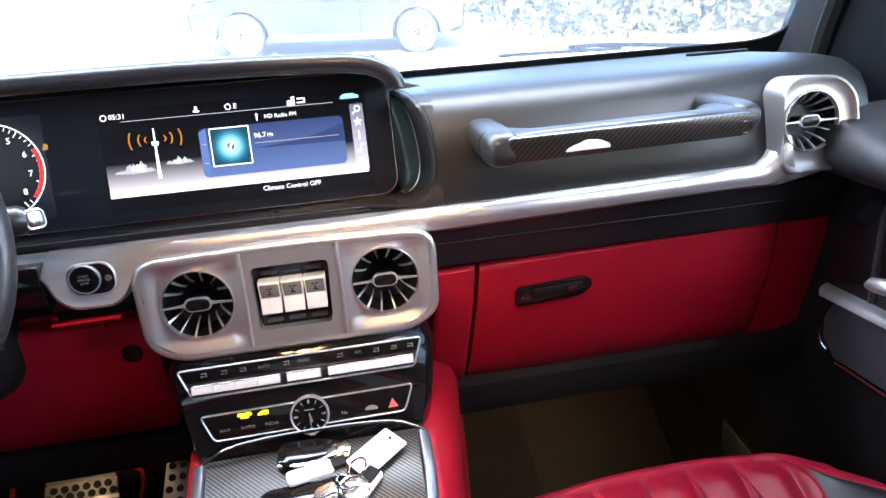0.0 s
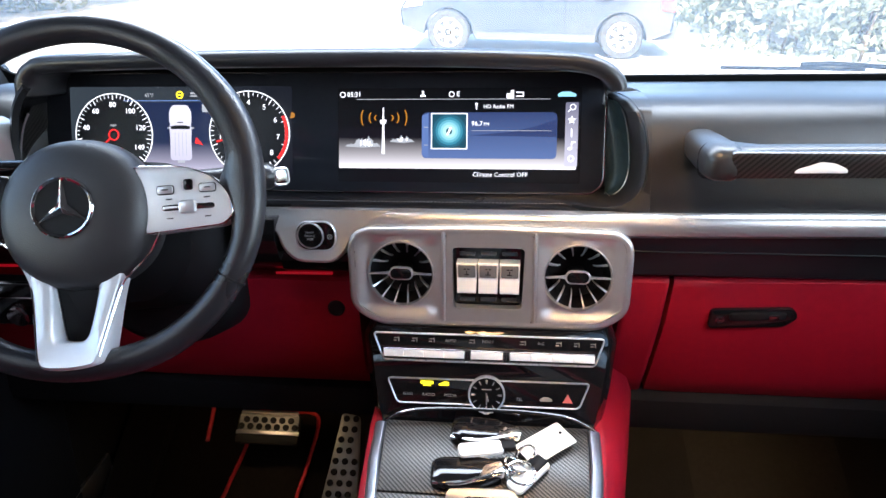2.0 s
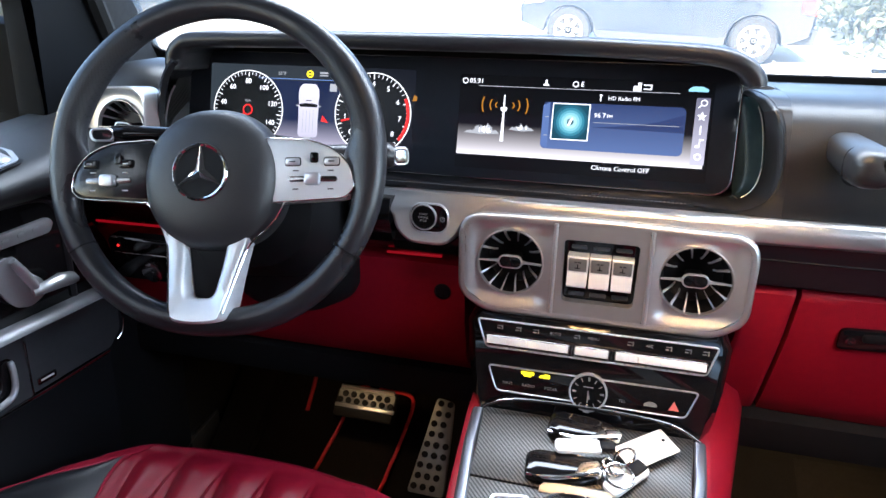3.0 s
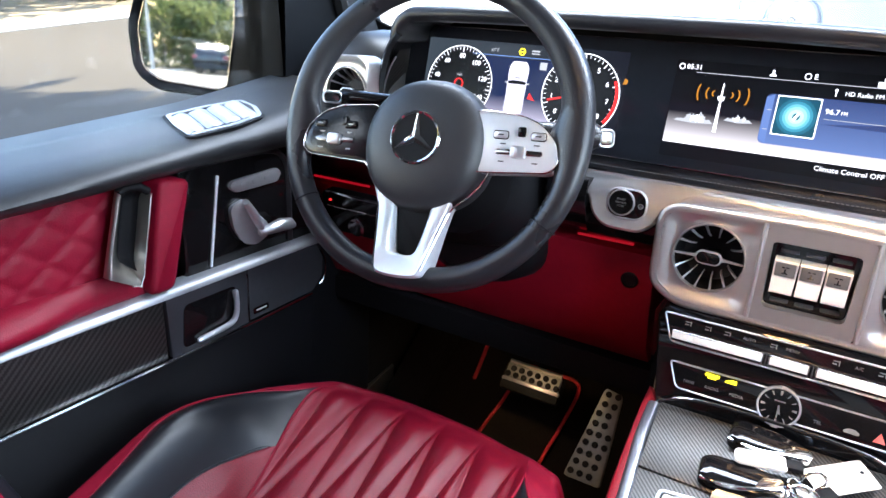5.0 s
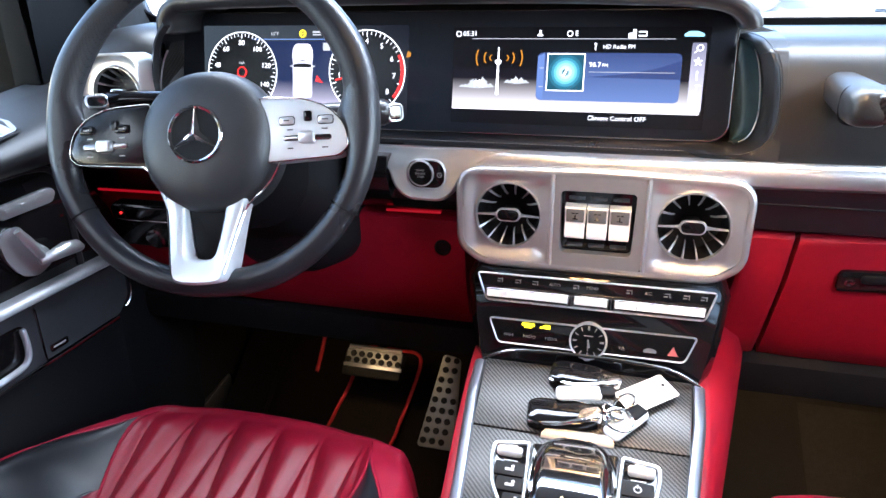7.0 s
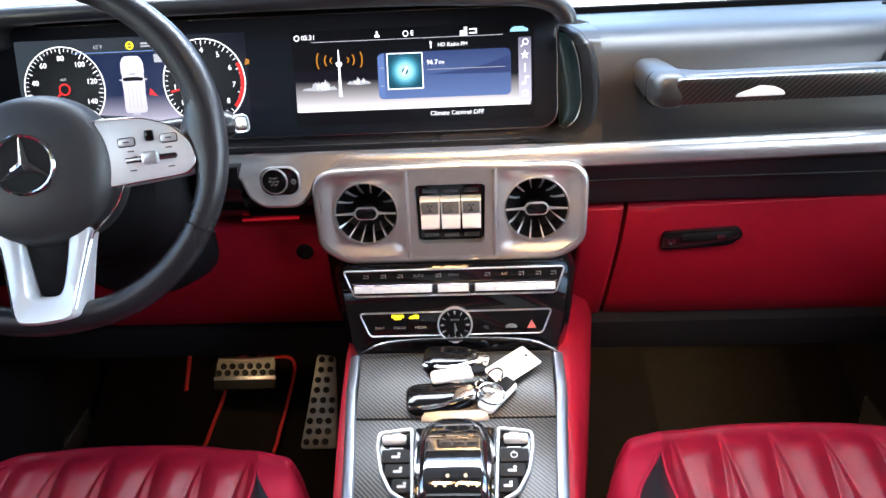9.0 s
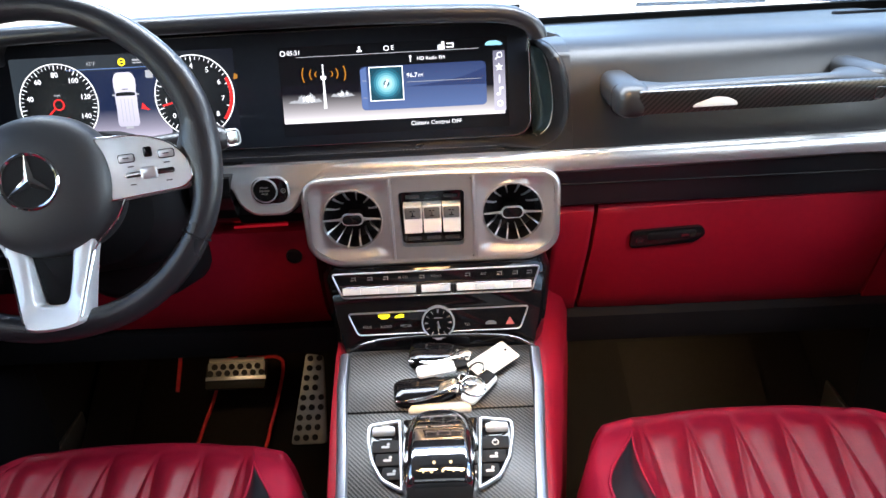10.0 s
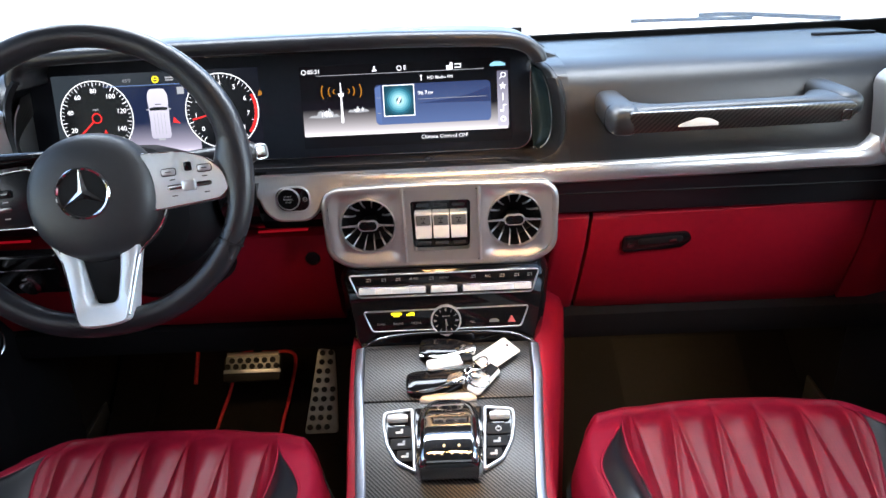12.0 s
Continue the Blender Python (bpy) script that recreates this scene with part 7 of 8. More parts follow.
    part("backrest_shell", bm, BLACK_PLASTIC, t, "black leather backrest shell", mirror=s)
    bm = B()
    rings = []
    for z, w, d in ((0.93, 0.10, 0.03), (0.95, 0.135, 0.045), (1.02, 0.145, 0.05), (1.09, 0.135, 0.045), (1.11, 0.10, 0.025)):
        rings.append([(cx + w * a, -0.125 - (z - 0.93) * 0.2 + d * b, z) for a, b in rr(2, 2, 0.8, 5)])
    loft(bm, rings)
    part("headrest", bm, RED_LEATHER, t, "red leather headrest", mirror=s)
    for dx in (-0.06, 0.06):
        bm = B()
        tube(bm, [(cx + dx, -0.10, 0.85), (cx + dx, -0.125, 0.96)], 0.006, 8)
        part("headrest_post", bm, CHROME, t, mirror=s)


seat(False)
seat(True)


# ---- doors ----
def sill_z(y):
    """The window sill climbs a little towards the front."""
    return max(0.640, 0.661 + 0.088 * (y - 0.407) + 0.07 * max(0.0, y - 0.66))


def door(s):
    sg = 1 if s else -1
    t = thing("front_door", (sg * 0.75, 0.30, 0.10), "closed front door with red quilted panel, black pad and carbon strip", "car door", "front doors")
    Y0, Y1 = -0.24, 0.90
    # core and outer skin
    bm = B()
    box(bm, (-0.775, (Y0 + Y1 + 0.12) / 2, 0.33), (0.11, Y1 - Y0 + 0.10, 0.62), 0.012)
    part("core", bm, BLACK_PLASTIC, t, mirror=s)
    bm = B()
    box(bm, (-0.855, 0.36, 0.25), (0.03, 1.30, 0.72), 0.008)
    part("outer_skin", bm, PAINT_BLACK, t, "black painted outer skin", mirror=s)
    # upper pad
    bm = B()
    rings = []
    for k in range(25):
        y = lerp(Y0, 0.86, k / 24)
        e = ease(0.74, 0.86, y)
        up = 0.014 * ease(0.30, 0.65, y)
        bot = 0.612 + up
        zs = sill_z(y)
        rings.append([(-0.803, y, zs - 0.006), (-0.798, y, zs), (-0.745, y, zs - 0.003), (-0.70, y, zs - 0.006), (-0.664 - 0.01 * e, y, zs - 0.010), (-0.650 - 0.015 * e, y, zs - 0.0150), (-0.641 - 0.015 * e, y, lerp(zs - 0.014, bot, 0.18)), (-0.638 - 0.015 * e, y, lerp(zs - 0.010, bot, 0.42)), (-0.642 - 0.015 * e, y, lerp(zs, bot, 0.68)), (-0.656 - 0.012 * e, y, lerp(zs, bot, 0.88)), (-0.680 - 0.006 * e, y, bot + 0.003), (-0.692, y, bot), (-0.72, y, bot), (-0.80, y, bot)])
    loft(bm, rings)
    pad = part("upper_pad", bm, DOOR_LEATHER, t, "black leather upper pad", mirror=s, sharp=60)
    bm = B()
    tube(bm, smooth_path([(-0.686, y, 0.6125 + 0.014 * ease(0.30, 0.65, y)) for y in (Y0, 0.0, 0.3, 0.4, 0.5, 0.66)] + [(-0.690, 0.718, 0.6245), (-0.691, 0.744, 0.618), (-0.692, 0.758, 0.602), (-0.692, 0.763, 0.570), (-0.692, 0.764, 0.48)], 5), 0.0045, 8)
    part("pad_welt", bm, SMOOTH_LEATHER, pad, "rolled leather welt", mirror=s)
    # quilted red panel
    bm = B()

    def quilt(u, v):
        y, z = lerp(Y0, 0.510, u), lerp(0.500, 0.624, v)
        a, b = (y + (z - 0.5) * 1.25) / 0.058, (y - (z - 0.5) * 1.25) / 0.058
        d = min(abs(a - round(a)), abs(b - round(b)))
        puff = 0.0024 * (1 - math.exp(-(d / 0.13) ** 2))
        return (-0.696 + puff, y, z)
    sheet(bm, quilt, 150, 40)
    part("quilted_panel", bm, RED_LEATHER, t, "red leather panel quilted in diamonds", mirror=s, sharp=180)
    # armrest roll
    bm = B()
    rings = []
    for k in range(21):
        y = lerp(Y0, 0.535, k / 20)
        e = 0.026 * (1 - ease(0.34, 0.46, y)) + 0.005
        rings.append([(-0.70, y, 0.512), (-0.690, y, 0.515), (-0.690 + e * 0.45, y, 0.509), (-0.690 + e * 0.9, y, 0.500), (-0.690 + e, y, 0.493), (-0.690 + e * 0.9, y, 0.484), (-0.690 + e * 0.5, y, 0.479), (-0.690, y, 0.4775), (-0.70, y, 0.478)])
    loft(bm, rings)
    part("armrest", bm, RED_LEATHER, t, "red leather armrest roll", mirror=s, sharp=60)
    # red post and pull handle
    bm = B()
    slab(bm, rounded([(0.506, 0.480), (0.541, 0.481), (0.575, 0.614), (0.532, 0.620)], 0.010, 5), sideways(-0.70, 0, 0), 0.032, 0.006)
    part("post", bm, RED_LEATHER, t, "padded red leather post", mirror=s, sharp=60)
    def pull_at(u, v):
        """A point of the leaning pull: u ahead across it, v up it."""
        return lerp(lerp(0.455, 0.495, u), lerp(0.481, 0.519, u), v), lerp(lerp(0.520, 0.497, u), lerp(0.617, 0.612, u), v)
    pull = B()

    def scoop(u, v, lift=0.0):
        y, z = pull_at(u, v)
        deep = ease(-0.05, 0.60, u) * ease(0.0, 0.28, v) * (1 - ease(0.94, 1.0, u)) * (1 - 0.5 * ease(0.90, 1.0, v))
        return (-0.668 - 0.026 * deep - 0.010 * ease(0.05, 0.0, u) + lift, y, z)
    sheet(pull, scoop, 24, 24)
    grip = part("pull_handle", pull, STEEL, t, "smoked metal pull scoop with a bright foot", mirror=s, sharp=180)
    bm = B()
    sheet(bm, lambda u, v: scoop(lerp(0.56 - 0.30 * v, 0.96, u), lerp(0.20 - 0.05 * u, 0.99, v), 0.0012), 10, 16)
    part("pull_opening", bm, BLACK_PLASTIC, grip, "black rubber lining of the pull", mirror=s, sharp=180)
    bm = B()
    tube(bm, [(-0.667, *pull_at(u, v)) for u, v in ((0.70, -0.01), (0.93, 0.02), (1.0, 0.12), (1.0, 0.5), (1.0, 0.96))], 0.0014, 8)
    part("pull_edge", bm, STEEL, grip, "thin bright edge", mirror=s)
    bm = B()
    tube(bm, smooth_path([(-0.672, *pull_at(u, v)) for u, v in ((0.03, 0.97), (0.2, 1.02), (0.6, 1.03), (0.97, 0.98))], 4), 0.005, 10)
    part("pull_cap", bm, BLACK_PLASTIC, grip, "black rubber upper end", mirror=s)
    # gloss black switch field
    bm = B()
    slab(bm, rounded([(0.575, 0.470), (0.86, 0.462), (0.835, 0.54), (0.79, 0.607), (0.74, 0.622), (0.575, 0.620)], 0.008, 4), sideways(-0.70, 0, 0), 0.008, 0.002)
    field = part("switch_field", bm, PIANO, t, "gloss black switch field", mirror=s)
    bm = B()
    tube(bm, [(-0.690, 0.633, 0.604), (-0.690, 0.624, 0.55), (-0.690, 0.613, 0.482)], 0.0022, 6)
    part("field_line", bm, SPOKE_SILVER_GLARE, field, "thin chrome line", mirror=s)
    bm = B()
    slab(bm, rounded([(0.660, 0.5755), (0.738, 0.5775), (0.745, 0.590), (0.738, 0.5975), (0.654, 0.5925), (0.649, 0.585)], 0.006, 3), sideways(-0.692, 0, 0), 0.006, 0.0015)
    mem = part("memory_plate", bm, SATIN, field, "satin silver memory key plate", mirror=s)
    for k in range(3):
        bm = B()
        slab(bm, rr(0.010, 0.006, 0.002, 2, cx=0.672 + 0.022 * k, cy=0.5845 + 0.0015 * k), sideways(-0.692, 0, 0), 0.0068, 0.0004)
        part("memory_key", bm, SATIN, mem, mirror=s)
    bm = B()
    slab(bm, rounded([(0.648, 0.557), (0.675, 0.565), (0.690, 0.540), (0.712, 0.520), (0.712, 0.505), (0.690, 0.496), (0.668, 0.503), (0.652, 0.528)], 0.008, 4), sideways(-0.692, 0, 0), 0.008, 0.002)
    adj = part("seat_adjuster", bm, SATIN, field, "silver seat-shaped adjuster", mirror=s)
    bm = B()
    tube(bm, [(-0.677, 0.668, 0.562), (-0.675, 0.677, 0.546), (-0.675, 0.689, 0.526), (-0.676, 0.695, 0.517)], [0.0045, 0.0062, 0.0062, 0.0045], 10)
    part("back_key", bm, SATIN, adj, mirror=s)
    bm = B()
    tube(bm, [(-0.676, 0.688, 0.514), (-0.671, 0.704, 0.517), (-0.668, 0.724, 0.5195), (-0.668, 0.740, 0.517), (-0.670, 0.750, 0.512)], [0.0050, 0.0075, 0.0098, 0.0088, 0.0045], 12)
    part("cushion_key", bm, SATIN, adj, mirror=s)
    # bar, carbon strip, latch, speaker
    bm = B()
    prof = [(-0.70, 0.4790), (-0.680, 0.4785), (-0.672, 0.4745), (-0.671, 0.4685), (-0.680, 0.4635), (-0.70, 0.463)]
    loft(bm, [[(x - (0.01 if y > 0.83 else 0), y, z) for x, z in prof] for y in (Y0, 0.2, 0.5, 0.75, 0.828, 0.84)])
    part("silver_bar", bm, KEY_SILVER, t, "satin silver bar along the door", mirror=s, sharp=60)
    bm = B()
    slab(bm, rounded([(Y0, 0.374), (0.538, 0.374), (0.537, 0.4625), (Y0, 0.4625)], 0.002, 2), sideways(-0.70, 0, 0), 0.007, 0.001)
    part("carbon_strip", bm, CARBON_SIDE, t, "lacquered carbon fibre strip", mirror=s)
    o = rounded([(0.5435, 0.372), (0.676, 0.374), (0.675, 0.4580), (0.5405, 0.4580)], 0.004, 3)
    bm = B()
    slab(bm, o, sideways(-0.70, 0, 0), 0.008, 0.0015)
    latch = part("latch_plate", bm, LATCH_GREY, t, "dark grey latch plate", mirror=s)
    hole = rounded([(0.560, 0.380), (0.646, 0.384), (0.654, 0.441), (0.566, 0.441)], 0.010, 4)
    bm = B()
    slab(bm, hole, sideways(-0.70, 0, 0), 0.0092, 0.0005)
    part("latch_recess", bm, PIANO, latch, mirror=s)
    bm = B()
    tube(bm, smooth_path([(-0.689, 0.650, 0.436), (-0.687, 0.650, 0.418), (-0.686, 0.647, 0.400), (-0.686, 0.637, 0.390), (-0.686, 0.610, 0.387), (-0.689, 0.582, 0.384)], 5), [0.0030] + [0.0042] * 24 + [0.0030], 8)
    part("latch_lever", bm, SATIN, latch, "chrome door lever", mirror=s)
    bm = B()
    slab(bm, rounded([(0.678, 0.375), (0.815, 0.377), (0.838, 0.398), (0.840, 0.430), (0.826, 0.455), (0.679, 0.4580)], 0.006, 4), sideways(-0.70, 0, 0), 0.007, 0.002)
    spk = part("speaker_grille", bm, GREY_PLASTIC, t, "dark metal speaker grille", mirror=s)
    bm = B()
    tube(bm, smooth_path([(-0.692, 0.832, 0.446), (-0.690, 0.842, 0.420), (-0.690, 0.838, 0.395), (-0.692, 0.828, 0.385)], 4), 0.0016, 6)
    tube(bm, [(-0.692, 0.676, 0.4505), (-0.692, 0.676, 0.376)], 0.0014, 6)
    part("grille_edge", bm, DARK_CHROME, spk, mirror=s)
    bm = B()
    slab(bm, rr(0.030, 0.010, 0.002, 2, cx=0.700, cy=0.388), sideways(-0.693, 0, 0), 0.0015, 0.0004)
    sliver = part("grille_plate", bm, DARK_CHROME, spk, "small metal badge plate", mirror=s)
    bm = B()
    box(bm, (0, 0, 0), (0.0006, 0.020, 0.0022), 0, Matrix.Translation((-0.6913, 0.700, 0.3885)))
    part("badge_bar", bm, PRINT, spk, mirror=s)
    bm = B()
    tube(bm, [(-0.690, y, 0.372) for y in (Y0, 0.2, 0.5, 0.70)] + [(-0.692, 0.81, 0.374)], 0.0022, 6)
    part("chrome_line", bm, CHROME, t, "thin chrome line", mirror=s)
    # lower door pocket
    bm = B()
    rings = []
    for y in (Y0, 0.1, 0.5, 0.72, 0.82):
        e = 0.025 * (1 - ease(0.6, 0.82, y))
        rings.append([(-0.73, y, 0.366), (-0.700, y, 0.364), (-0.700 + e, y, 0.30), (-0.700 + e, y, 0.13), (-0.72, y, 0.06), (-0.75, y, 0.05)])
    loft(bm, rings)
    part("pocket", bm, BLACK_PLASTIC, t, "black plastic door pocket", mirror=s)
    # window switches on top of the pad
    o = rounded([(0.570, -0.660), (0.640, -0.655), (0.692, -0.662), (0.720, -0.705), (0.724, -0.740), (0.665, -0.750), (0.604, -0.750), (0.585, -0.710)], 0.010, 5)
    top = Matrix(((0, 1, 0, 0), (1, 0, 0, 0), (0.100, -0.080, 1, 0.5500), (0, 0, 0, 1)))
    ins = 1 if area_of(o) > 0 else -1
    bm = B()
    slab(bm, inset(o, -0.0015 * ins), top, 0.0066, 0.0015)
    sw = part("window_switches", bm, BLACK_PLASTIC, t, "window switch tray", mirror=s)
    bm = B()
    ringed(bm, inset(o, 0.0025 * ins), inset(o, 0.0065 * ins), top, 0.004, 0.0084, 0.0010)
    part("tray_edge", bm, KEY_SILVER, sw, "satin silver frame of the tray", mirror=s)
    for k in range(4 if not s else 1):
        yc = 0.6035 + 0.0290 * k
        bm = B()
        rings = []
        for q in range(9):
            a = q / 8
            hump = 0.0010 + 0.0060 * math.sin(math.pi * (0.06 + 0.88 * a))
            rings.append([top @ Vector((yc + lerp(-0.0136, 0.0136, a) - 0.38 * (x + 0.703), x, 0.0050 + hump * w)) for x, w in ((-0.671, 0.5), (-0.678, 1), (-0.732, 1), (-0.739, 0.5))] + [top @ Vector((yc + lerp(-0.0136, 0.0136, a) - 0.38 * (x + 0.703), x, 0.003)) for x in (-0.739, -0.671)])
        loft(bm, rings)
        part("window_key", bm, KEY_SILVER, sw, "silver window key", mirror=s, sharp=60)
    # glass and frame
    bm = B()
    box(bm, (-0.805, 0.31, 0.94), (0.005, 1.14, 0.58))
    pane = part("window_pane", bm, SIDE_GLASS, t, "clear side window", mirror=s)
    pane.visible_shadow = False
    bm = B()
    loft(bm, [[(-0.80 + a, y, sill_z(y) - 0.004 + b) for a, b in ((-0.004, -0.03), (-0.004, -0.004), (-0.012, -0.002), (-0.03, -0.02), (-0.03, -0.04))] for y in (-0.26, 0.1, 0.3, 0.5, 0.72, 0.9)])
    part("window_seal", bm, RUBBER, t, "black window seal", mirror=s)
    bm = B()
    box(bm, (-0.79, 0.33, 1.235), (0.05, 1.18, 0.05), 0.01)
    part("upper_rail", bm, PILLAR, t, mirror=s)
    bm = B()
    slab(bm, rounded([(0.838, 0.66), (1.03, 0.66), (0.98, 0.85), (0.87, 1.22), (0.80, 1.22), (0.842, 0.85)], 0.006, 3), sideways(-0.815, 0, 0), 0.045, 0.006)
    part("corner_cover", bm, MIRROR_BLACK, t, "black corner cover behind the mirror", mirror=s)


def area_of(o):
    return sum(a[0] * b[1] - b[0] * a[1] for a, b in zip(o, o[1:] + o[:1]))


door(False)
door(True)


# ---- footwells ----
def on_floor(x, y):
    prof = [(0.98, 0.0), (1.07, 0.02), (1.22, 0.125), (1.36, 0.25)]
    if y <= 0.98:
        return 0.0
    for (a, za), (b, zb) in zip(prof, prof[1:]):
        if y <= b:
            return lerp(za, zb, (y - a) / (b - a))
    return 0.25


def floor_mats():
    for s, lab in ((False, "black carpet floor mat with bright red piping"), (True, "black carpet floor mat")):
        t = thing("floor_mat", ((0.44 if s else -0.44), 1.0, 0.01), lab, "floor mat", "floor mats")
        bm = B()

        def f(u, v):
            y = lerp(0.70, 1.213, v)
            x = lerp(lerp(-0.375, -0.350, v), lerp(-0.56, -0.470, v) if not s else -0.62, u)
            return (x, y, on_floor(x, y) + 0.012)
        sheet(bm, f, 6, 30)
        part("carpet", bm, MAT_PILE, t, mirror=s)
        if s:
            continue
        bm = B()
        edge = [(-0.545, 0.76), (-0.515, 0.95), (-0.494, 1.08), (-0.480, 1.138), (-0.472, 1.195), (-0.462, 1.212), (-0.40, 1.2125), (-0.358, 1.211), (-0.344, 1.190), (-0.351, 1.12), (-0.359, 1.069), (-0.366, 0.92), (-0.372, 0.76)]
        tube(bm, [(p.x, p.y, on_floor(p.x, p.y) + 0.014) for p in smooth_path([(x, y, 0) for x, y in edge], 6)], 0.0036, 8)
        part("piping", bm, PIPING, t, "bright red piping")
        bm = B()
        tube(bm, [(x, y, on_floor(x, y) + 0.014) for x, y in ((-0.572, 1.275), (-0.568, 1.242), (-0.563, 1.20), (-0.558, 1.157))], 0.0042, 8)
        part("edge_piping", bm, PIPING, t, "short red piping at the foot rest")


floor_mats()


def pedals():
    b = thing("brake_pedal", (-0.405, 1.10, 0.16), "steel brake pedal pad with black rubber studs", "brake pedal")
    m = facing(-0.405, 1.098, 0.163, 40)
    bm = B()
    slab(bm, rr(0.118, 0.054, 0.012, 5, cy=0.006), m, 0.010, 0.003)
    pad = part("pad", bm, RUBBER, b, "black rubber pad")
    bm = B()
    tube(bm, [m @ Vector((x, 0.031, 0.010)) for x in (-0.052, -0.02, 0.02, 0.052)], 0.0042, 8)
    part("upper_bar", bm, STEEL, pad, "bright steel upper edge")
    bm = B()
    box(bm, (0, -0.004, 0.0105), (0.116, 0.007, 0.003), 0.001, m)
    part("lower_bar", bm, STEEL, pad, "bright steel bar")
    bm = B()
    slab(bm, rr(0.110, 0.036, 0.006, 4, cy=0.012), m, 0.0108, 0.001)
    part("plate", bm, SHADED_PEDAL_STEEL, pad, "steel plate darkened for the footwell shade")
    for r_, n in ((0.018, 6), (0.006, 7)):
        for k in range(n):
            bm = B()
            lathe(bm, [(0.0058, 0.010), (0.0058, 0.0135), (0.0045, 0.0150), (0.0001, 0.0150)], m @ Matrix.Translation(((k - (n - 1) / 2) * 0.0165, r_, 0)), 10, caps=False)
            part("stud", bm, RUBBER, pad)
    bm = B()
    slab(bm, rr(0.116, 0.018, 0.006, 4, cy=-0.015), m, 0.0122, 0.002)
    part("foot", bm, RUBBER, pad)
    bm = B()
    tube(bm, smooth_path([m @ Vector((0.0, 0.02, 0.0)), m @ Vector((-0.005, 0.06, -0.05)), m @ Vector((-0.01, 0.14, -0.09))], 4), 0.009, 8)
    part("arm", bm, DARK_CHROME, b)
    a = thing("accelerator_pedal", (-0.27, 1.03, 0.08), "perforated steel accelerator pedal with black rubber studs", "accelerator pedal")
    m = facing(-0.262, 1.060, 0.140, 35)
    o = rounded([(-0.032, -0.088), (0.034, -0.088), (0.031, 0.0), (0.027, 0.073), (-0.005, 0.078), (-0.017, 0.0)], 0.008, 5)
    bm = B()
    slab(bm, o, m, 0.009, 0.002)
    plate = part("plate", bm, SHADED_PEDAL_STEEL, a, "steel pedal plate darkened for the footwell shade")
    rows = 9
    for k in range(rows):
        y = -0.076 + 0.0180 * k
        lo = lerp(-0.021, 0.004, (k / (rows - 1)) ** 1.1)
        for q in range(3 if k < 5 else 2):
            bm = B()
            lathe(bm, [(0.0056, 0.008), (0.0056, 0.0115), (0.0044, 0.0125), (0.0001, 0.0125)], m @ Matrix.Translation((lo + 0.0168 * q + (0.002 if k % 2 else 0), y, 0)), 10, caps=False)
            part("stud", bm, RUBBER, plate)
    f = thing("foot_rest", (-0.66, 1.15, 0.10), "dark carpeted foot rest beside the pedals", "foot rest")
    bm = B()
    loft(bm, [[(x, 1.02, 0.01), (x, 1.05, 0.05), (x, 1.20, 0.17), (x, 1.26, 0.17)] for x in (-0.715, -0.63)])
    part("pad", bm, CARPET, f)
    for s, x in ((False, -0.42), (True, 0.34)):
        l = thing("footwell_lamp", (x, 1.0, 0.34), "small warm lit footwell lamp under the dashboard", "lamp", "footwell lamps")
        bm = B()
        slab(bm, rr(0.04, 0.018, 0.005), Matrix(((1, 0, 0, x), (0, -1, 0, 1.0 + (0.02 if s else -0.02)), (0, 0, -1, 0.352 if s else 0.364), (0, 0, 0, 1))), 0.012, 0.002)
        part("lens", bm, LAMP_LENS, l)


pedals()


# ---- door mirrors ----
def door_mirror(s):
    t = thing("door_mirror", ((1 if s else -1) * 1.10, 0.93, 0.75), "large black door mirror reflecting trees behind the car", "door mirror", "door mirrors")
    n = Vector((0.345, -0.935, -0.02)).normalized()
    ex = Vector((0, 0, 1)).cross(n).normalized()
    ey = n.cross(ex)
    c = Vector((-1.072, 0.905, 0.735))
    m = Matrix(((ex.x, ey.x, n.x, c.x), (ex.y, ey.y, n.y, c.y), (ex.z, ey.z, n.z, c.z), (0, 0, 0, 1)))
    o = rounded([(-0.102, -0.046), (-0.067, -0.070), (0.058, -0.080), (0.079, -0.070), (0.101, 0.040), (0.106, 0.095), (-0.078, 0.095), (-0.104, 0.030)], 0.016, 5)
    bm = B()
    slab(bm, inset(o, 0.006), m, 0.001)
    g = part("mirror_glass", bm, MIRROR_GLASS, t, "mirror glass", mirror=s)
    bm = B()
    ringed(bm, inset(o, 0.004), inset(o, 0.0068), m, 0.0, 0.003, 0.0006)
    part("glass_edge", bm, DARK_CHROME, t, mirror=s)
    bm = B()
    rows = [(0.002, -0.004, 0.0), (0.0, 0.006, 0.0), (-0.009, 0.010, 0.85), (-0.014, 0.004, 1.0), (-0.020, -0.03, 1.0), (-0.014, -0.075, 1.0), (0.020, -0.110, 1.0), (0.050, -0.120, 1.0)]
    loft(bm, [[m @ Vector((x + (0.075 * reach + 0.085 * ease(0.012, -0.05, h)) * ease(0.0, 0.075, x), y * (1 - 0.12 * ease(0.05, 0.10, x) * reach), h)) for x, y in inset(o, d)] for d, h, reach in rows])
    part("housing", bm, MIRROR_BLACK, t, "black mirror housing", mirror=s, sharp=60)
    bm = B()
    tube(bm, [(-1.02, 1.03, 0.69), (-0.92, 1.03, 0.67), (-0.84, 0.99, 0.67)], [0.05, 0.045, 0.05], 12)
    part("foot", bm, BLACK_PLASTIC, t, mirror=s)


door_mirror(False)
door_mirror(True)


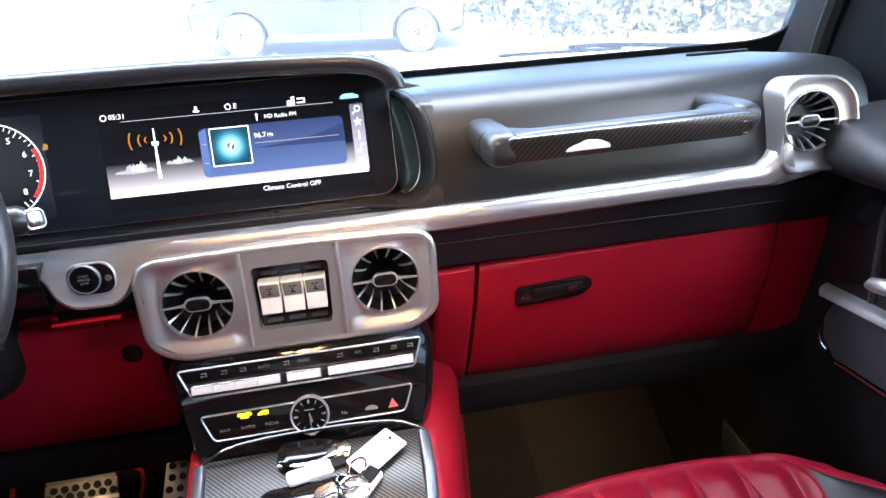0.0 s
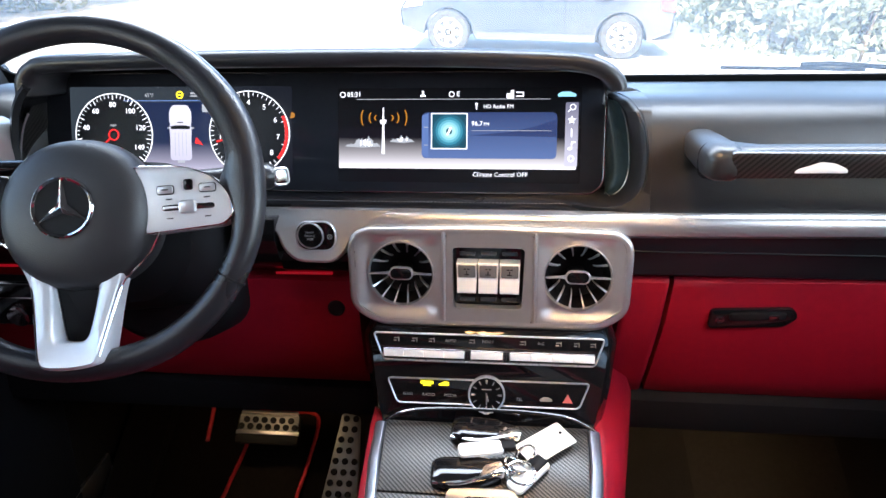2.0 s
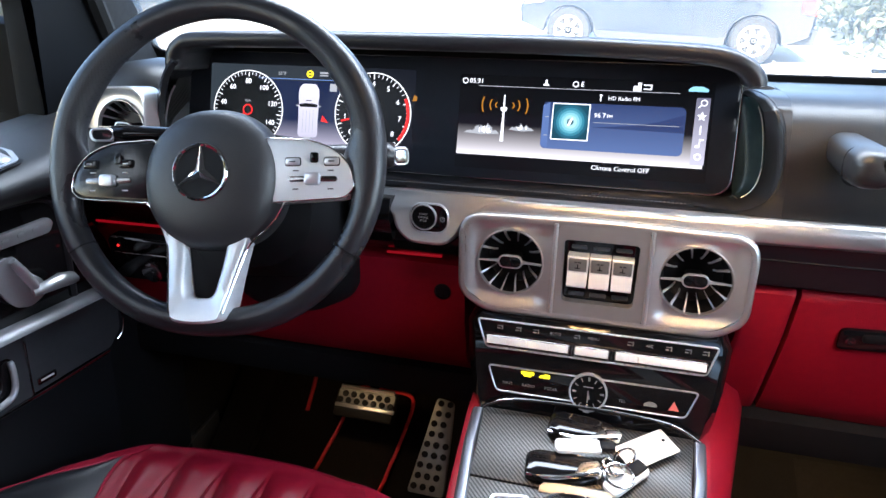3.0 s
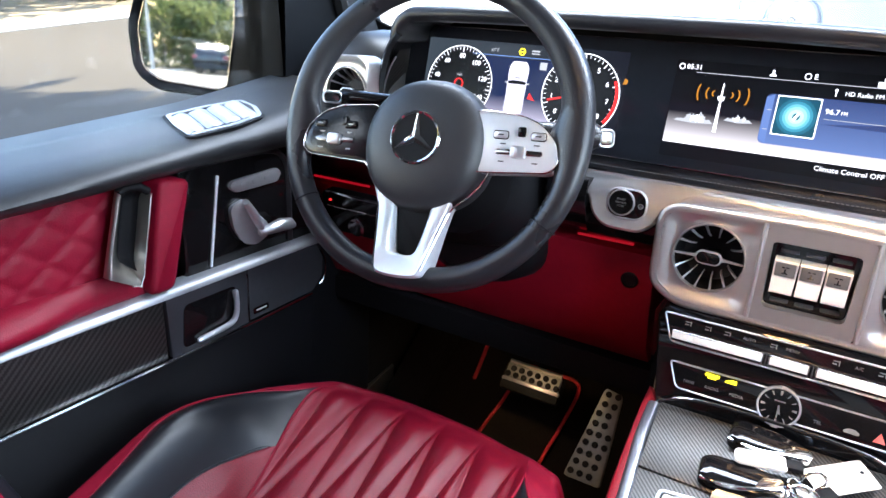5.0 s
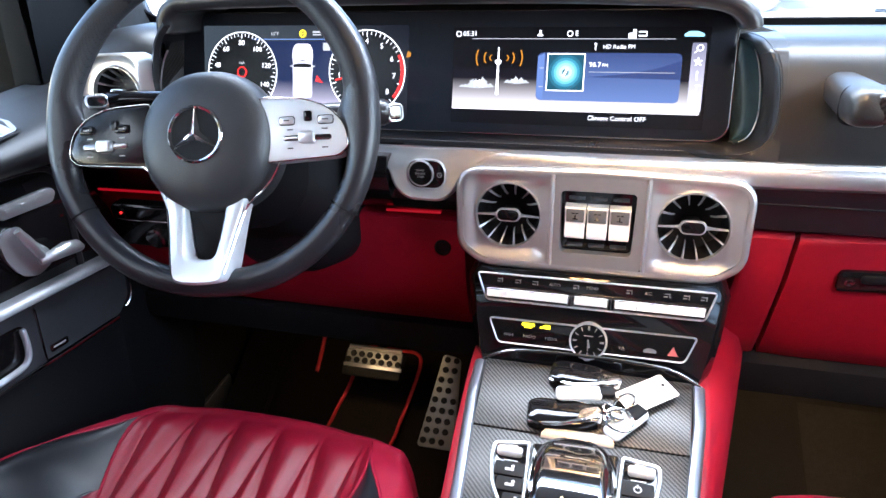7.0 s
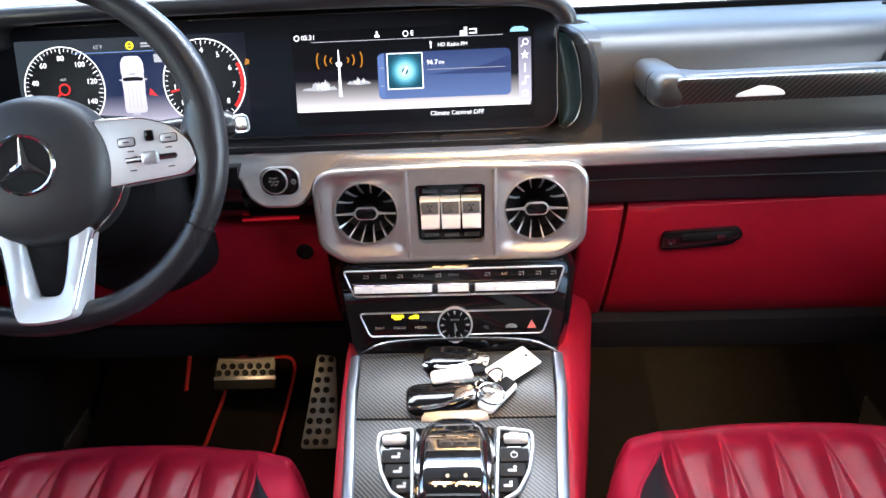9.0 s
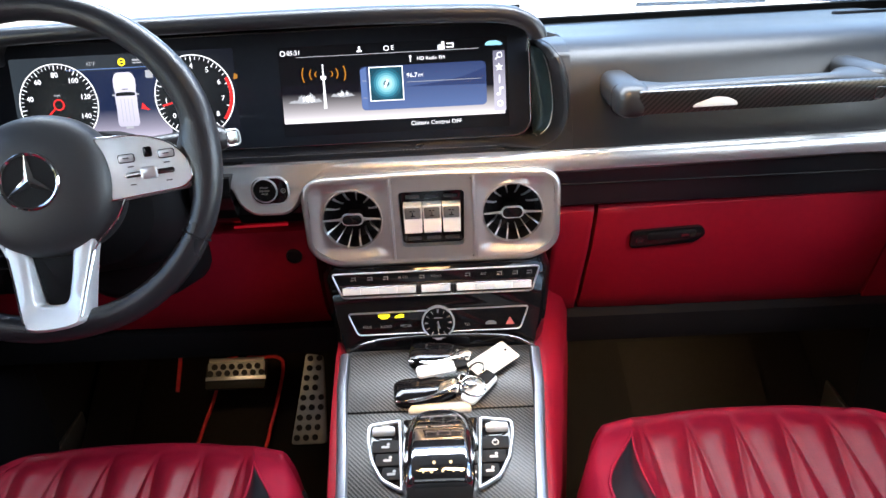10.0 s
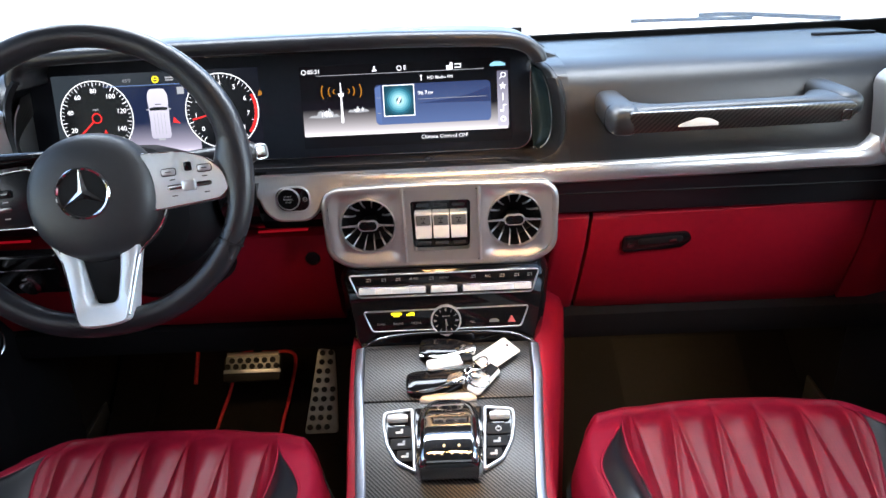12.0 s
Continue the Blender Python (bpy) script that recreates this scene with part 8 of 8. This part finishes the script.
# ---- outside ----
def leaves(bm, rnd, count, place, size):
    """Small bent leaves scattered by a function that gives a point."""
    for _ in range(count):
        c = Vector(place(rnd))
        a = Vector((rnd.gauss(0, 1), rnd.gauss(0, 1), rnd.gauss(0, 1))).normalized()
        b = a.cross(Vector((rnd.gauss(0, 1), rnd.gauss(0, 1), rnd.gauss(0, 1)))).normalized()
        k = size * rnd.uniform(0.6, 1.4)
        v = [bm.verts.new(c + p) for p in (-a * k, b * k * 0.45, a * k, -b * k * 0.45)]
        bm.faces.new(v)


def hedge(name, x0, x1, y0, y1, h, count, size, material, label, seed, clumps=40):
    rnd = random.Random(seed)
    t = thing(name, ((x0 + x1) / 2, (y0 + y1) / 2, ground_z((x0 + x1) / 2, (y0 + y1) / 2)), label, "hedge")
    hubs = [(rnd.uniform(x0, x1), rnd.uniform(y0, y1), rnd.uniform(0.15, 0.85) * h, rnd.uniform(0.35, 0.75) * h * 0.6) for _ in range(clumps)]

    def place(r):
        cx, cy, cz, rad = r.choice(hubs)
        d = Vector((r.gauss(0, 1), r.gauss(0, 1), r.gauss(0, 1))).normalized() * rad * r.uniform(0.7, 1.05)
        x, y = cx + d.x * 1.2, cy + d.y * 1.2
        return (x, y, ground_z(x, y) + max(0.02, cz + d.z))
    bm = B()
    leaves(bm, rnd, count, place, size)
    tagged(part("foliage", bm, material, t), kind="stuff")
    bm = B()
    for cx, cy, cz, rad in hubs:
        g = ground_z(cx, cy)
        tube(bm, [(cx, cy, g), (cx + rnd.uniform(-0.2, 0.2), cy + rnd.uniform(-0.2, 0.2), g + cz)], [0.03, 0.012], 5)
    part("stems", bm, BARK, t)


def tree(x, y, h, crown, count, seed, material, label, leaf=0.16, low=0.35):
    rnd = random.Random(seed)
    z0 = ground_z(x, y)
    t = thing("tree", (x, y, z0), label, "tree", "trees behind the car")
    trunk = [(x, y, z0 - 0.1), (x + 0.05, y, z0 + h * 0.25), (x - 0.05, y + 0.1, z0 + h * 0.5), (x + 0.1, y, z0 + h * 0.8)]
    bm = B()
    tube(bm, smooth_path(trunk, 4), [0.22 * (1 - 0.8 * i / 12) for i in range(13)], 8)
    part("trunk", bm, BARK, t)
    hubs = []
    for k in range(12):
        a = rnd.uniform(0, 2 * math.pi)
        rad = crown * rnd.uniform(0.3, 0.9)
        zz = z0 + h * rnd.uniform(low, 1.0)
        hub = Vector((x + rad * math.cos(a), y + rad * math.sin(a), zz))
        hubs.append((hub, crown * rnd.uniform(0.35, 0.6)))
        bm = B()
        start = Vector((x, y, z0 + h * rnd.uniform(0.25, 0.55)))
        tube(bm, smooth_path([start, start.lerp(hub, 0.5) + Vector((0, 0, 0.2)), hub], 3), [0.08, 0.07, 0.06, 0.05, 0.04, 0.03, 0.02], 6)
        part("limb", bm, BARK, t)

    def place(r):
        hub, rad = r.choice(hubs)
        d = Vector((r.gauss(0, 1), r.gauss(0, 1), r.gauss(0, 0.8))).normalized() * rad * r.uniform(0.55, 1.05)
        return hub + d
    bm = B()
    leaves(bm, rnd, count, place, leaf)
    part("crown", bm, material, t)


hedge("hedge", -13.4, -11.0, -4.0, 30.0, 2.6, 12000, 0.17, LEAF_YELLOW, "yellow-green sunlit hedge along the far side of the road", 3, 90)
hedge("shrubs", 4.2, 12.0, 11.0, 18.0, 3.0, 60000, 0.085, LEAF_GREEN, "pale green and brown shrubs beyond the parking apron", 5, 60)
# Two unseen trees, added only to keep sun off the car and road.
tree(1.2, -6.6, 8.0, 4.4, 9000, 21, LEAF_GREEN, "unseen leafy tree added behind to shade the parked car", 0.30, 0.55)
tree(-4.6, -7.6, 8.0, 3.6, 7000, 22, LEAF_GREEN, "unseen leafy tree added to shade the road behind the car", 0.30, 0.58)
hedge("shrubs", -15.0, -4.0, -48.0, -41.0, 4.0, 10000, 0.22, LEAF_DARK, "dark green shrubs lining the road behind", 8, 60)
tree(-9.6, -58.0, 7.5, 3.2, 4200, 11, LEAF_DARK, "dark leafy tree beside the road behind the car")
tree(-13.4, -62.0, 7.5, 3.4, 4200, 12, LEAF_DARK, "broad dark green tree behind the car")
tree(-17.6, -60.0, 7.5, 3.4, 3600, 13, LEAF_GREEN, "green tree beside the road behind the car")
tree(-7.0, -70.0, 9.0, 3.8, 3600, 14, LEAF_DARK, "tall dark tree behind the car")
tree(-15.5, -78.0, 9.0, 4.0, 3600, 15, LEAF_GREEN, "leafy tree further behind the car")


def road_edge():
    bm = B()
    n = 40
    rings = []
    for k in range(n + 1):
        y = lerp(-40, 50, k / n)
        rings.append([(x, y, ground_z(x, y) + z) for x, z in ((-9.45, -0.05), (-9.45, 0.01), (-9.48, 0.03), (-9.70, 0.03), (-9.70, -0.05))])
    loft(bm, rings)
    tagged(part("kerb", bm, CONCRETE), "pale concrete kerb along the road", "kerb", kind="structure")


road_edge()


def street_lamp():
    x, y = -10.3, -36.0
    z = ground_z(x, y)
    t = thing("street_lamp", (x, y, z), "pale slender street lamp post beside the road", "street lamp")
    bm = B()
    tube(bm, [(x, y, z), (x, y, z + 3.0), (x, y, z + 6.5)], [0.09, 0.07, 0.05], 10)
    part("post", bm, CONCRETE, t)
    bm = B()
    tube(bm, smooth_path([(x, y, z + 6.4), (x + 0.4, y, z + 6.8), (x + 1.2, y, z + 6.9)], 4), 0.04, 8)
    part("arm", bm, CONCRETE, t)
    bm = B()
    box(bm, (x + 1.4, y, z + 6.88), (0.5, 0.2, 0.1), 0.03)
    part("head", bm, GREY_PLASTIC, t)


street_lamp()


def parked_car(cx, cy, turn, paint, label, group):
    """A compact hatchback, nose towards its own -x; laid on the sloping ground."""
    rot = Matrix.Rotation(radians(turn), 3, "Z")

    def w(x, y, z):
        p = rot @ Vector((x, y, 0))
        gx, gy = cx + p.x, cy + p.y
        return Vector((gx, gy, ground_z(gx, gy) + z))
    t = thing("parked_car", tuple(w(0, 0, 0)), label, "car", group)
    low = [(-2.02, 0.40), (-2.05, 0.62), (-1.95, 0.80), (-1.10, 0.96), (-0.70, 1.00), (1.55, 1.02), (1.98, 0.96), (2.06, 0.70), (2.02, 0.42), (1.72, 0.26), (1.66, 0.30)]

    def arch(x0):
        return [(x0 + 0.37 * math.cos(radians(a)), 0.31 + 0.37 * math.sin(radians(a))) for a in range(0, 181, 20)]
    under = [(1.66, 0.28)] + arch(1.29) + [(0.92, 0.25), (-0.90, 0.25)] + arch(-1.31) + [(-1.70, 0.28)]
    side = low[:9] + under
    bm = B()
    rings = []
    for y, k in ((-0.86, 0.0), (-0.89, 0.02), (-0.90, 0.05), (0.90, 0.05), (0.89, 0.02), (0.86, 0.0)):
        rings.append([w(x * (0.99 if k == 0.0 else 1.0), y, z - (0.02 if k == 0 and z > 0.6 else 0)) for x, z in side])
    loft(bm, rings)
    part("body", bm, paint, t, "car body")
    roof = [(-0.95, 0.97), (-0.20, 1.42), (0.20, 1.50), (1.20, 1.47), (1.75, 1.20), (1.92, 0.98)]
    bm = B()
    loft(bm, [[w(x, y * (1 - 0.14 * (z - 0.97) / 0.5), z) for x, z in roof] for y in (-0.84, 0.84)])
    part("cabin", bm, paint, t)
    for sg in (-1, 1):
        for o in ([(-0.62, 1.03), (0.40, 1.03), (0.40, 1.42), (-0.12, 1.40)], [(0.47, 1.03), (1.35, 1.03), (1.10, 1.38), (0.47, 1.42)]):
            bm = B()
            loft(bm, [[w(x, sg * (0.845 + d) * (1 - 0.14 * (z - 0.97) / 0.5), z) for x, z in o] for d in (0.0, 0.006)])
            part("side_window", bm, CAR_GLASS, t)
        bm = B()
        loft(bm, [[w(x, sg * y, z) for x, z in ((-0.88, 0.24), (0.90, 0.24), (0.90, 0.34), (-0.88, 0.34))] for y in (0.88, 0.915)])
        part("sill", bm, GREY_PLASTIC, t, "dark sill")
        for x in (0.44,):
            bm = B()
            loft(bm, [[w(x + a, sg * y, z) for a, z in ((0, 0.36), (0.012, 0.36), (0.012, 1.0), (0, 1.0))] for y in (0.89, 0.903)])
            part("door_gap", bm, BLACK_PLASTIC, t)
        for x in (-0.05, 0.95):
            bm = B()
            loft(bm, [[w(x + a, sg * y, z) for a, z in ((0, 0.84), (0.18, 0.85), (0.18, 0.875), (0, 0.865))] for y in (0.895, 0.925)])
            part("door_handle", bm, paint, t)
        for x in (-1.31, 1.29):
            bm = B()
            prof = [(0.20, -0.11), (0.30, -0.11), (0.322, -0.08), (0.322, 0.08), (0.30, 0.11), (0.20, 0.11)]
            rings = []
            for r_, d in prof:
                rings.append([w(x + r_ * math.cos(a), sg * 0.80 + d * sg, 0.322 + r_ * math.sin(a)) for a in (2 * math.pi * k / 28 for k in range(28))])
            loft(bm, rings)
            tyre = part("wheel", bm, TYRE, t, "black tyre")
            bm = B()
            for r0, r1, d0, d1 in ((0.185, 0.215, 0.09, 0.115),):
                rings = []
                for r_, d in ((r1, d0), (r1, d1), (r0, d1), (r0, d0)):
                    rings.append([w(x + r_ * math.cos(a), sg * (0.80 + d), 0.322 + r_ * math.sin(a)) for a in (2 * math.pi * k / 28 for k in range(28))])
                loft(bm, rings, caps=False, closed=True)
            for k in range(7):
                a = 2 * math.pi * k / 7
                c, s_ = math.cos(a), math.sin(a)
                loft(bm, [[w(x + q * c - ww * s_ * e, sg * (0.80 + d), 0.322 + q * s_ + ww * c * e) for e, d in ((-1, 0.085), (1, 0.085), (1, 0.112), (-1, 0.112))] for q, ww in ((0.02, 0.04), (0.20, 0.024))])
            part("rim", bm, ALLOY, tyre, "silver alloy rim")
        bm = B()
        loft(bm, [[w(x, sg * y, z) for x, z in ((-2.0, 0.66), (-1.72, 0.70), (-1.70, 0.80), (-1.90, 0.78))] for y in (0.70, 0.895)])
        part("headlight", bm, WHITE_PLASTIC, t, "pale headlight")
        bm = B()
        loft(bm, [[w(x, sg * y, z) for x, z in ((1.86, 0.72), (2.05, 0.70), (2.0, 0.94), (1.84, 0.92))] for y in (0.66, 0.905)])
        part("tail_light", bm, surface("tail_red", (0.35, 0.03, 0.03), 0.2), t, "red tail light")
    bm = B()
    loft(bm, [[w(x, y, z) for x, z in ((1.70, 0.28), (2.10, 0.30), (2.12, 0.50), (2.0, 0.52))] for y in (-0.80, 0.80)])
    part("bumper", bm, GREY_PLASTIC, t, "dark rear bumper")
    bm = B()
    loft(bm, [[w(x, y, z) for x, z in ((-0.93, 0.995), (-0.90, 0.985), (-0.16, 1.40), (-0.20, 1.42))] for y in (-0.74, 0.74)])
    part("windscreen", bm, CAR_GLASS, t)


parked_car(0.30, 11.68, 0, PAINT_BLUE, "grey-blue compact car parked across the apron in bright light", "parked cars")
parked_car(-7.0, -37.0, 95, PAINT_BLACK, "black car standing on the road behind", "parked cars")
